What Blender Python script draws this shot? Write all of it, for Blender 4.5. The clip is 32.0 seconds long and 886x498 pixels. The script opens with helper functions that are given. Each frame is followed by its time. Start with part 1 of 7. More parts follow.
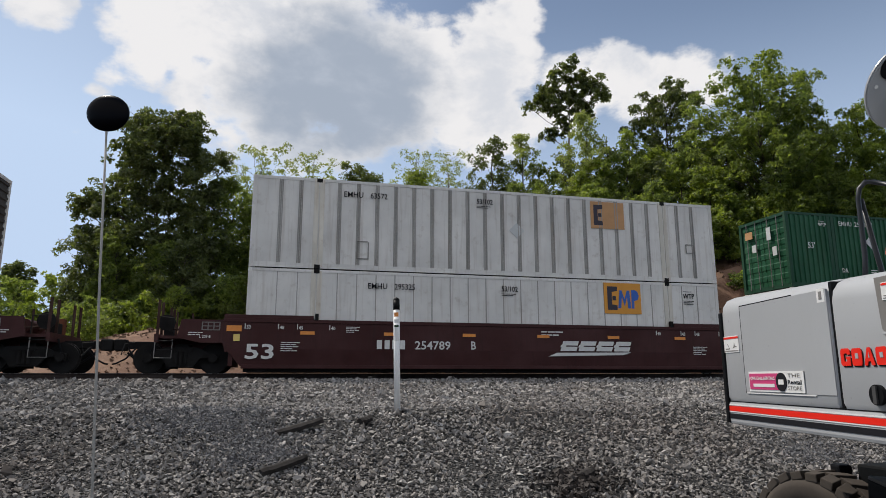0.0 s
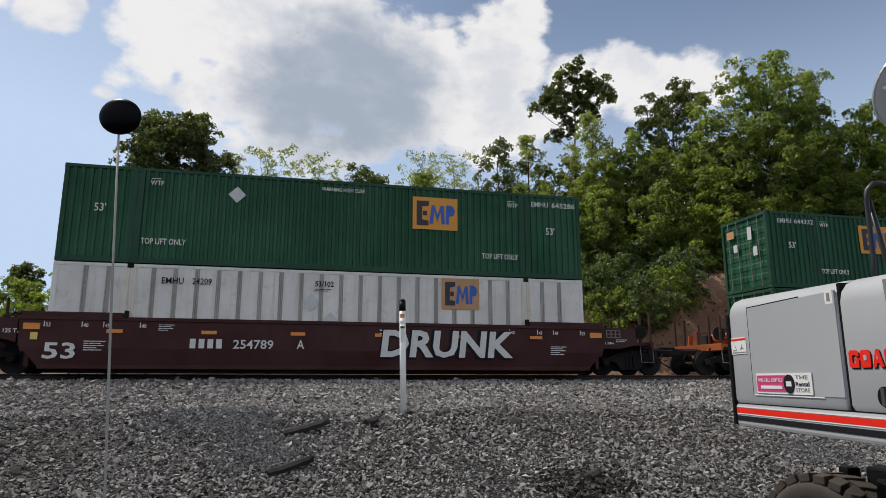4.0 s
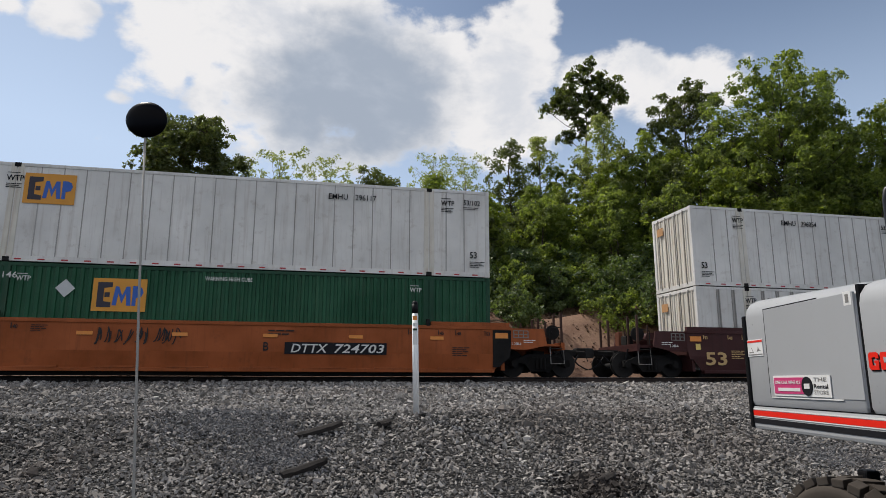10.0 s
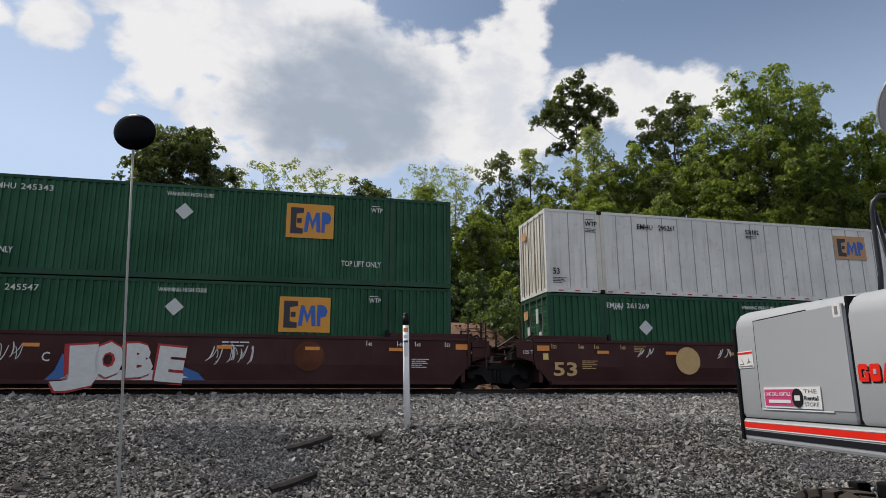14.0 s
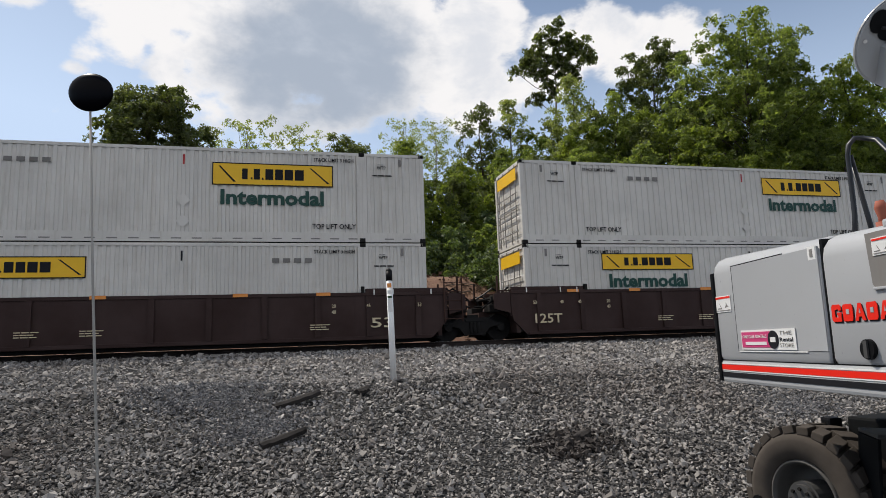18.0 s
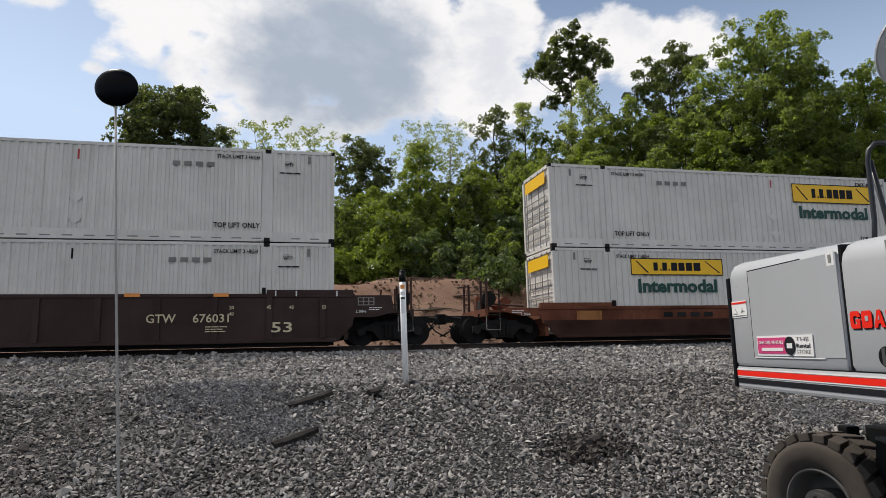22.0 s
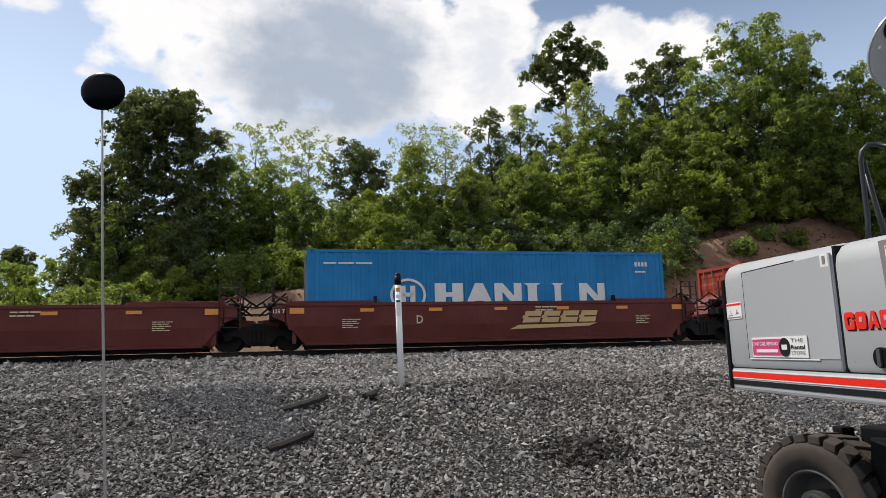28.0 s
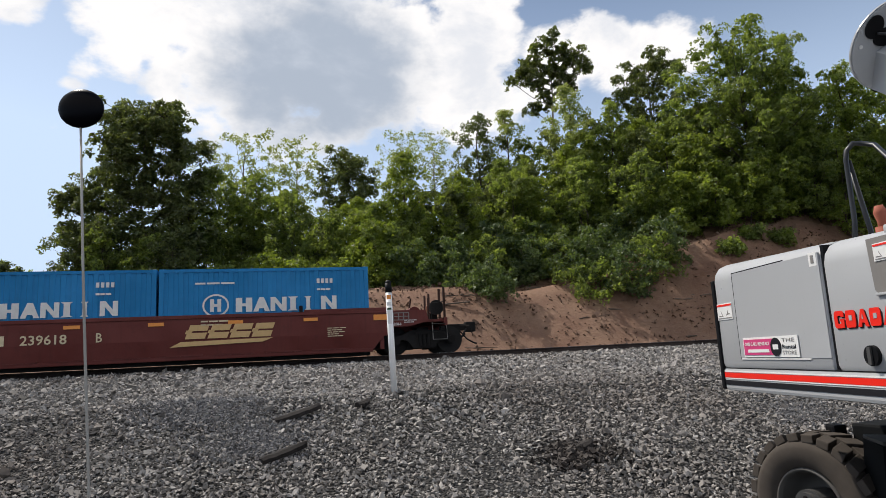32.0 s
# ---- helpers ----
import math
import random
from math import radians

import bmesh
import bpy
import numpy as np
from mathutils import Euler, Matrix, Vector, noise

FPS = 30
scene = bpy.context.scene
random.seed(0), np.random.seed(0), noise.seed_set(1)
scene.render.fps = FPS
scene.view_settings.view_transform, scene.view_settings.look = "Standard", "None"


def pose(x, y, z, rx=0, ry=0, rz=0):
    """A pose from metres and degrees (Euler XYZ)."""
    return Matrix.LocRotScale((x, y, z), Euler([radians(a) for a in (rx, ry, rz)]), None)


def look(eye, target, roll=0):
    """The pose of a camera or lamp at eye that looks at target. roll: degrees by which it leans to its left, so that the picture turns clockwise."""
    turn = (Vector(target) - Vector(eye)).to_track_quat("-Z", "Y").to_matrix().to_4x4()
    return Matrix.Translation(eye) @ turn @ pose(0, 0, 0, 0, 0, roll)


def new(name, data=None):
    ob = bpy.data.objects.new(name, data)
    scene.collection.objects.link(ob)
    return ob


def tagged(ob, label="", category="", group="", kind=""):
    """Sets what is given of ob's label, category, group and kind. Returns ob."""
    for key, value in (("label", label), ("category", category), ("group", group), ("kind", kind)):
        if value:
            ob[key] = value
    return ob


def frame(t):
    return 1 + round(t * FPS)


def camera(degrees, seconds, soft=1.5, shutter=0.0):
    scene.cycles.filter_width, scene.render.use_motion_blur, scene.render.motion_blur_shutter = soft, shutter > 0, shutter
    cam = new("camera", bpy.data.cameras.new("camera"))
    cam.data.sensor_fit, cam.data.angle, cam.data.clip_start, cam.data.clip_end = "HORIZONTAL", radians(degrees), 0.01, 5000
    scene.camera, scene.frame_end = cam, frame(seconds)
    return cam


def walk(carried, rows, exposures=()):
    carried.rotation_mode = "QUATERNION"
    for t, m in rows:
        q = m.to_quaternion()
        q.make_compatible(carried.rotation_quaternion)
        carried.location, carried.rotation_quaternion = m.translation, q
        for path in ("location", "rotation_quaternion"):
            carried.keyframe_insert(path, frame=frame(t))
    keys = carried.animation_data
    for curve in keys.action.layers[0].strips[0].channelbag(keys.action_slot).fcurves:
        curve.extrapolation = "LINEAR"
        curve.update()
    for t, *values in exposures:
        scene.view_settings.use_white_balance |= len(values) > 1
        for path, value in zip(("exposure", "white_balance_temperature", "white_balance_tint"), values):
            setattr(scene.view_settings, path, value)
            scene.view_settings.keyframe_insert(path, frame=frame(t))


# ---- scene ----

from math import cos, sin, pi, atan2, sqrt

CZ = 1.75                       # height of the lens over the yard
ALPHA = 13.846                  # turn of the railway from the x axis
UX, UY = cos(radians(ALPHA)), sin(radians(ALPHA))
FACE = 20.126                   # near side of the containers, across from the lens
MID = FACE + 1.295              # middle of the track
RAIL = CZ + 0.14                # top of the rails

# ---- camera ----
PATH = [  # seconds, x, y, z, pitch, roll, yaw
    (0, 0.019, -0.004, 1.746, 11.23, -0.06, 0.11),
    (0.5, 0.017, -0.001, 1.746, 11.17, 0.10, 0.10),
    (1, 0.013, 0.002, 1.750, 11.16, -0.02, 0.09),
    (1.5, 0.025, 0.006, 1.747, 11.30, -0.64, 0.00),
    (2, 0.018, 0.005, 1.750, 11.18, -0.36, -0.65),
    (2.5, 0.025, 0.021, 1.746, 11.44, -0.24, -0.40),
    (3, 0.012, -0.003, 1.754, 11.43, -0.64, 0.25),
    (3.5, 0.016, -0.010, 1.745, 11.34, 0.12, 0.62),
    (5.5, 0.004, 0.000, 1.752, 11.36, -0.47, 0.61),
    (6, 0.003, -0.000, 1.749, 11.67, -0.17, 0.78),
    (6.5, 0.003, 0.001, 1.751, 11.42, -0.61, 0.85),
    (7, 0.003, 0.002, 1.751, 11.45, -0.43, 1.10),
    (7.5, 0.002, 0.000, 1.750, 11.53, -0.38, 1.38),
    (8, -0.007, 0.001, 1.751, 11.78, 0.02, 1.86),
    (8.5, -0.004, -0.007, 1.747, 12.01, 0.18, 2.10),
    (9, 0.000, -0.012, 1.745, 11.98, 0.04, 2.03),
    (9.5, 0.000, -0.008, 1.746, 11.68, -0.06, 1.83),
    (10, -0.003, -0.008, 1.745, 11.53, 0.06, 1.62),
    (10.5, -0.004, -0.005, 1.748, 11.62, -0.13, 1.49),
    (11, -0.004, -0.002, 1.751, 11.83, -0.19, 1.18),
    (11.5, -0.007, -0.004, 1.746, 11.80, 0.47, 1.30),
    (12, -0.004, -0.006, 1.746, 11.88, 0.32, 1.33),
    (12.5, -0.003, -0.005, 1.745, 11.89, 0.41, 1.24),
    (13, -0.007, -0.003, 1.747, 12.11, 0.42, 1.09),
    (13.5, -0.006, -0.002, 1.750, 12.60, 0.03, 0.96),
    (15.5, -0.003, 0.003, 1.748, 12.15, -0.05, 0.53),
    (16, -0.002, 0.002, 1.746, 12.08, 0.03, 0.56),
    (16.5, 0.004, 0.006, 1.748, 11.67, -0.85, 0.27),
    (17, 0.006, 0.004, 1.749, 11.09, -1.13, 0.00),
    (17.5, 0.017, -0.004, 1.746, 10.14, -1.57, -0.27),
    (18, 0.007, 0.009, 1.754, 8.48, -2.07, -0.70),
    (18.5, -0.006, 0.018, 1.762, 8.10, -2.12, -0.38),
    (19, -0.001, 0.007, 1.757, 8.92, -1.90, 0.27),
    (19.5, -0.001, 0.005, 1.751, 8.89, -1.46, 0.48),
    (20, 0.000, 0.008, 1.749, 8.58, -1.28, 0.48),
    (20.5, -0.001, 0.011, 1.749, 8.44, -1.32, 0.47),
    (21, -0.004, 0.012, 1.751, 8.44, -1.21, 0.44),
    (21.5, -0.001, 0.008, 1.751, 8.66, -1.29, 0.46),
    (22, -0.001, 0.008, 1.747, 8.72, -1.22, 0.45),
    (22.5, -0.002, 0.008, 1.749, 8.70, -1.20, 0.45),
    (23, -0.003, 0.010, 1.751, 8.69, -1.29, 0.43),
    (23.5, 0.009, 0.006, 1.750, 8.71, -1.99, 0.19),
    (24, 0.037, 0.010, 1.766, 9.34, -4.67, -1.38),
    (24.5, 0.031, 0.025, 1.770, 9.31, -4.74, -2.76),
    (25, 0.017, 0.031, 1.765, 8.74, -3.52, -2.46),
    (25.5, 0.004, 0.031, 1.763, 8.70, -2.86, -1.60),
    (26, -0.002, 0.023, 1.761, 9.03, -2.27, -0.53),
    (26.5, 0.003, 0.015, 1.752, 9.03, -1.84, 0.00),
    (28.5, 0.005, 0.016, 1.750, 8.86, -1.50, 0.04),
    (29, 0.002, 0.019, 1.751, 8.76, -1.56, 0.07),
    (29.5, 0.001, 0.016, 1.752, 8.72, -1.64, 0.15),
    (30, 0.000, 0.016, 1.749, 8.72, -1.45, 0.25),
    (30.5, 0.007, 0.012, 1.753, 8.98, -2.17, 0.14),
    (31, 0.028, 0.016, 1.756, 9.13, -3.57, -0.92),
    (31.5, 0.013, 0.029, 1.763, 9.40, -3.29, -1.34),
    (32, 0.006, 0.028, 1.762, 9.40, -2.89, -0.84),
]
# seconds, stops, kelvin, tint
EXPOSURES = [(0, -0.16, 6560, 11), (16.5, -0.16, 6560, 11), (18.5, -0.02, 6620, 11), (23, -0.02, 6620, 11), (24.3, -0.06, 6540, 11), (26, 0.02, 6600, 11), (29, 0.07, 6640, 11), (32, 0.08, 6640, 11)]
cam = camera(68.57, 32.0, 0.8)


def lens_pose(x, y, z, pitch, roll, yaw):
    p, w = radians(pitch), radians(yaw)
    return look((x, y, z), (x - sin(w) * cos(p), y + cos(w) * cos(p), z + sin(p)), roll)


walk(cam, [(r[0], lens_pose(*r[1:])) for r in PATH], EXPOSURES)

# ---- world and sun ----
SUN_AZ, SUN_EL = -52.0, 54.0    # degrees: from ahead to the right, and up


def build_world():
    w = bpy.data.worlds.new("sky")
    w.use_nodes = True
    scene.world = w
    nt = w.node_tree
    nt.nodes.clear()
    N, L = nt.nodes.new, nt.links.new

    def m(op, a, b=None, c=None, clamp=False):
        n = N("ShaderNodeMath")
        n.operation, n.use_clamp = op, clamp
        for i, v in enumerate((a, b, c)):
            if v is None:
                continue
            if isinstance(v, (int, float)):
                n.inputs[i].default_value = v
            else:
                L(v, n.inputs[i])
        return n.outputs[0]

    sky = N("ShaderNodeTexSky")
    sky.sky_type, sky.sun_disc = "NISHITA", False
    sky.sun_elevation, sky.sun_rotation = radians(SUN_EL), radians(SUN_AZ)
    sky.air_density, sky.dust_density, sky.ozone_density = 1.0, 0.8, 2.0
    tc = N("ShaderNodeTexCoord")
    sep = N("ShaderNodeSeparateXYZ")
    L(tc.outputs["Generated"], sep.inputs[0])
    az = m("MULTIPLY", m("ARCTAN2", sep.outputs[0], sep.outputs[1]), 57.2958)
    el = m("MULTIPLY", m("ARCSINE", sep.outputs[2]), 57.2958)
    noise_at = N("ShaderNodeCombineXYZ")
    L(m("MULTIPLY", az, 0.055), noise_at.inputs[0])
    L(m("MULTIPLY", el, 0.085), noise_at.inputs[1])

    def fbm(scale, detail, rough, off=0.0, dist=0.0):
        n = N("ShaderNodeTexNoise")
        n.inputs["Scale"].default_value, n.inputs["Detail"].default_value = scale, detail
        n.inputs["Roughness"].default_value, n.inputs["Distortion"].default_value = rough, dist
        mp = N("ShaderNodeMapping")
        mp.inputs["Location"].default_value = (off, off * 0.7, off * 1.3)
        L(noise_at.outputs[0], mp.inputs[0])
        L(mp.outputs[0], n.inputs["Vector"])
        return n.outputs[0]

    big, fine = fbm(1.1, 3, 0.5, 3.1), fbm(4.2, 10, 0.56, 8.7, 0.1)
    # cumulus heaps: azimuth, elevation, half width, half height, weight
    heaps = [(-24.7, 28.8, 5.8, 4.0, 1.0), (-26.6, 31.9, 5.5, 4.3, 1.0), (-26.8, 25.1, 2.3, 2.3, 0.7), (-22.7, 23.8, 1.6, 3.2, 0.75), (-13.8, 26.4, 9.9, 8.9, 1.0), (-18.4, 34.2, 11.0, 5.9, 1.0), (-7.5, 28.6, 5.5, 3.8, 0.95), (-5.3, 24.1, 11.0, 4.8, 1.0),
             (-9.4, 20.3, 5.5, 2.3, 0.85), (3.2, 22.6, 6.6, 4.6, 0.95), (4.7, 27.5, 4.8, 5.1, 0.95), (7.2, 31.4, 2.7, 3.3, 0.9), (8.4, 34.5, 2.2, 2.7, 0.8), (-1.3, 27.4, 4.9, 3.3, 0.95), (15.2, 25.2, 4.4, 2.9, 0.95), (11.6, 24.2, 3.0, 3.6, 0.9),
             (18.9, 24.0, 4.7, 2.8, 0.9), (22.2, 24.0, 3.7, 2.6, 0.9), (25.4, 24.8, 1.5, 1.3, 0.6), (-34.7, 27.5, 2.9, 2.0, 0.85), (-38.4, 27.0, 1.9, 1.1, 0.75), (-28.7, 23.6, 1.6, 1.2, 0.55), (-29.8, 22.0, 1.2, 0.6, 0.4), (-20, 46, 14, 6, 0.9),
             # heaps out of view; those at 155 and -155 are added as fill light
             (75, 30, 20, 10, 0.9), (-100, 35, 26, 12, 0.9), (155, 40, 55, 22, 1.0), (-155, 38, 45, 20, 1.0), (100, 60, 30, 16, 0.9)]
    dens = None
    for a, e, w2, h2, k in heaps:
        dx, dy = m("DIVIDE", m("SUBTRACT", az, a), w2), m("DIVIDE", m("SUBTRACT", el, e), h2)
        r2 = m("ADD", m("MULTIPLY", dx, dx), m("MULTIPLY", dy, dy))
        g = m("MULTIPLY", m("SUBTRACT", 1.25, m("MULTIPLY", r2, 0.85)), k)
        dens = g if dens is None else m("SMOOTH_MAX", dens, g, 0.25)
    dens = m("MAXIMUM", dens, -0.25)
    dens = m("ADD", dens, m("MULTIPLY", m("SUBTRACT", fine, 0.5), 2.3))
    dens = m("ADD", dens, m("MULTIPLY", m("SUBTRACT", big, 0.5), 0.7))

    def ramp(v, a, b):
        r = N("ShaderNodeMapRange")
        r.interpolation_type = "SMOOTHSTEP"
        r.inputs["From Min"].default_value, r.inputs["From Max"].default_value = a, b
        L(v, r.inputs["Value"])
        return r.outputs[0]

    mask = ramp(dens, 0.18, 0.72)
    # grey underside: the thick middle of the great heap
    gx, gy = m("DIVIDE", m("SUBTRACT", az, -9.7), 11.0), m("DIVIDE", m("SUBTRACT", el, 24.6), 7.2)
    under = m("SUBTRACT", 1.15, m("ADD", m("MULTIPLY", gx, gx), m("MULTIPLY", gy, gy)))
    under = ramp(m("ADD", under, m("MULTIPLY", m("SUBTRACT", fine, 0.5), 1.3)), -0.05, 0.95)
    tone = N("ShaderNodeMix")
    tone.data_type = "RGBA"
    puff = N("ShaderNodeMix")
    puff.data_type = "RGBA"
    puff.inputs[6].default_value, puff.inputs[7].default_value = (11.2, 11.2, 11.3, 1), (8.8, 9.2, 9.9, 1)
    L(ramp(m("ADD", fbm(2.1, 8, 0.6, 21.0, 0.2), m("MULTIPLY", fine, 0.3)), 0.58, 0.82), puff.inputs[0])
    base = N("ShaderNodeMix")
    base.data_type = "RGBA"
    base.inputs[6].default_value, base.inputs[7].default_value = (4.9, 5.7, 6.9, 1), (7.4, 8.1, 9.2, 1)
    L(ramp(fbm(1.5, 7, 0.6, 33.0, 0.2), 0.44, 0.78), base.inputs[0])
    L(base.outputs[2], tone.inputs[7])
    L(puff.outputs[2], tone.inputs[6])
    L(under, tone.inputs[0])
    haze = N("ShaderNodeMix")
    haze.data_type = "RGBA"
    haze.inputs[7].default_value = (7.0, 8.9, 11.8, 1)
    L(m("ADD", m("ADD", m("MULTIPLY", ramp(el, 33.0, 12.0), 0.6), 0.15), m("MULTIPLY", ramp(m("ABSOLUTE", m("ADD", az, 52.0)), 62.0, 14.0), 0.42), clamp=True), haze.inputs[0])
    L(sky.outputs[0], haze.inputs[6])
    mix = N("ShaderNodeMix")
    mix.data_type = "RGBA"
    L(mask, mix.inputs[0])
    L(haze.outputs[2], mix.inputs[6])
    L(tone.outputs[2], mix.inputs[7])
    bg, out = N("ShaderNodeBackground"), N("ShaderNodeOutputWorld")
    bg.inputs["Strength"].default_value = SKY_STRENGTH
    L(mix.outputs[2], bg.inputs["Color"])
    L(bg.outputs[0], out.inputs["Surface"])


SKY_STRENGTH = 0.085
build_world()
sun = new("sun", bpy.data.lights.new("sun", "SUN"))
sun.data.energy, sun.data.angle, sun.data.color = 4.6, radians(0.53), (1.0, 0.95, 0.86)
_a, _e = radians(SUN_AZ), radians(SUN_EL)
sun.matrix_world = look((sin(_a) * cos(_e) * 60, cos(_a) * cos(_e) * 60, sin(_e) * 60), (0, 0, 0))


# ---- materials ----
def node_mat(name):
    mt = bpy.data.materials.new(name)
    mt.use_nodes = True
    nt = mt.node_tree
    return mt, nt, nt.nodes.new, nt.links.new, nt.nodes["Principled BSDF"]


def mixed(N, L, fac, a, b, mode="MIX"):
    n = N("ShaderNodeMix")
    n.data_type, n.blend_type = "RGBA", mode
    for i, v in ((0, fac), (6, a), (7, b)):
        if isinstance(v, (int, float)):
            n.inputs[i].default_value = v
        elif isinstance(v, tuple):
            n.inputs[i].default_value = (*v[:3], 1)
        else:
            L(v, n.inputs[i])
    return n.outputs[2]


def tex_noise(N, L, coord, scale, detail=4, rough=0.55, stretch=(1, 1, 1)):
    mp, n = N("ShaderNodeMapping"), N("ShaderNodeTexNoise")
    mp.inputs["Scale"].default_value = stretch
    L(coord, mp.inputs[0])
    L(mp.outputs[0], n.inputs["Vector"])
    n.inputs["Scale"].default_value, n.inputs["Detail"].default_value, n.inputs["Roughness"].default_value = scale, detail, rough
    return n.outputs[0]


def ranged(N, L, v, a, b, c=0.0, d=1.0):
    r = N("ShaderNodeMapRange")
    for k, x in (("From Min", a), ("From Max", b), ("To Min", c), ("To Max", d)):
        r.inputs[k].default_value = x
    L(v, r.inputs["Value"])
    return r.outputs[0]


def bumped(N, L, bsdf, height, strength, distance=0.01):
    b = N("ShaderNodeBump")
    b.inputs["Strength"].default_value, b.inputs["Distance"].default_value = strength, distance
    L(height, b.inputs["Height"])
    L(b.outputs[0], bsdf.inputs["Normal"])


def paint(name, col, rough=0.5, dirt=(0.10, 0.075, 0.05), grime=0.35, streak=0.35, metal=0.0, patch=0.12, bump=0.12, seed=0.0):
    """Weathered paint: faded patches, run-down streaks of dirt, fine grain."""
    mt, nt, N, L, p = node_mat(name)
    tc, oi = N("ShaderNodeTexCoord"), N("ShaderNodeObjectInfo")
    add = N("ShaderNodeVectorMath")
    sc = N("ShaderNodeVectorMath")
    sc.operation = "SCALE"
    comb = N("ShaderNodeCombineXYZ")
    L(oi.outputs["Random"], comb.inputs[0])
    comb.inputs[1].default_value = seed
    L(comb.outputs[0], sc.inputs[0])
    sc.inputs["Scale"].default_value = 37.0
    L(tc.outputs["Object"], add.inputs[0])
    L(sc.outputs[0], add.inputs[1])
    co = add.outputs[0]
    fade = tex_noise(N, L, co, 0.55, 4, 0.6)
    run = tex_noise(N, L, co, 1.0, 6, 0.65, (7.0, 7.0, 0.35))
    grain = tex_noise(N, L, co, 46.0, 3, 0.6)
    light = tuple(min(1, c * (1 + patch) + 0.015) for c in col)
    dark = tuple(c * (1 - patch * 1.6) for c in col)
    c1 = mixed(N, L, ranged(N, L, fade, 0.3, 0.7), dark, light)
    c2 = mixed(N, L, ranged(N, L, run, 0.52, 0.82, 0, streak), c1, dirt)
    spots = tex_noise(N, L, co, 3.2, 8, 0.7)
    c3 = mixed(N, L, ranged(N, L, spots, 0.56, 0.8, 0, grime), c2, dirt)
    L(c3, p.inputs["Base Color"])
    L(ranged(N, L, grain, 0.2, 0.8, rough - 0.08, rough + 0.12), p.inputs["Roughness"])
    p.inputs["Metallic"].default_value = metal
    p.inputs["Specular IOR Level"].default_value = 0.22
    bumped(N, L, p, grain, bump, 0.004)
    return mt


def plain(name, col, rough=0.6, metal=0.0, vary=0.1, scale=9.0, spec=0.4):
    mt, nt, N, L, p = node_mat(name)
    tc = N("ShaderNodeTexCoord")
    n = tex_noise(N, L, tc.outputs["Object"], scale, 5, 0.6)
    L(mixed(N, L, n, tuple(c * (1 - vary) for c in col), tuple(min(1, c * (1 + vary)) for c in col)), p.inputs["Base Color"])
    p.inputs["Roughness"].default_value, p.inputs["Metallic"].default_value = rough, metal
    p.inputs["Specular IOR Level"].default_value = spec
    bumped(N, L, p, n, 0.08, 0.004)
    return mt


def island_mat(name, cols, rough=0.85, translucent=0.0, grain=30.0, bump=0.3, darker_left=False):
    """Many small pieces, each of its own tone."""
    mt, nt, N, L, p = node_mat(name)
    g, tc = N("ShaderNodeNewGeometry"), N("ShaderNodeTexCoord")
    r = N("ShaderNodeValToRGB")
    r.color_ramp.interpolation = "LINEAR"
    els = r.color_ramp.elements
    while len(els) < len(cols):
        els.new(0.5)
    for i, c in enumerate(cols):
        els[i].position, els[i].color = i / (len(cols) - 1), (*c, 1)
    L(g.outputs["Random Per Island"], r.inputs[0])
    n = tex_noise(N, L, tc.outputs["Object"], grain, 4, 0.65)
    big = tex_noise(N, L, tc.outputs["Object"], 0.35, 3, 0.5)
    col = mixed(N, L, ranged(N, L, n, 0.25, 0.75, 0, 0.45), r.outputs[0], tuple(c * 0.55 for c in cols[len(cols) // 2]))
    if translucent:
        col = mixed(N, L, ranged(N, L, big, 0.35, 0.7, 0.0, 0.35), col, tuple(c * 1.25 for c in cols[-1]))
    else:
        col = mixed(N, L, ranged(N, L, big, 0.5, 0.72, 0.0, 0.4), col, (0.095, 0.07, 0.056))
        blot = tex_noise(N, L, tc.outputs["Object"], 1.1, 5, 0.65)
        col = mixed(N, L, ranged(N, L, blot, 0.6, 0.74, 0.0, 0.5), col, (0.03, 0.029, 0.029))
        # colour darkens gradually towards negative x, along an uneven edge
        if darker_left:
            sp, reach = N("ShaderNodeSeparateXYZ"), N("ShaderNodeMath")
            L(tc.outputs["Object"], sp.inputs[0])
            reach.operation = "ADD"
            L(sp.outputs[0], reach.inputs[0])
            L(ranged(N, L, big, 0.3, 0.7, -1.5, 1.5), reach.inputs[1])
            col = mixed(N, L, ranged(N, L, reach.outputs[0], 0.5, -4.0, 0.0, 0.2), col, (0.04, 0.037, 0.035))
    L(col, p.inputs["Base Color"])
    p.inputs["Roughness"].default_value = rough
    p.inputs["Specular IOR Level"].default_value = 0.5 if translucent else 0.25
    if bump:
        bumped(N, L, p, n, bump, 0.01)
    if translucent:
        t, s = N("ShaderNodeBsdfTranslucent"), N("ShaderNodeMixShader")
        L(mixed(N, L, 1.0, col, (1.5, 1.5, 0.62), "MULTIPLY"), t.inputs[0])
        s.inputs[0].default_value = translucent
        L(p.outputs[0], s.inputs[1])
        L(t.outputs[0], s.inputs[2])
        L(s.outputs[0], nt.nodes["Material Output"].inputs["Surface"])
    return mt


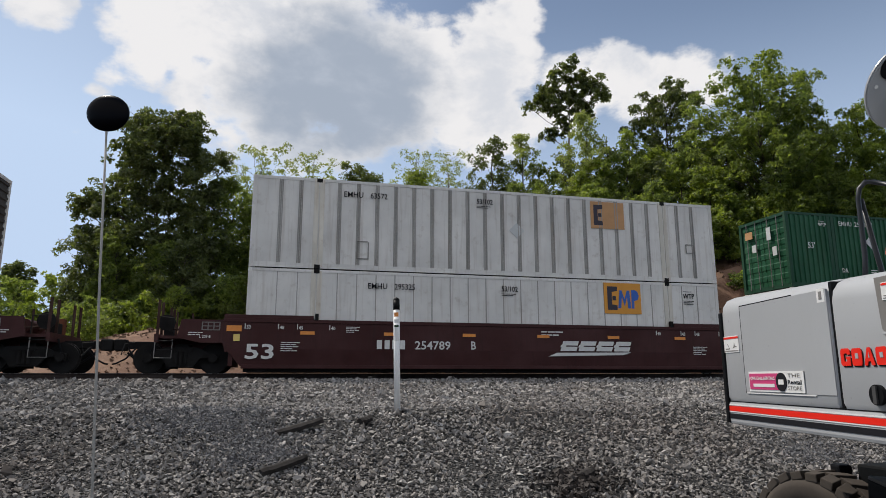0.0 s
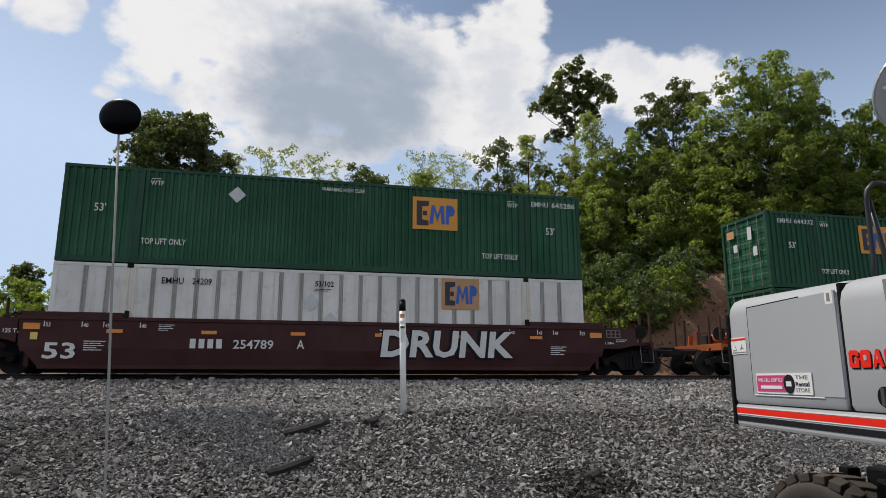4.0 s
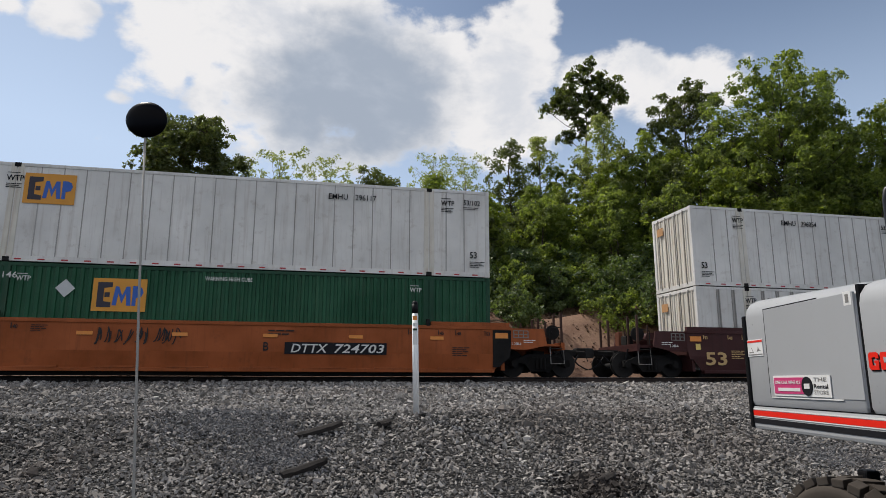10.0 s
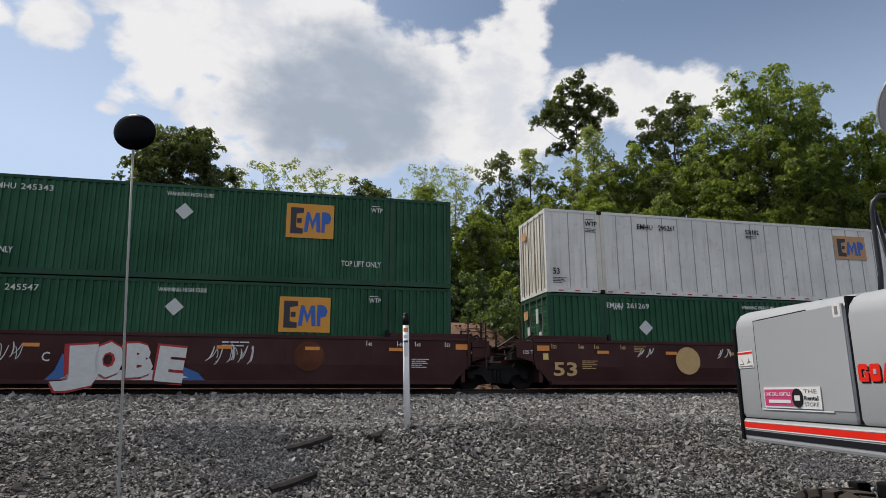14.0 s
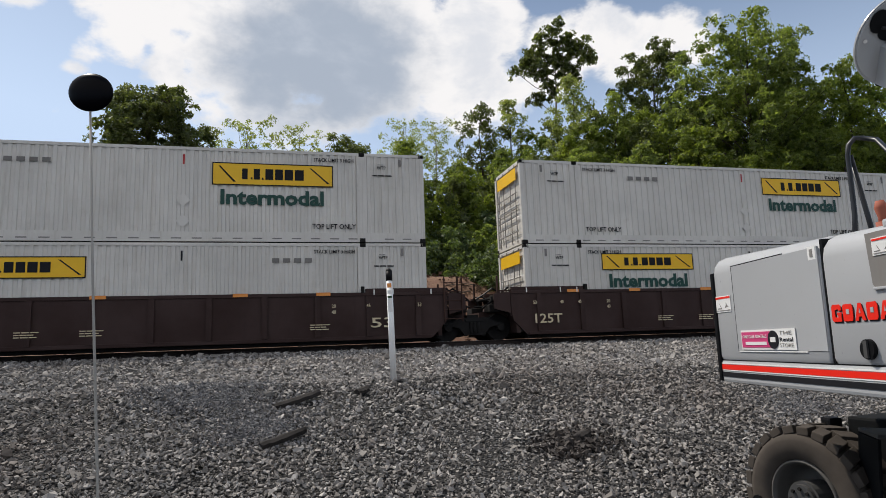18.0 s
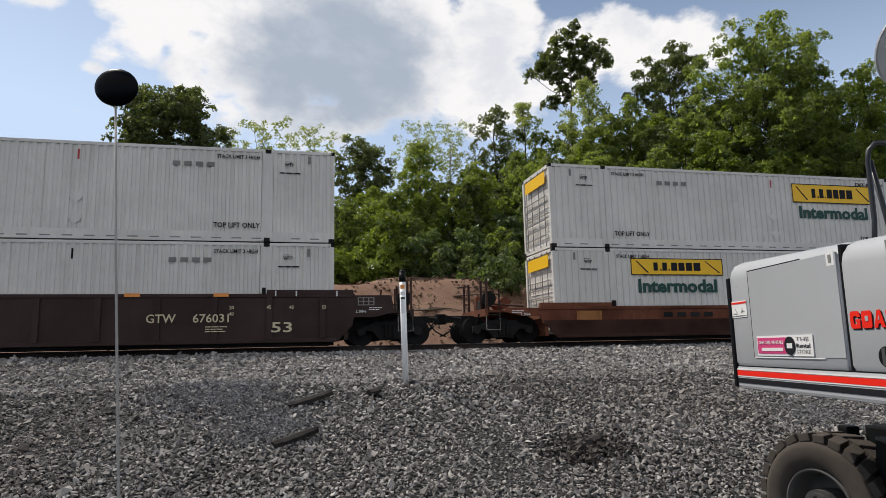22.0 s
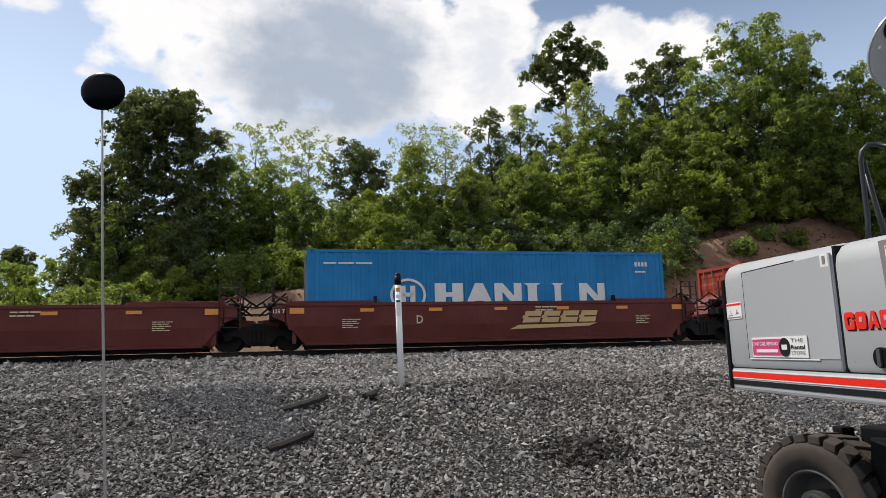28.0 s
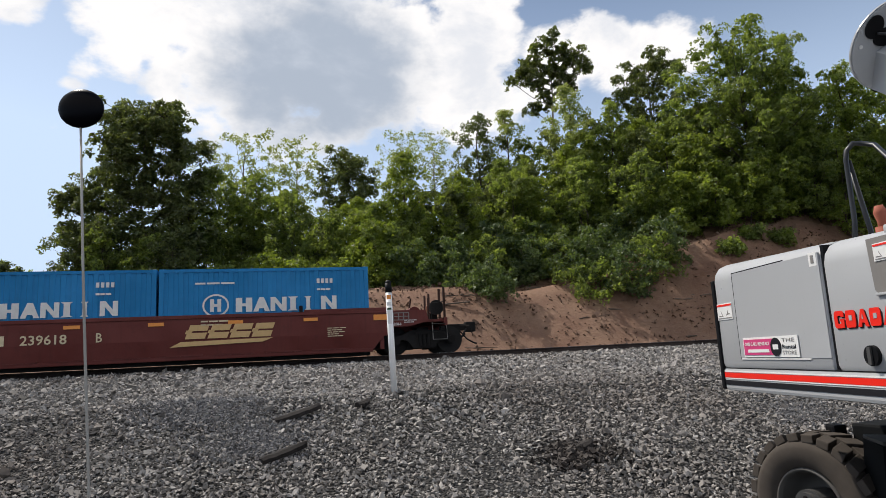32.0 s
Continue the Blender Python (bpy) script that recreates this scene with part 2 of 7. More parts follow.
M = {
    "green": paint("green_paint", (0.0085, 0.078, 0.033), 0.45, grime=0.25, streak=0.22, patch=0.16),
    "green_dark": paint("green_rail_paint", (0.008, 0.056, 0.027), 0.5, grime=0.35),
    "white": paint("white_paint", (0.70, 0.68, 0.645), 0.5, dirt=(0.27, 0.19, 0.13), grime=0.5, streak=0.5, patch=0.1),
    "post_grey": paint("grey_post_paint", (0.2, 0.188, 0.175), 0.5, dirt=(0.14, 0.095, 0.06), grime=0.4),
    "post_white": paint("worn_white_post", (0.36, 0.345, 0.32), 0.5, dirt=(0.2, 0.12, 0.07), grime=0.6, streak=0.6, patch=0.15),
    "cream_end": paint("rust_streaked_white", (0.66, 0.62, 0.54), 0.5, dirt=(0.30, 0.15, 0.06), grime=0.4, streak=0.55),
    "jwhite": paint("fresh_white_paint", (0.63, 0.60, 0.555), 0.45, dirt=(0.30, 0.245, 0.18), grime=0.25, streak=0.42, patch=0.07),
    "blue": paint("sea_blue_paint", (0.005, 0.18, 0.42), 0.45, dirt=(0.03, 0.08, 0.13), grime=0.25, streak=0.25),
    "red_box": paint("red_oxide_paint", (0.33, 0.045, 0.022), 0.5, grime=0.2, streak=0.25),
    "bnsf": paint("oxide_brown_paint", (0.046, 0.0095, 0.0085), 0.6, dirt=(0.018, 0.010, 0.008), grime=0.5, streak=0.5),
    "bnsf_new": paint("oxide_red_paint", (0.112, 0.019, 0.014), 0.55, dirt=(0.034, 0.015, 0.011), grime=0.4, streak=0.4),
    "ttx": paint("faded_orange_paint", (0.32, 0.076, 0.015), 0.6, dirt=(0.09, 0.032, 0.013), grime=0.5, streak=0.55, patch=0.2),
    "gtw": paint("dark_brown_paint", (0.034, 0.015, 0.012), 0.65, dirt=(0.02, 0.012, 0.01), grime=0.5, streak=0.4),
    "rust": paint("rusty_brown_paint", (0.125, 0.036, 0.014), 0.8, dirt=(0.04, 0.016, 0.01), grime=0.75, streak=0.6, patch=0.35),
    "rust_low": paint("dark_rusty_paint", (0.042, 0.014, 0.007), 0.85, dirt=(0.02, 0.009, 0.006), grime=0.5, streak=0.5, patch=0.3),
    "ochre": paint("worn_ochre_paint", (0.26, 0.105, 0.03), 0.8, dirt=(0.09, 0.03, 0.013), grime=0.9, streak=0.7, patch=0.3),
    "car_black": paint("faded_black_paint", (0.017, 0.016, 0.017), 0.7, dirt=(0.03, 0.022, 0.018), grime=0.4, patch=0.25),
    "post_rust": paint("dark_rusty_post", (0.045, 0.02, 0.014), 0.85, dirt=(0.09, 0.04, 0.022), grime=0.5, patch=0.3),
    "iron": paint("sooty_iron", (0.0065, 0.0055, 0.005), 0.9, grime=0.4, dirt=(0.018, 0.012, 0.008), patch=0.3),
    "steel": plain("worn_rail_steel", (0.42, 0.40, 0.38), 0.28, 1.0),
    "rail_rust": paint("rail_rust", (0.03, 0.02, 0.017), 0.85, grime=0.5, patch=0.3),
    "tie": paint("tie_wood", (0.075, 0.058, 0.048), 0.9, grime=0.4, patch=0.3, bump=0.5),
    "ink": plain("black_ink", (0.014, 0.014, 0.017), 0.6, spec=0.12),
    "chalk": plain("white_lettering", (0.66, 0.65, 0.62), 0.6, vary=0.15),
    "cream": plain("cream_lettering", (0.6, 0.5, 0.33), 0.6, vary=0.2),
    "gold": plain("gold_lettering", (0.55, 0.36, 0.16), 0.6, vary=0.2),
    "emp_orange": plain("orange_panel", (0.66, 0.29, 0.035), 0.5, vary=0.1, scale=3),
    "emp_faded": plain("faded_orange_panel", (0.50, 0.27, 0.12), 0.6, vary=0.2, scale=3),
    "emp_blue": plain("blue_panel_ink", (0.03, 0.11, 0.42), 0.5),
    "emp_dark": plain("dark_panel_ink", (0.03, 0.025, 0.04), 0.5),
    "yellow": plain("yellow_panel", (0.83, 0.48, 0.012), 0.45, vary=0.06, scale=3),
    "inter_green": plain("dark_green_lettering", (0.003, 0.05, 0.036), 0.5),
    "reflect": plain("orange_reflector", (0.72, 0.26, 0.05), 0.4, vary=0.2),
    "reflect_y": plain("yellow_plate", (0.75, 0.55, 0.16), 0.4, vary=0.15),
    "diamond": plain("grey_white_placard", (0.55, 0.56, 0.55), 0.5, vary=0.12),
    "tag_white": plain("white_spray_paint", (0.62, 0.62, 0.6), 0.6, vary=0.2),
    "tag_black": plain("black_spray_paint", (0.012, 0.010, 0.010), 0.6),
    "tag_red": plain("red_spray_paint", (0.4, 0.03, 0.03), 0.6),
    "tag_blue": plain("blue_spray_paint", (0.04, 0.13, 0.35), 0.6),
    "leaf_print": plain("green_spray_paint", (0.012, 0.05, 0.016), 0.6),
    "grey_body": paint("light_grey_enamel", (0.37, 0.376, 0.384), 0.32, dirt=(0.3, 0.29, 0.27), grime=0.12, streak=0.12, patch=0.03, bump=0.03),
    "rubber": plain("tyre_rubber", (0.066, 0.055, 0.046), 0.9, vary=0.4, scale=7, spec=0.2),
    "rim_dust": plain("dusty_rim_paint", (0.085, 0.08, 0.074), 0.6, vary=0.25, scale=6, spec=0.3),
    "dark_frame": plain("dark_frame_paint", (0.006, 0.0065, 0.007), 0.7, vary=0.3, spec=0.15),
    "black_tube": plain("black_tube_paint", (0.016, 0.017, 0.02), 0.38),
    "machine_red": plain("red_vinyl", (0.8, 0.022, 0.01), 0.35, vary=0.04),
    "pink": plain("pink_sticker", (0.56, 0.05, 0.17), 0.45, vary=0.05),
    "sticker": plain("white_sticker", (0.72, 0.71, 0.69), 0.45, vary=0.04),
    "pvc": paint("white_pvc", (0.78, 0.78, 0.77), 0.4, dirt=(0.4, 0.36, 0.3), grime=0.1, streak=0.15, patch=0.04),
    "cap": plain("black_plastic", (0.006, 0.006, 0.007), 0.5, spec=0.12),
    "disc": plain("black_disc_gloss", (0.0022, 0.0022, 0.0035), 0.3, vary=0.3, spec=0.06),
    "rod": plain("grey_glass_fibre", (0.33, 0.31, 0.28), 0.45),
    "exhaust": paint("rusty_exhaust", (0.30, 0.085, 0.05), 0.7, grime=0.4, dirt=(0.12, 0.05, 0.03)),
    "hub": plain("painted_hub", (0.055, 0.054, 0.053), 0.6, vary=0.3),
    "wood": paint("weathered_board", (0.024, 0.020, 0.018), 0.95, dirt=(0.05, 0.042, 0.036), grime=0.3, patch=0.4, bump=0.8),
    "bark": paint("bark", (0.085, 0.065, 0.05), 0.95, dirt=(0.03, 0.024, 0.02), grime=0.6, patch=0.3, bump=0.8),
    "bark_pale": paint("pale_bark", (0.25, 0.22, 0.19), 0.95, dirt=(0.08, 0.065, 0.05), grime=0.6, patch=0.3, bump=0.8),
    "leaf": island_mat("leaf", [(0.066, 0.095, 0.034), (0.135, 0.182, 0.06), (0.225, 0.275, 0.092)], 0.5, 0.7, 3.0, 0),
    "leaf_dark": island_mat("leaf_dark", [(0.038, 0.05, 0.021), (0.08, 0.103, 0.038), (0.15, 0.18, 0.066)], 0.48, 0.52, 3.0, 0),
    "leaf_bright": island_mat("leaf_bright", [(0.085, 0.122, 0.024), (0.158, 0.21, 0.04), (0.225, 0.275, 0.062)], 0.5, 0.6, 3.0, 0),
    "leaf_pale": island_mat("leaf_pale", [(0.15, 0.19, 0.075), (0.22, 0.26, 0.1), (0.3, 0.34, 0.14)], 0.6, 0.55, 3.0, 0),
    "leaf_blue": island_mat("leaf_blue", [(0.036, 0.062, 0.028), (0.072, 0.112, 0.047), (0.135, 0.18, 0.07)], 0.55, 0.5, 3.0, 0),
    "stone": island_mat("ballast_stone", [(0.05, 0.046, 0.042), (0.15, 0.137, 0.125), (0.235, 0.217, 0.2), (0.3, 0.278, 0.257), (0.36, 0.336, 0.312), (0.48, 0.455, 0.425)], 0.9, 0, 60.0, 0.1, True),
    "oily": island_mat("oily_stone", [(0.010, 0.0095, 0.009), (0.022, 0.02, 0.019), (0.05, 0.047, 0.045)], 0.7, 0, 60.0, 0.15),
    "grit": island_mat("fine_grit", [(0.09, 0.088, 0.09), (0.15, 0.147, 0.15), (0.22, 0.217, 0.22)], 0.9, 0, 60.0, 0.1),
    # grime on white ends, darkened further to paint in their shade
    "shaded_grime_end": paint("grimy_end_steel", (0.075, 0.07, 0.066), 0.6, dirt=(0.03, 0.022, 0.017), grime=0.7, streak=0.6, patch=0.3),
    "debris": paint("dead_wood", (0.11, 0.085, 0.065), 0.95, dirt=(0.04, 0.028, 0.02), grime=0.5, patch=0.4, bump=0.5),
    "clod": island_mat("earth_clod", [(0.09, 0.05, 0.032), (0.14, 0.085, 0.055), (0.2, 0.13, 0.09)], 0.95, 0, 12.0, 0.4),
}


def ground_mat():
    mt, nt, N, L, p = node_mat("ground")
    tc = N("ShaderNodeTexCoord")
    co = tc.outputs["Object"]
    sep = N("ShaderNodeSeparateXYZ")
    L(co, sep.inputs[0])
    v = N("ShaderNodeTexVoronoi")
    v.inputs["Scale"].default_value = 27.0
    L(co, v.inputs["Vector"])
    # near-black tones: the shade in the gaps between stones is in this colour
    tone = N("ShaderNodeValToRGB")
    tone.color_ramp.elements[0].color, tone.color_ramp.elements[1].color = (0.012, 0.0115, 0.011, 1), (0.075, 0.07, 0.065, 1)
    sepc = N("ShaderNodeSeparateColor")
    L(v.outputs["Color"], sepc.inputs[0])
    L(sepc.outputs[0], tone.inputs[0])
    # cell edges go darker still, as painted shade between the stones
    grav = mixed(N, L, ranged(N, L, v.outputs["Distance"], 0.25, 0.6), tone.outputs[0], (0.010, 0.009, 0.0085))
    n1, n2 = tex_noise(N, L, co, 0.45, 6, 0.65), tex_noise(N, L, co, 5.0, 8, 0.7)
    dirt = mixed(N, L, ranged(N, L, n1, 0.3, 0.7), (0.14, 0.067, 0.04), (0.25, 0.152, 0.098))
    dirt = mixed(N, L, ranged(N, L, n2, 0.35, 0.75, 0, 0.4), dirt, (0.06, 0.03, 0.018))
    # ballast on the camera's side and under the track, bare earth behind it
    edge = N("ShaderNodeMath")
    edge.operation = "ADD"
    L(sep.outputs[1], edge.inputs[0])
    L(ranged(N, L, n1, 0, 1, -1.2, 1.2), edge.inputs[1])
    far = ranged(N, L, edge.outputs[0], MID + 2.6, MID + 4.4)
    litter = mixed(N, L, ranged(N, L, n2, 0.4, 0.7), (0.022, 0.026, 0.008), (0.05, 0.034, 0.018))
    woods = ranged(N, L, edge.outputs[0], MID + 11.5, MID + 14.5)
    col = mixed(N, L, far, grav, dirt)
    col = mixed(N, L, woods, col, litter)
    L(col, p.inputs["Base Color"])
    p.inputs["Roughness"].default_value = 0.95
    hgt = mixed(N, L, far, v.outputs["Distance"], n2)
    bumped(N, L, p, hgt, 0.9, 0.06)
    return mt


M["ground"] = ground_mat()


# ---- building helpers ----
def part(name, bm, material, parent=None, label="", m=None, smooth=False):
    me = bpy.data.meshes.new(name)
    bm.to_mesh(me)
    bm.free()
    if smooth:
        me.polygons.foreach_set("use_smooth", [True] * len(me.polygons))
        if smooth != True:
            me.set_sharp_from_angle(angle=radians(smooth))
    me.materials.append(material)
    ob = new(name, me)
    ob.parent = parent
    if m is not None:
        ob.matrix_local = m
    return tagged(ob, label)


def again(ob, parent, m, name=None):
    """The same piece once more, on the same mesh."""
    o = new(name or ob.name.split(".")[0], ob.data)
    o.parent = parent
    o.matrix_local = m
    return o


def box(bm, x0, x1, y0, y1, z0, z1, bevel=0.0):
    r = bmesh.ops.create_cube(bm, size=1.0, matrix=Matrix.Translation(((x0 + x1) / 2, (y0 + y1) / 2, (z0 + z1) / 2)) @ Matrix.Diagonal((abs(x1 - x0), abs(y1 - y0), abs(z1 - z0), 1)))
    if bevel:
        edges = list({e for v in r["verts"] for e in v.link_edges})
        bmesh.ops.bevel(bm, geom=edges, offset=bevel, segments=2, affect="EDGES", profile=0.6)
    return bm


def boxes(*specs, bevel=0.0):
    bm = bmesh.new()
    for s in specs:
        box(bm, *s, bevel=bevel)
    return bm


def rod(bm, a, b, r0, r1=None, seg=8):
    a, b = Vector(a), Vector(b)
    r1 = r0 if r1 is None else r1
    d = b - a
    q = d.to_track_quat("Z", "Y").to_matrix().to_4x4()
    bmesh.ops.create_cone(bm, cap_ends=True, segments=seg, radius1=r0, radius2=max(r1, 1e-4), depth=d.length, matrix=Matrix.Translation((a + b) / 2) @ q)
    return bm


def rods(pairs, r, seg=8):
    bm = bmesh.new()
    for a, b in pairs:
        rod(bm, a, b, r, seg=seg)
    return bm


def tube(bm, pts, r, seg=8):
    """A bent tube through points, with a radius or one for each point."""
    pts = [Vector(p) for p in pts]
    rr = r if isinstance(r, (list, tuple)) else [r] * len(pts)
    rings, up = [], Vector((0.13, 0.31, 0.94))
    for i, p in enumerate(pts):
        d = (pts[min(i + 1, len(pts) - 1)] - pts[max(i - 1, 0)]).normalized()
        s = d.cross(up)
        s = s.normalized() if s.length > 1e-3 else d.orthogonal().normalized()
        t = s.cross(d)
        rings.append([bm.verts.new(p + rr[i] * (cos(2 * pi * k / seg) * s + sin(2 * pi * k / seg) * t)) for k in range(seg)])
    for a, b in zip(rings, rings[1:]):
        for k in range(seg):
            bm.faces.new((a[k], a[(k + 1) % seg], b[(k + 1) % seg], b[k]))
    bm.faces.new(rings[0][::-1])
    bm.faces.new(rings[-1])
    return bm


def slab(poly, y0, y1):
    """A plate with an outline in x and z, from y0 to y1."""
    bm = bmesh.new()
    a = [bm.verts.new((x, y0, z)) for x, z in poly]
    b = [bm.verts.new((x, y1, z)) for x, z in poly]
    bm.faces.new(a)
    bm.faces.new(b[::-1])
    for i in range(len(poly)):
        j = (i + 1) % len(poly)
        bm.faces.new((a[j], a[i], b[i], b[j]))
    bmesh.ops.recalc_face_normals(bm, faces=bm.faces)
    return bm


LETTERS = {}


def lettering(text, size, x, y, z, material, parent, name="lettering", width=0.0, shear=0.0, bold=0.012, turn=(90, 0, 0)):
    """Words painted on a surface that faces the yard, from x on the left and z at the foot."""
    key = (text, shear, bold)
    if key not in LETTERS:
        cu = bpy.data.curves.new("letters", "FONT")
        cu.body, cu.size, cu.extrude, cu.shear, cu.offset = text, 1.0, 0.004, shear, bold
        cu.resolution_u = 2
        ob = bpy.data.objects.new("letters", cu)
        LETTERS[key] = bpy.data.meshes.new_from_object(ob)
        bpy.data.objects.remove(ob)
    me = LETTERS[key].copy()
    me.materials.clear()
    me.materials.append(material)
    o = new(name, me)
    o.parent = parent
    xs = [v.co.x for v in me.vertices] or [0, 1]
    sx = (width / max(max(xs), 1e-3)) if width else size * 0.86
    o.matrix_local = pose(x, y, z, *turn) @ Matrix.Diagonal((sx, size, 0.12 if size < 0.1 else 1.0, 1))
    return o


def bars(x, y, z, w, h, rows, material, parent, name="small_print", cuts=(1.0, 0.8, 0.93, 0.6, 0.85)):
    """Small print that cannot be read: a bar a line."""
    step = h / rows
    if name == "owner_code":
        for i in range(rows * 4):
            a, b = x + w * 0.26 * (i % 4), z + h - (i // 4 + 0.95) * step
            o = part(name, boxes((a, a + w * 0.17, y, y + 0.004, b, b + 0.9 * step)), material, parent)
        return o
    bm = bmesh.new()
    for i in range(rows):
        words = (0.0, 0.26, 0.3, 0.62, 0.66, 1.0)
        for k in (0, 2, 4):
            box(bm, x + w * words[k] * cuts[i % len(cuts)], x + w * words[k + 1] * cuts[i % len(cuts)], y, y + 0.004, z + h - (i + 0.7) * step, z + h - (i + 0.3) * step)
    return part(name, bm, material, parent)


def plate(x0, x1, z0, z1, y, material, parent, name, label="", d=0.006):
    return part(name, boxes((x0, x1, y, y + d, z0, z1)), material, parent, label)


# ---- ground ----
def bank(u):
    """Height of the earth bank's crest over the yard, along the track."""
    pts = [(-60, 0.9), (-26, 1.0), (-18, 1.2), (-12, 2.4), (-6, 3.9), (0, 5.0), (6, 5.5), (12, 5.3), (17.5, 6.1), (22, 8.0), (28, 9.4), (32, 10.6), (37, 11.7), (45, 12.6), (70, 13.5), (120, 14)]
    for (a, p), (b, q) in zip(pts, pts[1:]):
        if u <= b:
            return p + (q - p) * max(0.0, (u - a) / (b - a))
    return pts[-1][1]


def ground_z(u, v):
    base = CZ + 0.0
    if v < 19.6:
        pts = [(-400, 0.0), (4.7, 0.03), (5.6, 0.12), (9.2, 1.30), (12.5, 1.42), (16.0, 1.56), (18.3, 1.64), (19.6, 1.66)]
        for (a, p), (b, q) in zip(pts, pts[1:]):
            if v <= b:
                z = p + (q - p) * max(0.0, (v - a) / (b - a))
                break
        if v > -2:
            # the yard stays low round the wheels of the machine
            z += 0.05 * noise.noise((u * 0.5, v * 0.5, 2.0)) * min(1, max(0, v - 3) / 4)
        return z
    if v < MID + 2.2:
        return RAIL - 0.22
    foot, top = MID + 4.6, MID + 12.5
    h = bank(u)
    rough = 0.5 * noise.noise((u * 0.3, v * 0.3, 0)) + 0.3 * noise.noise((u * 0.9, v * 0.9, 4.0))
    if v < foot:
        k = (v - MID - 2.2) / 2.4
        return RAIL - 0.22 - 0.09 * k
    low = RAIL - 0.31
    if v < top:
        k = (v - foot) / (top - foot)
        k2 = min(1.0, k * 1.9) * 0.72 + 0.28 * k
        return low + (h - low) * k2 + rough * min(1, k * 4) * (h / 5)
    hill = max(0.0, min(1.0, (u + 12) / 30)) * 0.20 * min(v - top, 60)
    return h + hill + rough * (h / 5) * max(0, 1 - (v - top) / 40)


TRK = Matrix.Rotation(radians(ALPHA), 4, "Z")


def spot(u, v, z=0.0):
    """A place by its way along the track, across it and up."""
    return TRK @ Vector((u, v, z))


def build_ground():
    us = [-2500, -900, -400, -200, -130] + [-90 + 6 * i for i in range(8)] + [-42 + 1.5 * i for i in range(70)] + [65, 75, 90, 120, 200, 500, 1200, 2500]
    vs = [-2500, -600, -100, -30, -10, 0, 2, 3.5, 4.3, 4.7, 5.1] + [5.6 + 0.4 * i for i in range(35)] + [19.9, 20.4, 22, 23.3, 23.9, 24.6, 25.3] + [26 + 0.7 * i for i in range(24)] + [44, 48, 54, 62, 75, 95, 130, 200, 500, 1500, 3000]
    bm = bmesh.new()
    grid = [[bm.verts.new((u, v, ground_z(u, v))) for v in vs] for u in us]
    for i in range(len(us) - 1):
        for j in range(len(vs) - 1):
            bm.faces.new((grid[i][j], grid[i + 1][j], grid[i + 1][j + 1], grid[i][j + 1]))
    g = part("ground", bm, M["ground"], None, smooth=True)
    g.matrix_world = TRK
    tagged(g, "grey ballast slope and bare brown earth bank beside the railway", "ground", kind="structure")


build_ground()

# stones lie on the slope between the yard and the rails


def stones(name, n, seed, u_at, v_at, size, label, material=None, flat=(0.4, 0.75), shape="ico", lift=0.0):
    rng = np.random.default_rng(seed)
    if shape == "octa":
        base = np.array([(1, 0.3, 0.5), (-1, -0.2, 0.35), (0.25, 1, -0.35), (-0.2, -1, -0.3), (-0.35, 0.4, 0.95), (0.3, -0.3, -1)], float) * 1.1
        faces = np.array([(0, 2, 4), (2, 1, 4), (1, 3, 4), (3, 0, 4), (2, 0, 5), (1, 2, 5), (3, 1, 5), (0, 3, 5)])
    else:
        bm = bmesh.new()
        if shape == "ico":
            bmesh.ops.create_icosphere(bm, subdivisions=1, radius=1.0)
        else:
            bmesh.ops.create_cube(bm, size=1.45)
        bmesh.ops.triangulate(bm, faces=bm.faces)
        bm.verts.ensure_lookup_table()
        base = np.array([v.co[:] for v in bm.verts])
        faces = np.array([[v.index for v in f.verts] for f in bm.faces])
        bm.free()
    u, v = u_at(rng, n), v_at(rng, n)
    keep = (u > -0.5 * v - 0.6) & (u < 1.3 * v + 0.4)
    u, v = u[keep], v[keep]
    n = len(u)
    z = np.array([ground_z(a, b) for a, b in zip(u, v)])
    s = size * rng.lognormal(0, 0.32, n)
    k = len(base)
    jit = 1 + rng.uniform(-0.34, 0.4, (n, k, 3))
    pts = base[None] * jit * np.stack([s * rng.uniform(0.75, 1.35, n), s * rng.uniform(0.7, 1.2, n), s * rng.uniform(*flat, n)], -1)[:, None]
    # each shard turned its own way, most of them lying flat
    a, b, g = rng.uniform(0, 2 * pi, n), rng.normal(0, 0.6, n), rng.normal(0, 0.6, n)
    ca, sa, cb, sb, cg, sg = (f(x)[:, None] for x in (a, b, g) for f in (np.cos, np.sin))
    px, py, pz = pts[..., 0], pts[..., 1], pts[..., 2]
    py, pz = py * cb - pz * sb, py * sb + pz * cb
    px, pz = px * cg + pz * sg, pz * cg - px * sg
    out = np.stack([px * ca - py * sa + u[:, None], px * sa + py * ca + v[:, None], pz + (z + lift + s * rng.uniform(-0.25, 0.9, n))[:, None]], -1).reshape(-1, 3)
    fs = (faces[None] + (np.arange(n) * k)[:, None, None]).reshape(-1, 3)
    me = bpy.data.meshes.new(name)
    me.vertices.add(len(out))
    me.vertices.foreach_set("co", out.ravel())
    me.loops.add(len(fs) * 3)
    me.loops.foreach_set("vertex_index", fs.ravel())
    me.polygons.add(len(fs))
    me.polygons.foreach_set("loop_start", np.arange(0, len(fs) * 3, 3))
    me.polygons.foreach_set("use_smooth", [False] * len(fs))
    me.update()
    me.materials.append(material or M["stone"])
    ob = new(name, me)
    ob.matrix_world = TRK
    return tagged(ob, label, "gravel", kind="stuff")


def wedge_u(v1):
    return lambda rng, n: rng.uniform(-0.5 * v1 - 0.6, 1.3 * v1 + 0.4, n)


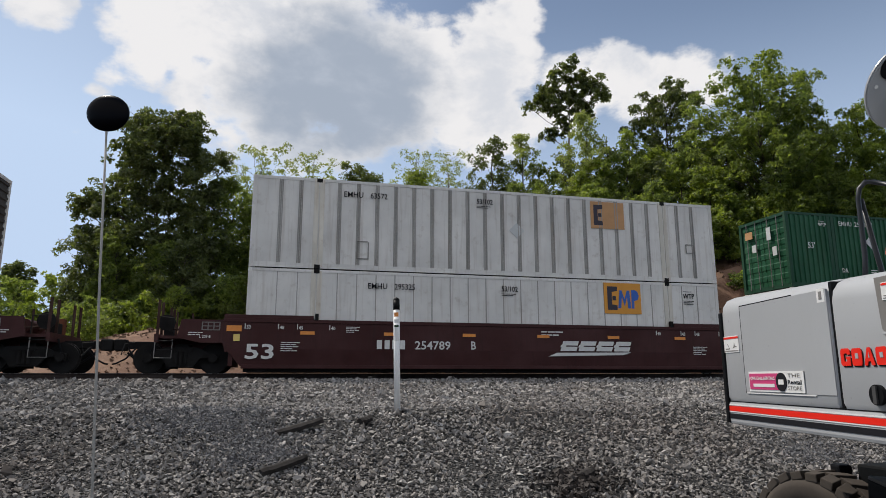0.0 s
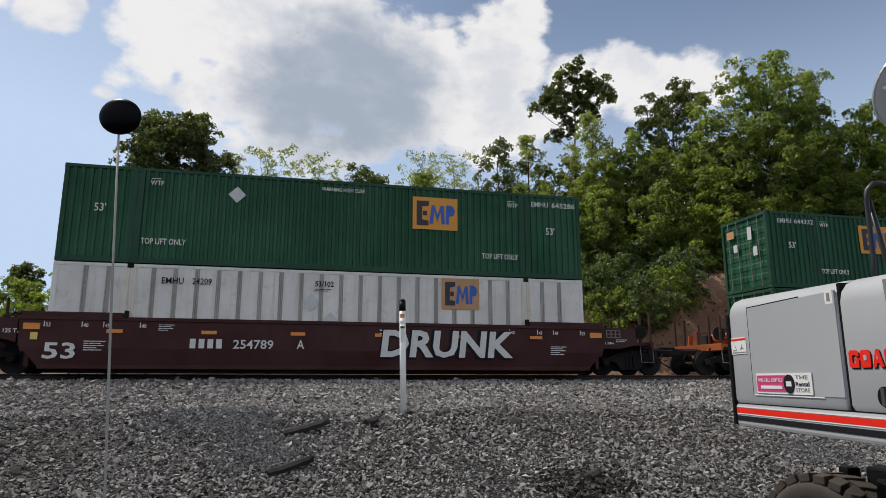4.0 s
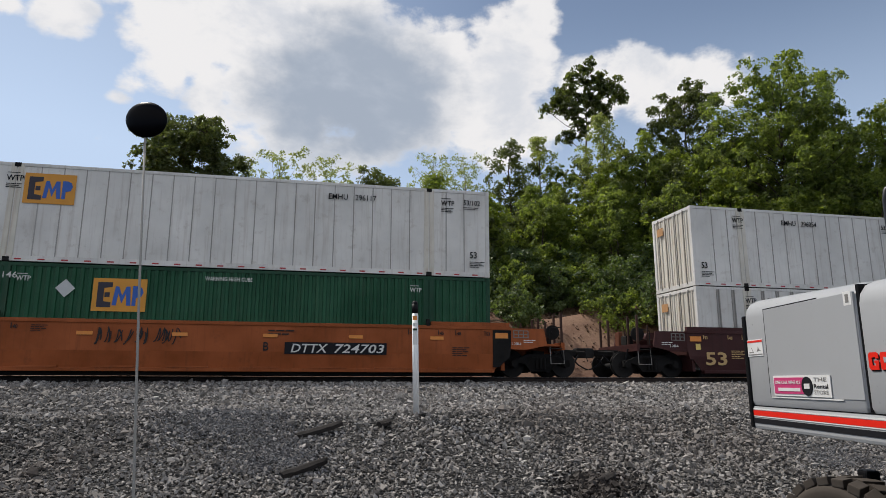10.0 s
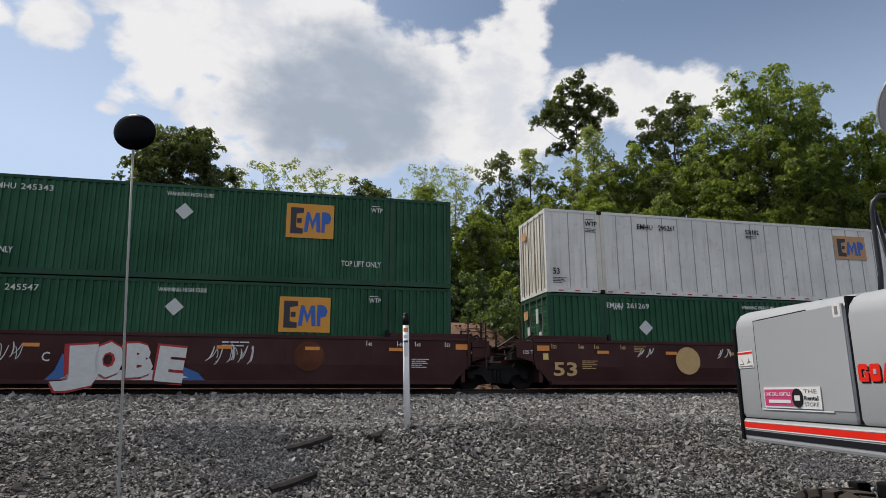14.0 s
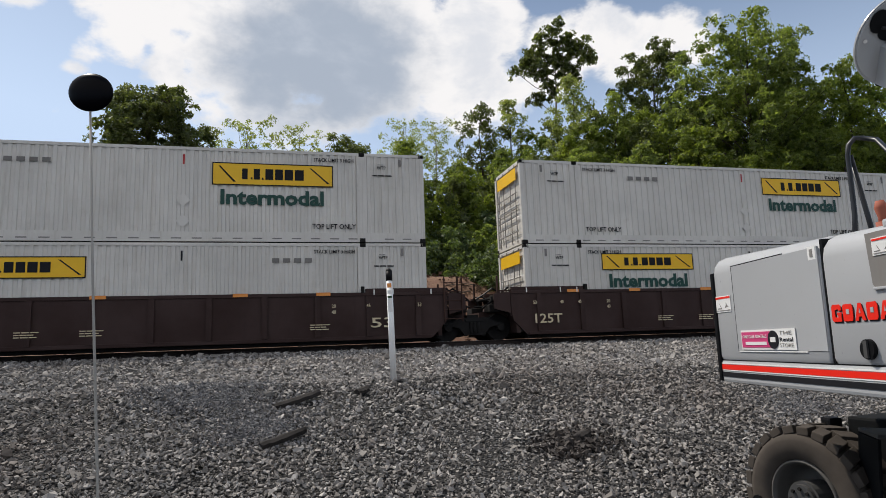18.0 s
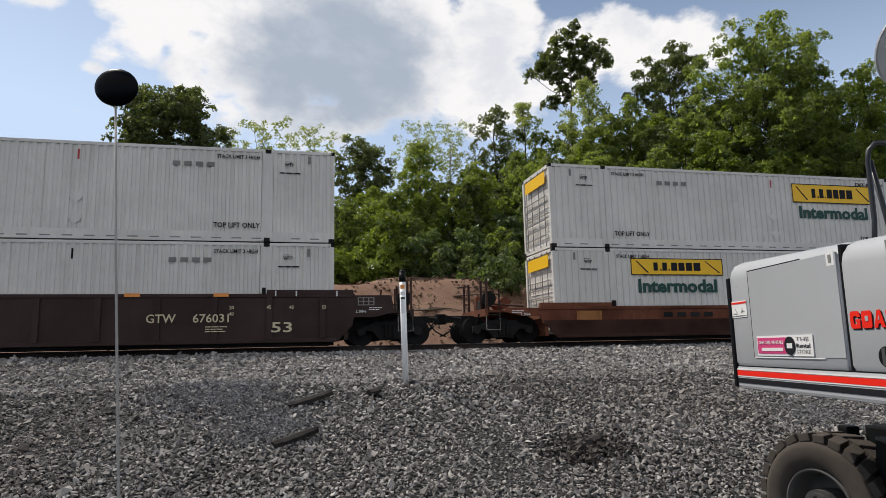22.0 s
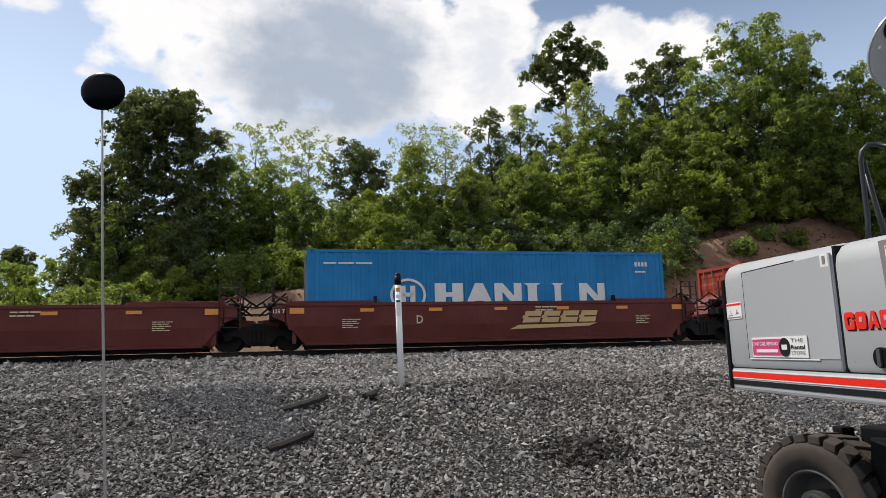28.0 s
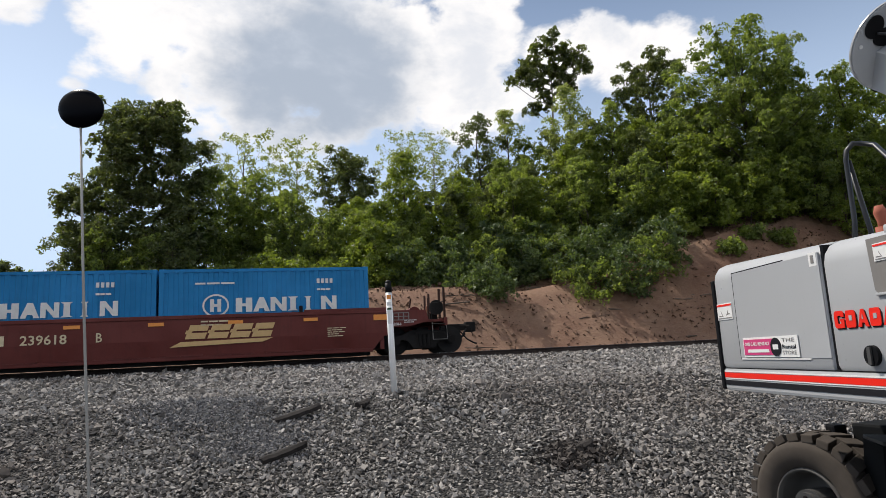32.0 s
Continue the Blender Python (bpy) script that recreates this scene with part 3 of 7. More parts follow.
def strip_v(v0, v1):
    return lambda rng, n: rng.uniform(v0, v1, n)


for _i, (_v0, _v1, _per, _size, _shape) in enumerate([(4.3, 8.0, 1000, 0.0174, "octa"), (8.0, 11.0, 780, 0.0187, "octa"), (11.0, 15.0, 370, 0.025, "octa"), (15.0, 20.3, 200, 0.0325, "octa")]):
    stones("ballast_stones", int(_per * (1.8 * _v1 + 1.0) * (_v1 - _v0)), 11 + _i, wedge_u(_v1), strip_v(_v0, _v1), _size,
           "loose grey crushed ballast stones on the slope", shape=_shape)


# a patch of fine light grit, and clods and dead wood on the earth bank
def patch(u0, v0, su, sv):
    return lambda rng, n: rng.normal(u0, su, n), lambda rng, n: rng.normal(v0, sv, n)


for _i, (_u, _v, _su, _sv, _n) in enumerate([(-0.9, 9.0, 0.5, 0.35, 6000), (-0.2, 8.0, 0.35, 0.3, 3500), (6.9, 7.6, 0.4, 0.25, 2000)]):
    _pu, _pv = patch(_u, _v, _su, _sv)
    stones("fine_grit", _n, 31 + _i, _pu, _pv, 0.010, "fine light grey grit spilled between the ballast stones", M["grit"], shape="octa", lift=0.022)
stones("oily_stones", 750, 37, *patch(3.3, 7.05, 0.22, 0.13), 0.022, "black oil-stained ballast stones", M["oily"], shape="cube", lift=0.016)
stones("earth_clods", 9000, 41, lambda rng, n: rng.uniform(-16, 45, n), lambda rng, n: MID + 2.6 + 9.5 * rng.uniform(0, 1, n) ** 1.5, 0.05, "brown earth clods and stones on the bank", M["clod"], shape="octa")


def build_debris():
    """Dead branches and scraps of wood on the bank behind the track."""
    rng = random.Random(8)
    for i in range(46):
        u, v = rng.uniform(-9, 22), MID + rng.uniform(3.2, 9.5)
        ln = rng.uniform(0.5, 1.9)
        if i % 5 == 0:
            b = part("plank", boxes((-ln / 2, ln / 2, -0.08, 0.08, -0.03, 0.03), bevel=0.01), M["debris"])
            label = "grey broken plank lying on the earth bank"
        else:
            pts = [(-ln / 2 + ln * k / 4, rng.uniform(-0.07, 0.07), rng.uniform(-0.05, 0.05)) for k in range(5)]
            b = part("dead_branch", tube(bmesh.new(), pts, [0.03, 0.027, 0.022, 0.017, 0.008], 6), M["debris"])
            label = "dead grey branch lying on the earth bank"
        b.matrix_world = TRK @ pose(u, v, ground_z(u, v) + 0.03, rng.uniform(4, 14), rng.uniform(-4, 4), rng.uniform(-25, 25))
        tagged(b, label, "plank" if i % 5 == 0 else "branch", "scraps on the bank")


build_debris()

# ---- track ----
def rail_section(h=0.17):
    return [(-0.07, 0), (0.07, 0), (0.07, 0.012), (0.012, 0.03), (0.009, h - 0.045), (0.036, h - 0.035), (0.036, h - 0.004), (0.03, h), (-0.03, h), (-0.036, h - 0.004), (-0.036, h - 0.035), (-0.009, h - 0.045), (-0.012, 0.03), (-0.07, 0.012)]


def build_track():
    for side in (-0.753, 0.753):
        bm = bmesh.new()
        pr = rail_section()
        a = [bm.verts.new((-140, side + y, z)) for y, z in pr]
        b = [bm.verts.new((240, side + y, z)) for y, z in pr]
        for i in range(len(pr)):
            j = (i + 1) % len(pr)
            bm.faces.new((a[i], b[i], b[j], a[j]))
        bm.faces.new(a)
        bm.faces.new(b[::-1])
        bmesh.ops.recalc_face_normals(bm, faces=bm.faces)
        r = new("rail")
        r.matrix_world = TRK @ pose(0, MID, RAIL - 0.17)
        tagged(r, "rusty steel rail with a polished running surface on wooden ties", "rail", "rails of the track")
        part("web", bm, M["rail_rust"], r)
        part("running_surface", boxes((-140, 240, side - 0.027, side + 0.027, 0.1695, 0.1725)), M["steel"], r, "bright polished steel running surface")
    bm = boxes((-0.11, 0.11, -1.3, 1.3, -0.17, 0.0), bevel=0.012)
    me = None
    for i in range(90):
        u = -30 + 0.53 * i
        if me is None:
            t = part("railway_tie", bm, M["tie"])
            me = t.data
        else:
            t = new("railway_tie", me)
        t.matrix_world = TRK @ pose(u, MID, RAIL - 0.172, 0, 0, random.uniform(-0.8, 0.8))
        tagged(t, "dark weathered wooden railway tie bedded in ballast", "railway tie", "ties under the rails")


build_track()


# ---- intermodal containers ----
# local space: x along the track, y away from the yard, z up from the bottom, middle at 0
CW = 2.59


def corrugated(x0, x1, z0, z1, y, period, depth, flat=0.42, out=-1):
    """A ribbed sheet whose ribs stand out by depth towards out."""
    n = max(1, round((x1 - x0) / period))
    p = (x1 - x0) / n
    bm = bmesh.new()
    cols = []
    for i in range(n):
        a = x0 + i * p
        for fx, d in ((0, 0), (flat * p, 0), (0.5 * p, depth), (0.5 * p + flat * p, depth)):
            cols.append((a + fx, y + out * d))
    cols.append((x1, y))
    lo = [bm.verts.new((x, yy, z0)) for x, yy in cols]
    hi = [bm.verts.new((x, yy, z1)) for x, yy in cols]
    for i in range(len(cols) - 1):
        bm.faces.new((lo[i], lo[i + 1], hi[i + 1], hi[i]))
    return bm


def end_corrugated(x, y0, y1, z0, z1, period, depth, out):
    bm = bmesh.new()
    n = max(1, round((z1 - z0) / period))
    p = (z1 - z0) / n
    rows = []
    for i in range(n):
        a = z0 + i * p
        rows += [(a, 0), (a + 0.4 * p, 0), (a + 0.5 * p, depth), (a + 0.9 * p, depth)]
    rows.append((z1, 0))
    l = [bm.verts.new((x + out * d, y0, z)) for z, d in rows]
    r = [bm.verts.new((x + out * d, y1, z)) for z, d in rows]
    for i in range(len(rows) - 1):
        bm.faces.new((l[i], r[i], r[i + 1], l[i + 1]))
    return bm


BUILT = {}


def shared(key, make, material, parent, name, label="", m=None):
    """One mesh for all pieces of a key."""
    if key not in BUILT:
        ob = part(name, make(), material, parent, label, m)
        BUILT[key] = ob.data
        return ob
    ob = new(name, BUILT[key])
    ob.parent = parent
    if m is not None:
        ob.matrix_local = m
    return tagged(ob, label)


def container(kind, length, height, label, group, door_end="left"):
    """kind: green, posts, sheet, hunt, blue, red. Returns the thing; its marks are added by the caller."""
    c = new("shipping_container")
    tagged(c, label, "container", group)
    H, hl = height, length / 2
    long_box = length > 14
    main = {"green": "green", "posts": "white", "sheet": "white", "hunt": "jwhite", "blue": "blue", "red": "red_box"}[kind]
    rail_m = {"green": "green_dark", "posts": "white", "sheet": "white"}.get(kind, main)
    mm, rm = M[main], M[rail_m]
    k = (kind, length, height)
    wing = 6.055
    for s, nm in ((-1, "near"), (1, "far")):
        y = s * (CW / 2)
        fy = (lambda a, b: (a, b)) if s < 0 else (lambda a, b: (-b, -a))
        if kind in ("posts", "sheet"):
            yy = fy(-CW / 2 + 0.012, -CW / 2 + 0.04)
            shared((k, "wall", s), lambda: boxes((-hl + 0.1, hl - 0.1, *yy, 0.16, H - 0.1)), mm, c, "side_wall")
            if s < 0:
                gap = 0.612
                nn = round((length - 0.5) / gap)
                for i in range(1, nn):
                    x = -hl + 0.25 + i * (length - 0.5) / nn
                    if long_box and abs(abs(x) - wing) < 0.28:
                        continue
                    if kind == "posts":
                        shared((k, "post"), lambda: boxes((-0.062, -0.03, -0.021, 0.012, 0.16, H - 0.1), (0.03, 0.062, -0.021, 0.012, 0.16, H - 0.1), (-0.02, 0.02, -0.004, 0.012, 0.16, H - 0.1)), M["post_white"], c, "panel_post", "", pose(x, -CW / 2, 0))
                    else:
                        shared((k, "seam"), lambda: boxes((-0.014, 0.014, 0.0, 0.012, 0.16, H - 0.1)), M["post_white"], c, "panel_seam", "", pose(x, -CW / 2, 0))
        else:
            per, dep = {"green": (0.222, 0.042), "hunt": (0.232, 0.03), "blue": (0.278, 0.02), "red": (0.278, 0.024)}[kind]
            low = 0.30 if kind == "hunt" else 0.17
            shared((k, "wall", s), lambda: corrugated(-hl + 0.12, hl - 0.12, low, H - 0.09, s * (CW / 2 - dep - 0.004), per, dep, out=s), mm, c, "side_wall")
        bt = 0.30 if kind == "hunt" else 0.17
        y0, y1 = fy(-CW / 2 - 0.0, -CW / 2 + 0.09)
        shared((k, "bottom", s), lambda: boxes((-hl + 0.12, hl - 0.12, y0, y1, 0.012, bt)), rm, c, "bottom_rail")
        y0, y1 = fy(-CW / 2 - 0.006, -CW / 2 + 0.07)
        shared((k, "top", s), lambda: boxes((-hl + 0.1, hl - 0.1, y0, y1, H - 0.1, H - 0.008)), rm, c, "top_rail")
        if kind == "hunt" and s < 0:
            nn = 27
            for i in range(nn):
                x = -hl + 0.6 + i * (length - 1.2) / (nn - 1)
                if abs(abs(x) - wing) > 0.3:
                    shared((k, "slot"), lambda: boxes((-0.14, 0.14, -0.003, 0.004, 0.09, 0.125)), M["post_grey"], c, "reflective_strip", "", pose(x, -CW / 2, 0))
        if kind == "sheet" and s < 0:
            for i in range(26):
                x = -hl + 0.5 + i * (length - 1.0) / 25
                shared((k, "tape"), lambda: boxes((-0.09, 0.09, -0.003, 0.004, 0.05, 0.09)), M["tag_red"], c, "reflective_strip", "red reflective strip", pose(x, -CW / 2, 0))
        for e in (-1, 1):
            x0, x1 = sorted((e * hl, e * (hl - 0.13)))
            y0, y1 = fy(-CW / 2 - 0.004, -CW / 2 + 0.13)
            shared((k, "cpost", s, e), lambda: boxes((x0, x1, y0, y1, 0.12, H - 0.1), bevel=0.012), rm, c, "corner_post")
            for z0 in (0.0, H - 0.118):
                shared((k, "cast", s, e, z0), lambda: boxes((*sorted((e * (hl + 0.003), e * (hl - 0.178))), *fy(-CW / 2 - 0.006, -CW / 2 + 0.162), z0, z0 + 0.118), bevel=0.01), rm if kind != "hunt" else M["iron"], c, "corner_casting")
            if long_box:
                x = e * wing
                y0, y1 = fy(-CW / 2 - 0.012, -CW / 2 + 0.10)
                shared((k, "lift", s, e), lambda: boxes((x - 0.16, x - 0.02, y0, y1, 0.05, H - 0.04), (x + 0.02, x + 0.16, y0, y1, 0.05, H - 0.04), (x - 0.02, x + 0.02, y0 + 0.03 * (s < 0), y1 - 0.03 * (s > 0), 0.05, H - 0.04)), M["cream_end"] if kind in ("posts", "sheet") else rm, c, "lift_post")
                for z0 in (0.0, H - 0.13):
                    shared((k, "lcast", s, e, z0), lambda: boxes((x - 0.09, x + 0.09, *fy(-CW / 2 - 0.016, -CW / 2 + 0.16), z0, z0 + 0.13), bevel=0.01), M["iron"] if kind in ("hunt", "sheet", "posts") else rm, c, "lift_casting")
    shared((k, "roof"), lambda: corrugated_roof(hl, H), mm, c, "roof")
    shared((k, "floor"), lambda: boxes((-hl + 0.1, hl - 0.1, -CW / 2 + 0.1, CW / 2 - 0.1, 0.04, 0.14)), M["iron"], c, "floor_frame")
    for e in (-1, 1):
        # right ends face away from the sun: their shade is in the dark colour
        em = M["shaded_grime_end"] if e > 0 and kind in ("sheet", "posts", "hunt") else M["cream_end"] if kind in ("sheet", "posts") else mm
        x = e * hl
        doors = (e < 0) == (door_end == "left")
        if doors:
            for sy in (-1, 1):
                a, b = sorted((sy * 0.015, sy * (CW / 2 - 0.14)))
                if kind in ("posts", "sheet"):
                    shared((k, "door", e, sy), lambda: boxes((*sorted((x - e * 0.03, x - e * 0.07)), a, b, 0.16, H - 0.13)), em, c, "door")
                    for i in range(4):
                        yy = a + (b - a) * (i + 0.5) / 4
                        shared((k, "drib", e, sy, i), lambda: boxes((*sorted((x - e * 0.03, x + e * 0.0)), yy - 0.025, yy + 0.025, 0.18, H - 0.15)), em, c, "door_rib")
                else:
                    shared((k, "door", e, sy), lambda: end_corrugated(x - e * 0.06, a, b, 0.16, H - 0.13, 0.42, 0.014, e), em, c, "door")
                for i in (0.28, 0.72):
                    yy = a + (b - a) * i
                    shared((k, "bar", e, sy, i), lambda: rods([((x + e * 0.012, yy, 0.1), (x + e * 0.012, yy, H - 0.08))], 0.017, 6), M["post_grey"], c, "locking_bar", "galvanised steel locking bar")
        else:
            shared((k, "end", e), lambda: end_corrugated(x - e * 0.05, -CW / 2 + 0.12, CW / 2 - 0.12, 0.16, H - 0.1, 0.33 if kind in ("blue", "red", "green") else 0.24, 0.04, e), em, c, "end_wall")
        if kind in ("green", "posts", "sheet") and e < 0:
            shared((k, "esign"), lambda: boxes((x - 0.036, x - 0.028, 0.5, 0.92, H - 0.72, H - 0.42)), M["emp_faded"], c, "end_sign", "small orange sign on the end door")
        if kind == "green" and e < 0:
            for i, (a, z0, hh) in enumerate(((-0.5, H - 0.95, 0.5), (-0.75, H - 1.6, 0.35), (0.35, H - 1.3, 0.3))):
                shared((k, "epl", i), lambda: boxes((x - 0.036, x - 0.028, a, a + 0.22, z0, z0 + hh)), M["diamond"], c, "end_placard", "small white placard")
        if kind == "hunt" and e < 0:
            shared((k, "esign"), lambda: boxes((x - 0.03, x - 0.022, -0.95, 0.95, H - 0.62, H - 0.2)), M["yellow"], c, "end_sign", "yellow sign on the end doors")
            for i in range(6):
                shared((k, "eslot", i), lambda: boxes((x - 0.03, x - 0.02, -1.0, 1.0, 0.45 + 0.27 * i, 0.49 + 0.27 * i)), M["post_grey"], c, "end_slot")
        y0, y1 = -CW / 2 + 0.15, CW / 2 - 0.15
        shared((k, "hdr", e), lambda: boxes((*sorted((x, x - e * 0.09)), y0, y1, H - 0.13, H - 0.012)), rm, c, "end_header")
        shared((k, "esill", e), lambda: boxes((*sorted((x, x - e * 0.09)), y0, y1, 0.01, 0.16)), rm, c, "end_sill")
    return c


def corrugated_roof(hl, H):
    bm = bmesh.new()
    n = int(hl * 2 / 0.35)
    for i in range(n):
        x = -hl + 0.12 + i * (2 * hl - 0.24) / n
        w = (2 * hl - 0.24) / n
        box(bm, x, x + w * 0.55, -CW / 2 + 0.1, CW / 2 - 0.1, H - 0.07, H - 0.04)
    box(bm, -hl + 0.1, hl - 0.1, -CW / 2 + 0.08, CW / 2 - 0.08, H - 0.08, H - 0.05)
    return bm


NEAR = -CW / 2 - 0.012


def emp_panel(c, x, z, w, h, faded=0):
    """The owner's sign: an orange panel with a dark block and blue shapes."""
    y = NEAR - 0.004
    p = plate(x, x + w, z, z + h, y, M["emp_faded" if faded else "emp_orange"], c, "sign_panel", "orange sign panel with dark and blue shapes" if not faded else "faded orange sign panel with dark and blue shapes")
    yy = y - 0.006
    part("dark_shape", slab([(x + a * w, z + b * h) for a, b in [(0.09, 0.12), (0.35, 0.12), (0.35, 0.27), (0.21, 0.3), (0.21, 0.7), (0.36, 0.74), (0.36, 0.88), (0.09, 0.88)]], yy, yy + 0.005), M["emp_dark"], p)
    part("dark_shape", boxes((x + 0.225 * w, x + 0.32 * w, yy, yy + 0.005, z + 0.43 * h, z + 0.57 * h)), M["emp_dark"], p)
    if faded < 2:
        for q in ([(0.37, 0.18), (0.45, 0.18), (0.48, 0.55), (0.55, 0.24), (0.62, 0.55), (0.64, 0.18), (0.72, 0.18), (0.69, 0.76), (0.62, 0.76), (0.55, 0.48), (0.48, 0.76), (0.42, 0.76)], [(0.74, 0.18), (0.81, 0.18), (0.81, 0.42), (0.91, 0.46), (0.945, 0.6), (0.91, 0.73), (0.84, 0.78), (0.74, 0.78)]):
            part("blue_shape", slab([(x + a * w, z + b * h) for a, b in q], yy, yy + 0.005), M["emp_blue"], p)
    return p


def diamond(c, x, z, r, m="diamond"):
    part("placard", slab([(x - r, z), (x, z - r), (x + r, z), (x, z + r)], NEAR - 0.005, NEAR + 0.001), M[m], c, "white diamond placard")


def wtp(c, x, z, m, s=0.2):
    lettering("WTP", s, x, NEAR - 0.004, z, m, c)
    plate(x + 0.05 * s, x + 1.4 * s, z + 0.95 * s, z + 1.03 * s, NEAR - 0.004, m, c, "underline")


def mark_green(c, num, H, logo, dia, style="tlo", n53=True, faded=0):
    w = M["chalk"]
    y = NEAR - 0.004
    for e in (-1, 1):
        if n53:
            lettering("53'", 0.33, e * 7.0 - 0.2, y, 1.5, w, c)
        far_out = style == "da"
        wtp(c, (-6.62 if far_out else -5.72) if e < 0 else (6.28 if far_out else 5.45), H - 0.52, w)
        if style == "tlo":
            lettering("TOP LIFT ONLY", 0.25, -5.86 if e < 0 else 4.55, y, 0.58, w, c, width=1.25)
        elif style == "da":
            lettering("DA", 0.22, -5.75 if e < 0 else 5.45, y, 0.62, w, c)
            bars(-4.4 if e < 0 else 4.0, y, 0.62, 0.3, 0.16, 2, w, c)
    if num:
        x, lo = num[1], num[0]
        lettering("EMHU", 0.25, x, y, H - 0.45, w, c, "owner_code", width=0.62, bold=0.004)
        lettering(lo, 0.25, x + 0.74, y, H - 0.45, w, c, width=0.86, bold=0.004)
    lettering("WARNING HIGH CUBE", 0.17, -0.7, y, H - 0.36, w, c, width=1.35)
    for x, z in dia:
        diamond(c, x, z, 0.26)
    if logo:
        emp_panel(c, *logo, faded)


def mark_white(c, num, H, logo, faded, extra=()):
    k = M["ink"]
    y = NEAR - 0.012
    if num:
        lettering("EMHU", 0.26, num[1], y, H - 0.55, k, c, "owner_code", width=0.62, bold=0.004)
        lettering(num[0], 0.26, num[1] + 0.85, y, H - 0.55, k, c, bold=0.004)
    lettering("53/102", 0.24, num[1] + 4.4 if num else -1.2, y, H - 0.5, k, c)
    bars(num[1] + 4.4 if num else -1.2, y, H - 0.66, 0.5, 0.1, 2, k, c)
    if logo:
        emp_panel(c, *logo, faded)
    for e in extra:
        if e[0] == "wtp":
            wtp(c, e[1], H - 0.55, k, 0.24)
            bars(e[1], y, H - 0.78, 0.42, 0.16, 3, k, c)
        elif e[0] == "53":
            lettering("53", 0.3, e[1], y, 0.62, k, c)
            bars(e[1], y, 0.3, 0.5, 0.22, 4, k, c)
        elif e[0] == "dia":
            diamond(c, e[1], e[2], 0.27)
        elif e[0] == "box":
            part("vent_frame", boxes((e[1], e[1] + 0.03, y, y + 0.01, e[2], e[2] + e[4]), (e[1] + e[3], e[1] + e[3] + 0.03, y, y + 0.01, e[2], e[2] + e[4]), (e[1], e[1] + e[3], y, y + 0.01, e[2] + e[4], e[2] + e[4] + 0.03), (e[1], e[1] + e[3], y, y + 0.01, e[2], e[2] + 0.03)), M["post_grey"], c)


def mark_hunt(c, H, logo, word, big, slots=True):
    """The yellow panel of the owner, the green word below it, and the small notes."""
    k = M["ink"]
    y = NEAR - 0.004
    x, z, w, h = logo
    p = plate(x, x + w, z, z + h, y, M["yellow"], c, "sign_panel", "yellow sign panel with black border and shapes")
    yy = y - 0.006
    part("border", boxes((x, x + w, yy, yy + 0.005, z + h - 0.03, z + h), (x, x + w, yy, yy + 0.005, z, z + 0.03), (x, x + 0.03, yy, yy + 0.005, z, z + h), (x + w - 0.03, x + w, yy, yy + 0.005, z, z + h)), k, p)
    cells = [(0.24, 0.045), (0.31, 0.015), (0.335, 0.05), (0.40, 0.015), (0.43, 0.065), (0.51, 0.065), (0.59, 0.07), (0.675, 0.075)]
    for a, b in cells:
        part("black_shape", boxes((x + a * w, x + (a + b) * w, yy, yy + 0.005, z + 0.27 * h, z + (0.75 if b > 0.02 else 0.36) * h)), k, p)
    part("scroll_line", slab([(x + 0.17 * w, z + 0.15 * h), (x + 0.05 * w, z + 0.85 * h), (x + 0.065 * w, z + 0.85 * h), (x + 0.19 * w, z + 0.15 * h)], yy, yy + 0.005), k, p)
    part("scroll_line", slab([(x + 0.95 * w, z + 0.15 * h), (x + 0.80 * w, z + 0.85 * h), (x + 0.815 * w, z + 0.85 * h), (x + 0.97 * w, z + 0.15 * h)], yy, yy + 0.005), k, p)
    if word:
        lettering("Intermodal", 0.62, x + 0.06 * w, y, z - 0.58, M["inter_green"], c, width=0.86 * w, bold=0.035)
    for e in (-1, 1):
        lettering("STACK LIMIT 3 HIGH", 0.16, -5.75 if e < 0 else 4.55, y, H - 0.33, k, c, width=1.25)
        wtp(c, -6.95 if e < 0 else 6.55, H - 0.52, k, 0.15)
        bars(-7.1 if e < 0 else 6.4, y, H - 0.78, 0.62, 0.1, 1, k, c)
        lettering("TOP LIFT ONLY", 0.22, -5.75 if e < 0 else 4.5, y, 0.42, k, c, width=1.35)
        plate(e * 7.3 - 0.04, e * 7.3 + 0.04, H - 0.42, H - 0.17, y, M["post_grey"], c, "vent_slot")
    bars(-4.0 if x > 0 else 3.3, y, H - 0.62, 1.25, 0.15, 1, M["post_grey"], c, "owner_code", (1.0,))
    plate(0.72, 0.77, H - 0.55, H - 0.25, y, M["tag_red"] if big else k, c, "level_mark")
    for zz in (1.25, 0.62):
        diamond(c, 0.75, zz, 0.2, "jwhite")


# ---- well cars ----
# local space: x along the track from the middle of the well, y away from the yard, z up from the rail tops
SILL = 1.56
WHEELS = []


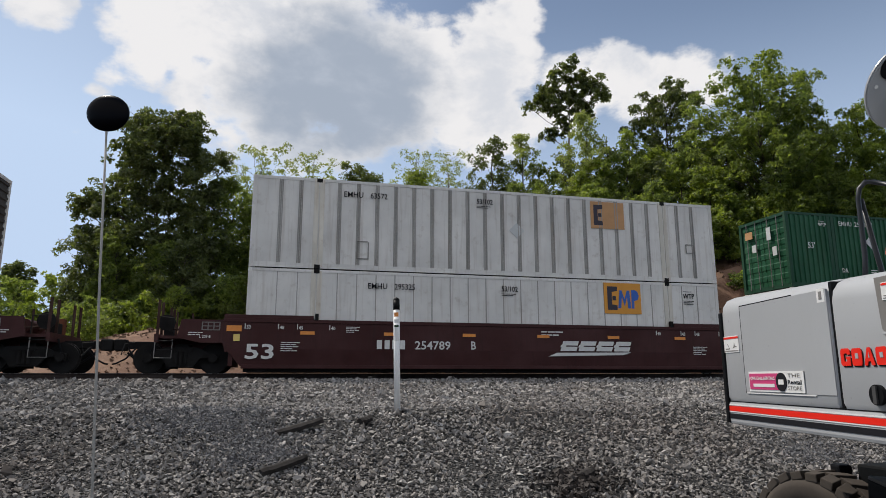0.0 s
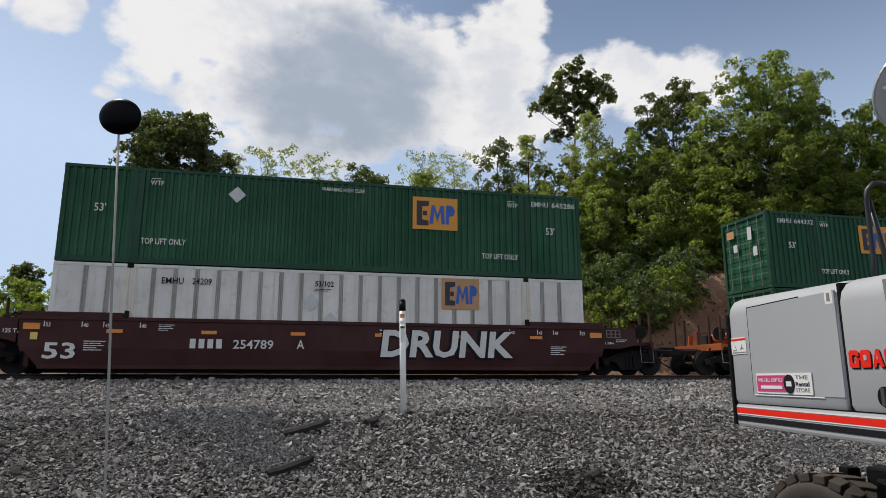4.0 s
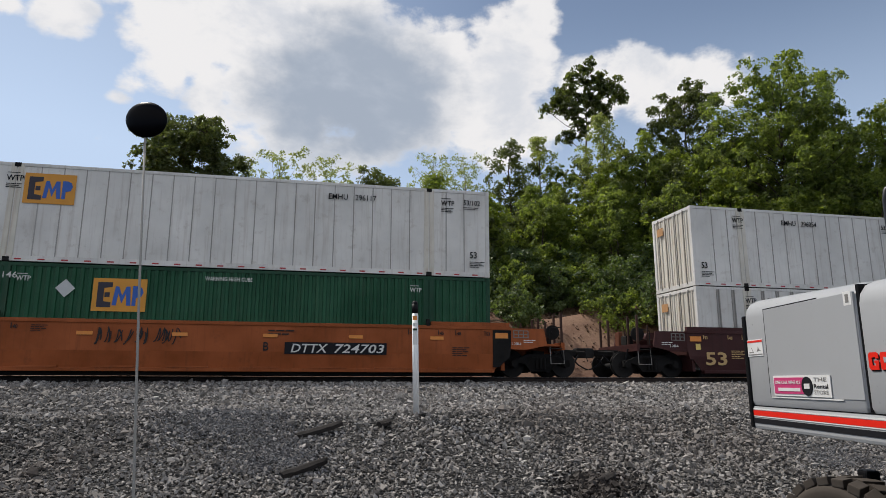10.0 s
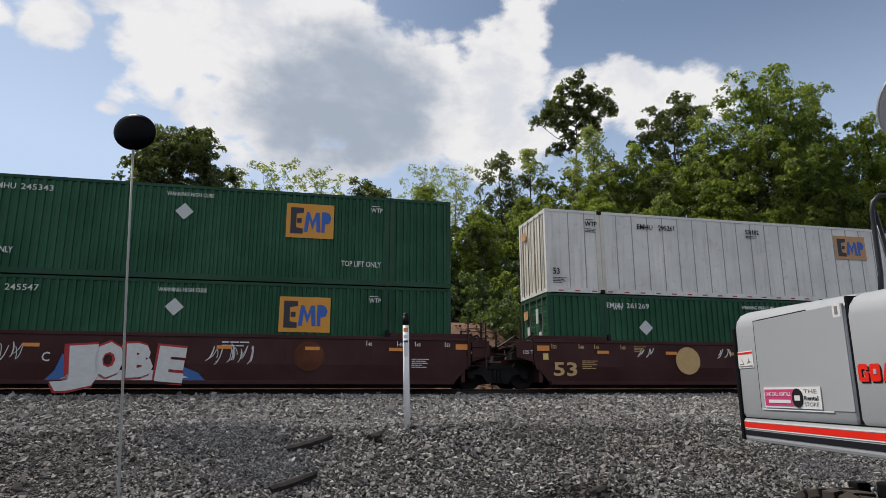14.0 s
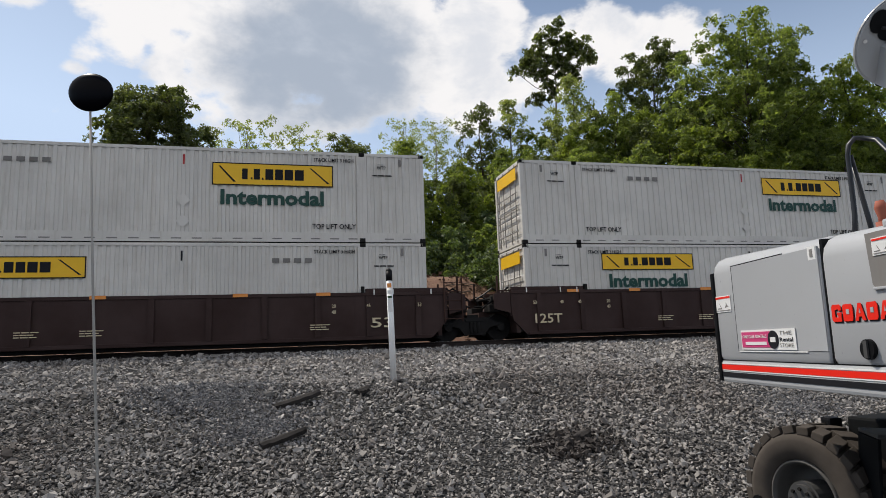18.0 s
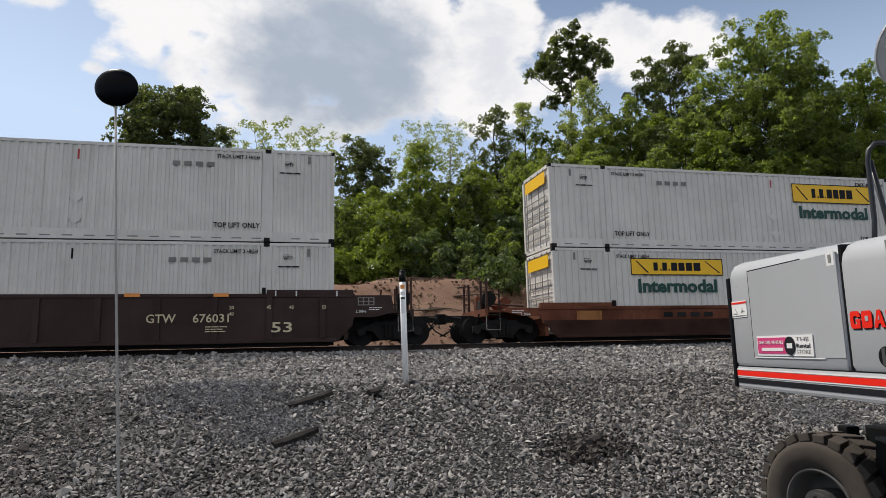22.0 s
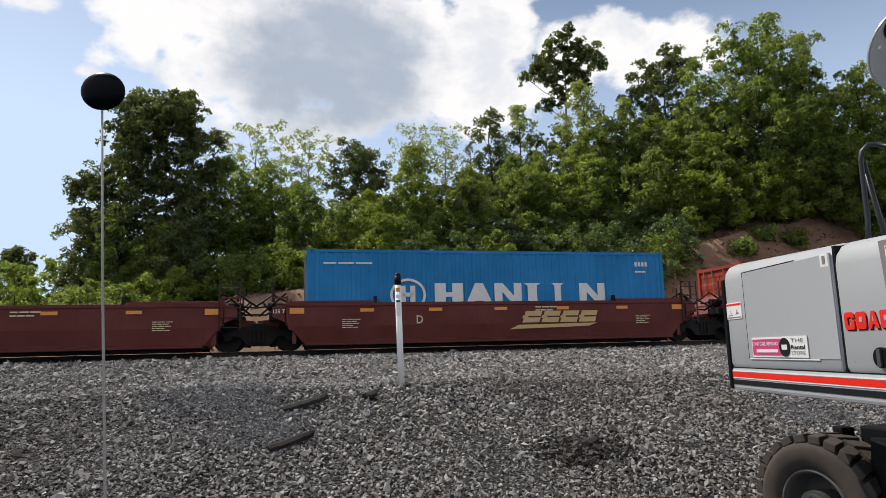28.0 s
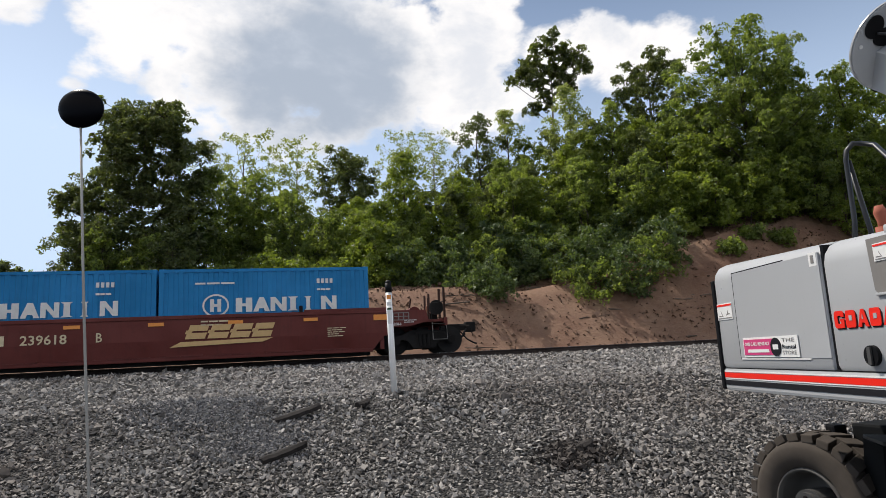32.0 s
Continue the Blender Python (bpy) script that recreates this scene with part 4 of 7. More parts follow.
def wheelset(parent, x):
    bm = bmesh.new()
    for s in (-0.753, 0.753):
        o = 1 if s > 0 else -1
        rod(bm, (0, s - 0.066 * o, 0), (0, s - 0.02 * o, 0), 0.452, seg=28)
        rod(bm, (0, s - 0.02 * o, 0), (0, s + 0.066 * o, 0), 0.42, seg=28)
        rod(bm, (0, s + 0.066 * o, 0), (0, s + 0.085 * o, 0), 0.16, seg=16)
        for k in range(3):
            a = 2 * pi * k / 3
            rod(bm, (cos(a) * 0.27, s + 0.05 * o, sin(a) * 0.27), (cos(a) * 0.27, s + 0.072 * o, sin(a) * 0.27), 0.035, seg=8)
    rod(bm, (0, -1.05, 0), (0, 1.05, 0), 0.075, seg=12)
    if "wheelset" not in BUILT:
        ob = part("wheelset", bm, M["iron"], parent)
        BUILT["wheelset"] = ob.data
    else:
        bm.free()
        ob = new("wheelset", BUILT["wheelset"])
        ob.parent = parent
    ob.matrix_local = pose(x, 0, 0.42)
    WHEELS.append((ob, x))
    return ob


def truck(car, x):
    """A two-axle freight truck under the car, at x."""
    def bolster():
        bm = boxes((-0.16, 0.16, -0.95, 0.95, 0.42, 0.68), bevel=0.02)
        return bm

    t = shared("bolster", bolster, M["iron"], car, "truck", "sooty cast two-axle freight truck", pose(x, 0, 0))

    def frame_side():
        bm = slab([(-1.02, 0.34), (-1.02, 0.54), (-0.72, 0.60), (-0.45, 0.74), (0.45, 0.74), (0.72, 0.60), (1.02, 0.54), (1.02, 0.34), (0.78, 0.34), (0.74, 0.46), (0.52, 0.42), (0.34, 0.18), (-0.34, 0.18), (-0.52, 0.42), (-0.74, 0.46), (-0.78, 0.34)], -0.06, 0.06)
        for sx in (-0.89, 0.89):
            rod(bm, (sx, -0.12, 0.42), (sx, 0.1, 0.42), 0.115, seg=14)
        for dx in (-0.13, 0, 0.13):
            rod(bm, (dx, -0.075, 0.25), (dx, -0.075, 0.6), 0.05, seg=10)
        box(bm, -0.3, 0.3, -0.1, -0.05, 0.62, 0.70)
        return bm

    for s in (-1, 1):
        shared("truck_side", frame_side, M["iron"], t, "side_frame", "", pose(0, s * 1.0, 0, 0, 0, 0 if s < 0 else 180))
    shared("brake_gear", lambda: boxes((-0.62, 0.62, -0.62, 0.62, 0.2, 0.5), (-0.5, -0.3, -0.72, 0.72, 0.14, 0.62), (0.3, 0.5, -0.72, 0.72, 0.14, 0.62), (-0.2, 0.2, -0.9, 0.9, 0.68, 0.84), bevel=0.02), M["iron"], t, "brake_gear", "", pose(0, 0, 0))
    for sx in (-0.89, 0.89):
        wheelset(t, sx)
    return t


def coupler_end(car, e, xe, mat, half, sill):
    """Platform, posts, ladder, hand brake and coupler at an outer end; xe: how far out the coupler reaches."""
    x0 = e * (half + 0.55)
    xp = e * (half + 2.45)
    a, b = sorted((x0, xp))
    part("end_platform", boxes((a, b, -1.32, 1.32, 0.98, 1.06), (a, b, -0.3, 0.3, 0.62, 0.98), (*sorted((xp, xp - e * 0.1)), -1.45, 1.45, 0.86, 1.10)), mat, car)
    part("side_skirt", slab([(x0, 0.86), (x0, sill - 0.03), (e * (half + 1.75), max(1.12, sill - 0.03)), (e * (half + 1.85), 1.0), (e * (half + 1.2), 0.86)], -1.46, -1.38), mat, car)
    part("side_skirt", slab([(x0, 0.86), (x0, sill - 0.03), (e * (half + 1.75), max(1.12, sill - 0.03)), (e * (half + 1.85), 1.0), (e * (half + 1.2), 0.86)], 1.38, 1.46), mat, car)
    for yy in (-1.38, -0.75, 0.75, 1.38):
        shared("end_post", lambda: boxes((-0.035, 0.035, -0.035, 0.035, 0, 1.02), bevel=0.008), M["post_rust"], car, "end_post", "", pose(e * (half + 2.38), yy, 1.05))
    for i in range(3):
        shared("rung", lambda: rods([((-0.22, 0, 0), (0.22, 0, 0))], 0.014, 6), M["iron"], car, "ladder_rung", "", pose(e * (half + 2.15), -1.45, 0.42 + 0.24 * i))
    part("hand_rail", tube(bmesh.new(), [(e * (half + 1.95), -1.4, 1.05), (e * (half + 1.95), -1.4, 1.55), (e * (half + 2.35), -1.4, 1.6)], 0.017, 6), M["iron"], car)
    bm = rod(bmesh.new(), (e * (half + 1.55), -0.75, 1.33), (e * (half + 1.55), 0.25, 1.33), 0.19, seg=16)
    part("air_reservoir", bm, mat, car, smooth=False)
    part("brake_wheel", rod(rod(bmesh.new(), (e * (half + 2.2), -1.02, 1.45), (e * (half + 2.2), -1.07, 1.45), 0.24, seg=20), (e * (half + 2.2), -0.9, 1.45), (e * (half + 2.2), -1.1, 1.45), 0.05), M["iron"], car)
    cp = part("coupler", boxes((*sorted((xp, e * (xe - 0.28))), -0.11, 0.11, 0.72, 0.94), bevel=0.02), M["iron"], car)
    part("knuckle", boxes((*sorted((e * (xe - 0.30), e * (xe + 0.04))), -0.2, 0.16, 0.66, 1.0), bevel=0.05), M["iron"], cp)
    part("air_hose", tube(bmesh.new(), [(e * (xe - 0.6), -0.35, 0.72), (e * (xe - 0.35), -0.38, 0.42), (e * (xe - 0.1), -0.38, 0.28), (e * xe, -0.36, 0.26)], 0.025, 6), M["cap"], cp)
    part("cut_lever", rods([((e * (xe - 0.5), -1.3, 0.82), (e * (xe - 0.5), -0.1, 0.9)), ((e * (xe - 0.5), -1.3, 0.82), (e * (xe - 0.42), -1.3, 0.5))], 0.014, 6), M["iron"], cp)
    # notes, grid plate and brake rigging on and behind the skirt
    y = -1.468
    dz = max(-0.22, sill - 1.56)
    lettering("L 208-6", 0.12, e * (half + 0.95) - 0.3, y, 1.0 + 0.6 * dz, M["chalk"], car, "small_note")
    bars(e * (half + 1.3) - 0.25, y - 0.002, 1.06 + 0.6 * dz, 0.4, 0.12, 2, M["chalk"], car)
    gx = e * (half + 0.95)
    if sill > 1.2:
        part("grid_plate", boxes(*[(gx - 0.24 + 0.16 * i, gx - 0.21 + 0.16 * i, y - 0.006, y + 0.004, 1.22 + dz, 1.46 + dz) for i in range(4)], *[(gx - 0.24, gx + 0.27, y - 0.006, y + 0.004, 1.22 + dz + 0.11 * i, 1.245 + dz + 0.11 * i) for i in range(3)]), M["post_grey"], car, "worn grey consolidated stencil grid")
    for a, b in (((e * (half + 1.0), -1.1, 1.18), (e * (half + 2.2), -0.9, 1.3)), ((e * (half + 1.2), -0.5, 1.12), (e * (half + 2.3), 0.4, 1.4)), ((e * (half + 1.9), -1.2, 1.06), (e * (half + 1.9), -1.2, 1.75)), ((e * (half + 1.6), 0.8, 1.06), (e * (half + 1.75), 0.8, 1.9))):
        part("brake_rod", rods([(a, b)], 0.03, 6), M["post_rust"], car)
    bm = bmesh.new()
    tube(bm, [(e * (half + 2.5), -0.9, 0.95), (e * (half + 2.62), -0.88, 0.55), (e * (half + 2.8), -0.8, 0.34), (e * (half + 3.1), -0.7, 0.5), (e * (half + 3.3), -0.6, 0.75)], 0.03, 6)
    part("brake_hose", bm, M["cap"], car)
    bm = bmesh.new()
    tube(bm, [(e * (half + 2.5), -0.3, 0.9), (e * (half + 2.7), -0.3, 0.45), (e * (half + 3.0), -0.3, 0.3), (e * (half + 3.35), -0.25, 0.6)], 0.035, 6)
    part("brake_hose", bm, M["cap"], car)
    part("brake_valve", boxes((*sorted((e * (half + 2.1), e * (half + 2.36))), -0.55, -0.15, 1.06, 1.42), bevel=0.03), M["iron"], car)
    part("pipe_stand", boxes((*sorted((e * (half + 2.16), e * (half + 2.3))), 0.1, 0.4, 1.06, 1.6), bevel=0.03), M["rust"], car)
    part("uncoupling_step", tube(bmesh.new(), [(e * (half + 2.42), -1.42, 0.95), (e * (half + 2.42), -1.46, 0.42), (e * (half + 1.96), -1.46, 0.42), (e * (half + 1.96), -1.42, 0.95)], 0.016, 6), M["post_grey"], car)
    truck(car, e * (half + 1.75))


def joint_end(car, e, mat, half, with_truck, kind):
    """The inner end, over a truck shared with the next unit."""
    skin = M["car_black"] if kind == "ttx" else mat
    high = 1.47 if half > 7 else 1.3
    inner = half - 0.22 if kind == "ttx" else half + 0.64
    reach = half + (1.2 if half > 7 else 1.0)
    for s in (-1, 1):
        y0, y1 = sorted((s * 1.496, s * 1.45))
        low = [(e * inner, 0.24), (e * (half + 0.06), 0.3), (e * (half + 0.66), 0.9)] if kind == "ttx" else [(e * inner, 0.84)]
        part("side_extension", slab(low + [(e * reach, 1.0), (e * reach, high), (e * inner, high)], y0, y1), skin, car, "black panel over the shared truck" if kind == "ttx" else "")
        part("sill_cap", boxes((*sorted((e * (half + 0.62), e * (reach - 0.1))), *sorted((s * 1.47, s * 1.3)), high + 0.002, high + 0.05)), skin, car)
        part("bearing_shoe", boxes((*sorted((e * (reach - 0.34), e * (reach + 0.1))), *sorted((s * 1.3, s * 0.7)), 0.9, 1.14), bevel=0.03), M["iron"], car)
    part("cross_deck", boxes((*sorted((e * (half + 0.45), e * (reach - 0.2))), -1.3, 1.3, high - 0.07, high - 0.02)), M["iron"] if kind in ("ttx", "gtw") else mat, car)
    if e > 0:
        # the climbing ladder beside the joint
        for dx in (0.5, 1.08):
            part("ladder_rail", boxes((half + dx - 0.02, half + dx + 0.02, -1.54, -1.5, 0.62, 2.05), bevel=0.006), M["car_black"] if kind == "ttx" else M["post_rust"], car)
        for i in range(5):
            part("ladder_rung", rods([((half + 0.5, -1.52, 0.7 + 0.29 * i), (half + 1.08, -1.52, 0.7 + 0.29 * i))], 0.013, 6), M["post_rust"], car)
    elif kind != "gtw":
        lettering("125 T", 0.27 if kind == "ttx" else 0.16, -half - (0.9 if kind == "ttx" else 1.0), -1.505, 1.12 if kind == "ttx" else 1.1, M["chalk"], car, width=0.62 if kind == "ttx" else 0.36)
    x0, xj = e * (half + 0.42), e * (half + 1.45)
    mat = M["iron"] if kind == "ttx" else mat
    part("bulkhead", slab([(x0, 0.75), (x0, 1.62), (e * (half + 0.75), 1.3), (e * (half + 0.95), 0.98), (xj, 0.92), (xj, 0.66), (e * (half + 0.6), 0.66)], -0.62, 0.62), mat, car)
    for yy in (-1.36, 1.36):
        part("step_frame", boxes((*sorted((e * (half + 0.55), e * (half + 0.62))), yy - 0.05, yy + 0.05, 0.75, 1.62), (*sorted((e * (half + 0.55), e * (half + 1.0))), yy - 0.04, yy + 0.04, 1.55, 1.6), (*sorted((e * (half + 0.55), e * (half + 1.0))), yy - 0.04, yy + 0.04, 1.15, 1.19)), mat, car)
        shared("end_post_low", lambda: boxes((-0.03, 0.03, -0.03, 0.03, 0, 0.62), bevel=0.008), M["post_rust"], car, "end_post", "", pose(e * (half + 1.0), yy * 0.95, 1.45))
    part("air_pipe", tube(bmesh.new(), [(e * (half + 0.5), -0.9, 1.2), (e * (half + 0.9), -0.85, 1.28), (e * (half + 1.2), -0.7, 1.1), (e * (half + 1.6), -0.6, 1.12)], 0.03, 6), M["iron"], car)
    part("brake_cylinder", rod(rod(bmesh.new(), (e * (half + 0.7), -0.95, 1.34), (e * (half + 1.15), -0.95, 1.34), 0.12, seg=14), (e * (half + 1.15), -0.95, 1.34), (e * (half + 1.5), -0.9, 1.3), 0.025), M["iron"], car)
    for a, b in (((e * (half + 0.6), -1.2, 0.8), (e * (half + 1.3), -0.4, 1.5)), ((e * (half + 0.6), 1.2, 0.8), (e * (half + 1.3), 0.4, 1.5)), ((e * (half + 0.62), -1.3, 1.7), (e * (half + 1.4), -0.9, 1.05))):
        part("cross_brace", rods([(a, b)], 0.03, 6), M["iron"], car)
    part("slack_hose", tube(bmesh.new(), [(e * (half + 0.6), -0.7, 1.5), (e * (half + 1.0), -0.75, 1.72), (e * (half + 1.3), -0.7, 1.5), (e * (half + 1.55), -0.6, 1.35)], 0.03, 6), M["cap"], car)
    if with_truck:
        truck(car, e * (half + 1.6))


def well_car(kind, half, ends, xe, label, group):
    """ends: (left, right), each 'c' for a coupler, 'j' for a joint without and 't' for a joint with the shared truck."""
    car = new("well_car")
    tagged(car, label, "rail car", group)
    mat = M[kind]
    W2 = 1.49
    lift = 0.12 if half > 7 else 0.06
    SILL = 1.14 if kind == "rust" else 1.56 if half > 7 else 1.39
    for s in (-1, 1):
        f = (lambda a, b: (a, b)) if s < 0 else (lambda a, b: (-b, -a))
        poly = [(-half - 0.1, 0.15), (half + 0.1, 0.15), (half + 0.55, 0.62), (half + 0.6, 0.9), (half + 0.62, SILL), (-half - 0.62, SILL), (-half - 0.6, 0.9), (-half - 0.55, 0.62)]
        if kind != "gtw":
            poly = [(-half - 0.52, 0.6), (half + 0.52, 0.6)] + poly[3:7]
        part("side_wall", slab(poly, *f(-W2 + 0.02, -W2 + 0.12)), mat, car)
        if kind != "gtw":
            bm = slab([(-half - 0.08, 0.0), (half + 0.08, 0.0), (half + 0.5, 0.5), (-half - 0.5, 0.5)], 0.0, 0.03)
            for v in bm.verts:
                v.co.y = (v.co.y - 0.03) * -s + s * 0.0
                v.co.y += s * (W2 - 0.02 + (v.co.z - 0.5) * 0.12 + 0.012)
                v.co.y -= s * 0.03
                v.co.z += 0.2
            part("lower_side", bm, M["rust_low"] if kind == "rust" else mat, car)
        if kind == "ttx":
            for e, k in zip((-1, 1), ends):
                if k != "c":
                    continue
                part("end_panel", slab([(e * (half + 0.02), SILL - 0.1), (e * (half + 0.63), SILL - 0.1), (e * (half + 0.61), 0.88), (e * (half + 0.55), 0.6), (e * (half + 0.2), 0.3), (e * (half + 0.02), 0.3)], *f(-W2 - 0.005, -W2 + 0.03)), M["iron"], car, "black end panel")
        part("top_chord", boxes((-half - 0.6, half + 0.6, *f(-W2 - 0.01, -W2 + 0.15), SILL - 0.09, SILL + 0.015), bevel=0.012), mat, car)
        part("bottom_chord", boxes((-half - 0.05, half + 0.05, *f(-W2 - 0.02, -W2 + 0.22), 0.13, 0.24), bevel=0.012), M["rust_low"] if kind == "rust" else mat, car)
        for e in (-1, 1):
            part("raised_sill", boxes((*sorted((e * (half - 1.98), e * (half + 0.58))), *f(-W2, -W2 + 0.14), SILL + 0.015, SILL + 0.015 + lift), bevel=0.01), mat, car)
            part("guide_bracket", boxes((*sorted((e * (half - 2.12), e * (half - 2.02))), *f(-W2 - 0.02, -W2 + 0.1), SILL, SILL + 0.2)), M["iron"], car)
        if kind == "gtw":
            for i in range(11):
                x = -half + 0.35 + i * (2 * half - 0.7) / 10
                shared(("rib", s), lambda: boxes((-0.08, 0.08, *f(-W2 - 0.05, -W2 + 0.02), 0.24, SILL - 0.09)), mat, car, "side_rib", "", pose(x, 0, 0))
        if kind in ("bnsf_new", "ttx"):
            for i in range(8):
                x = -half + 1.2 + i * (2 * half - 2.4) / 7
                shared(("tab", kind, s), lambda: boxes((-0.55, 0.55, *f(-W2 - 0.035, -W2 + 0.02), 0.24, 0.285)), mat, car, "lower_flange", "", pose(x, 0, 0))
    part("well_floor", boxes((-half, half, -1.3, 1.3, 0.13, 0.17), *[(x - 0.12, x + 0.12, -1.35, 1.35, 0.1, 0.22) for x in (-half + 0.2, -half / 2, 0, half / 2, half - 0.2)]), M["iron"], car)
    for a in (-1.25, 1.0):
        part("well_beam", boxes((-half, half, a, a + 0.25, 0.03, 0.13)), M["iron"], car)
    for e, k in zip((-1, 1), ends):
        if k == "c":
            coupler_end(car, e, xe, mat, half, SILL)
        else:
            joint_end(car, e, mat, half, k == "t", kind)
        x0, x1 = sorted((e * (half + 0.3), e * (half + 0.42)))
        part("well_end", boxes((x0, x1, -1.4, 1.4, 0.2, SILL)), mat, car)
    return car


SIDE = -1.49 - 0.004


def logo_stripe(c, x, z, w, h, m):
    """The railway's slanted mark: five leaning blocks over a sweeping stroke."""
    y = SIDE - 0.004
    for i in range(4):
        a = x + 0.14 * w + i * 0.215 * w
        s = 0.24 * h
        for z0, z1, k in ((0.36, 0.64, 0.19), (0.72, 1.0, 0.185)):
            o0, o1 = s * (z0 - 0.36) / 0.64, s * (z1 - 0.36) / 0.64
            part("logo_shape", slab([(a + o0, z + z0 * h), (a + k * w + o0, z + z0 * h), (a + k * w + o1, z + z1 * h), (a + o1, z + z1 * h)], y, y + 0.006), m, c)
        part("logo_shape", slab([(a, z + 0.6 * h), (a + 0.06 * w, z + 0.6 * h), (a + 0.06 * w + 0.3 * s, z + 0.76 * h), (a + 0.3 * s, z + 0.76 * h)], y, y + 0.005), m, c)
    part("logo_stroke", slab([(x, z), (x + 0.1 * w, z + 0.02 * h), (x + 0.9 * w, z + 0.12 * h), (x + 1.0 * w, z + 0.3 * h), (x + 0.1 * w, z + 0.24 * h)], y, y + 0.006), m, c)


def mark_car(c, kind, half, num, num_x, unit, unit_x, logo=None, end_text="53", m=None):
    w = m or M["chalk"]
    y = SIDE - 0.004
    big = half > 7
    if big and kind != "gtw":
        lettering("53", 0.6, -half + 0.02, y, 0.42, w, c, width=0.84, bold=0.02)
        for t, x in (("53", -half), ("48", -half + 0.95), ("45", -half + 1.5), ("40", -half + 2.45)):
            for e in (-1, 1):
                xx = x if e < 0 else -x - 0.25
                lettering(t, 0.15, xx + 0.05, y, 1.28, w, c)
                plate(xx, xx + 0.025, 1.28, 1.43, y, w, c, "tick")
        bars(-half + 2.95, y, 1.2, 0.42, 0.2, 4, w, c)
        plate(-half - 0.30, -half - 0.12, 0.92, 1.12, y, M["reflect_y"], c, "yellow_plate")
    if num:
        bars(num_x, y, 0.71, 0.92 if big else 0.85, 0.3, 1, w, c, "owner_code", (1.0,))
        lettering(num, 0.36, num_x + 1.18, y, 0.73, w, c, width=1.14)
    if unit:
        lettering(unit, 0.36, unit_x, y, 0.74, w, c)
    if logo:
        logo_stripe(c, *logo, M["gold"] if kind == "bnsf_new" else w)
    n = 6 if big else 5
    for i in range(n):
        x = -half + 1.6 + i * (2 * half - 3.6) / (n - 1)
        shared("reflector", lambda: boxes((0, 0.42, -0.003, 0.004, 0, 0.1)), M["reflect"], c, "reflector", "orange reflective strip", pose(x, y, 1.13 if big else 1.12))
    for e in (-1, 1):
        shared("reflector_big", lambda: boxes((0, 0.42, -0.003, 0.004, 0, 0.17)), M["reflect"], c, "reflector", "orange reflective strip", pose(-half - 0.5 if e < 0 else half + 0.1, y, 1.2 if big else 1.08))
        bars(-half + 1.05 if e < 0 else half - 1.3, y, 0.62, 0.55, 0.3, 5, w, c)
    bars(1.2, y, 1.18 if big else 1.06, 0.75, 0.2, 2, w, c)


def loops(c, x, z, w, h, seed, m, r=0.03):
    """A sprayed outline: rounded letter loops that run into one another."""
    rng = random.Random(seed)
    bm = bmesh.new()
    for j in range(2 if w > 0.65 else 1):
        cw = w / (2 if w > 0.65 else 1)
        cx, cz = x + (j + 0.5) * cw, z + h * rng.uniform(0.44, 0.56)
        p1, p2, f = rng.uniform(0, 6.3), rng.uniform(0, 6.3), rng.choice((2, 3))
        turns = rng.choice((1.0, 1.35, 1.6))
        fine = []
        for k in range(30):
            a = 2 * pi * turns * k / 29 + p1
            q = 1 + 0.24 * sin(f * a + p2) - 0.22 * k / 29
            fine.append(Vector((cx + 0.58 * cw * q * cos(a) + 0.12 * h * sin(a), SIDE - 0.004, cz + 0.47 * h * q * sin(a))))
        tube(bm, fine, r * 0.8, 6)
    bmesh.ops.scale(bm, vec=(1, 0.08, 1), verts=bm.verts, space=Matrix.Translation((0, -SIDE, 0)))
    return part("graffiti", bm, m, c, "rounded spray-paint outline tag")


def squiggle(c, x, z, w, h, seed, m, r=0.03):
    """A sprayed tag: thin, slanted letter strokes that run into one another."""
    rng = random.Random(seed)
    bm = bmesh.new()
    count = max(2, round(w / (0.42 * h + 0.08)))
    cw = w / count
    for j in range(count):
        cx, cz = x + j * cw, z + h * rng.uniform(-0.06, 0.06)
        pts = [(rng.uniform(0.0, 0.3), rng.uniform(0.0, 0.2))]
        for k in range(rng.randint(3, 5)):
            up = k % 2 == 0
            pts.append((rng.uniform(0.05, 1.05), rng.uniform(0.72, 1.0) if up else rng.uniform(0.0, 0.4)))
        fine = []
        for (p, q), (u, v) in zip(pts, pts[1:]):
            for i in range(5):
                f = i / 5
                fine.append(Vector((cx + cw * (p + (u - p) * f + 0.16 * sin(pi * f)) + 0.14 * h * (q + (v - q) * f), SIDE - 0.004, cz + h * (q + (v - q) * f * f * (3 - 2 * f)))))
        tube(bm, fine, r * 0.8, 5)
    bmesh.ops.scale(bm, vec=(1, 0.08, 1), verts=bm.verts, space=Matrix.Translation((0, -SIDE, 0)))
    return part("graffiti", bm, m, c, "thin slanted spray-paint tag")


TRAIN = []                      # thing, place along the train, height over the rails


def couple(ob, s, z=0.0):
    TRAIN.append((ob, s, z))
    return ob


FLOOR = 0.25                    # the floor of the wells over the rails


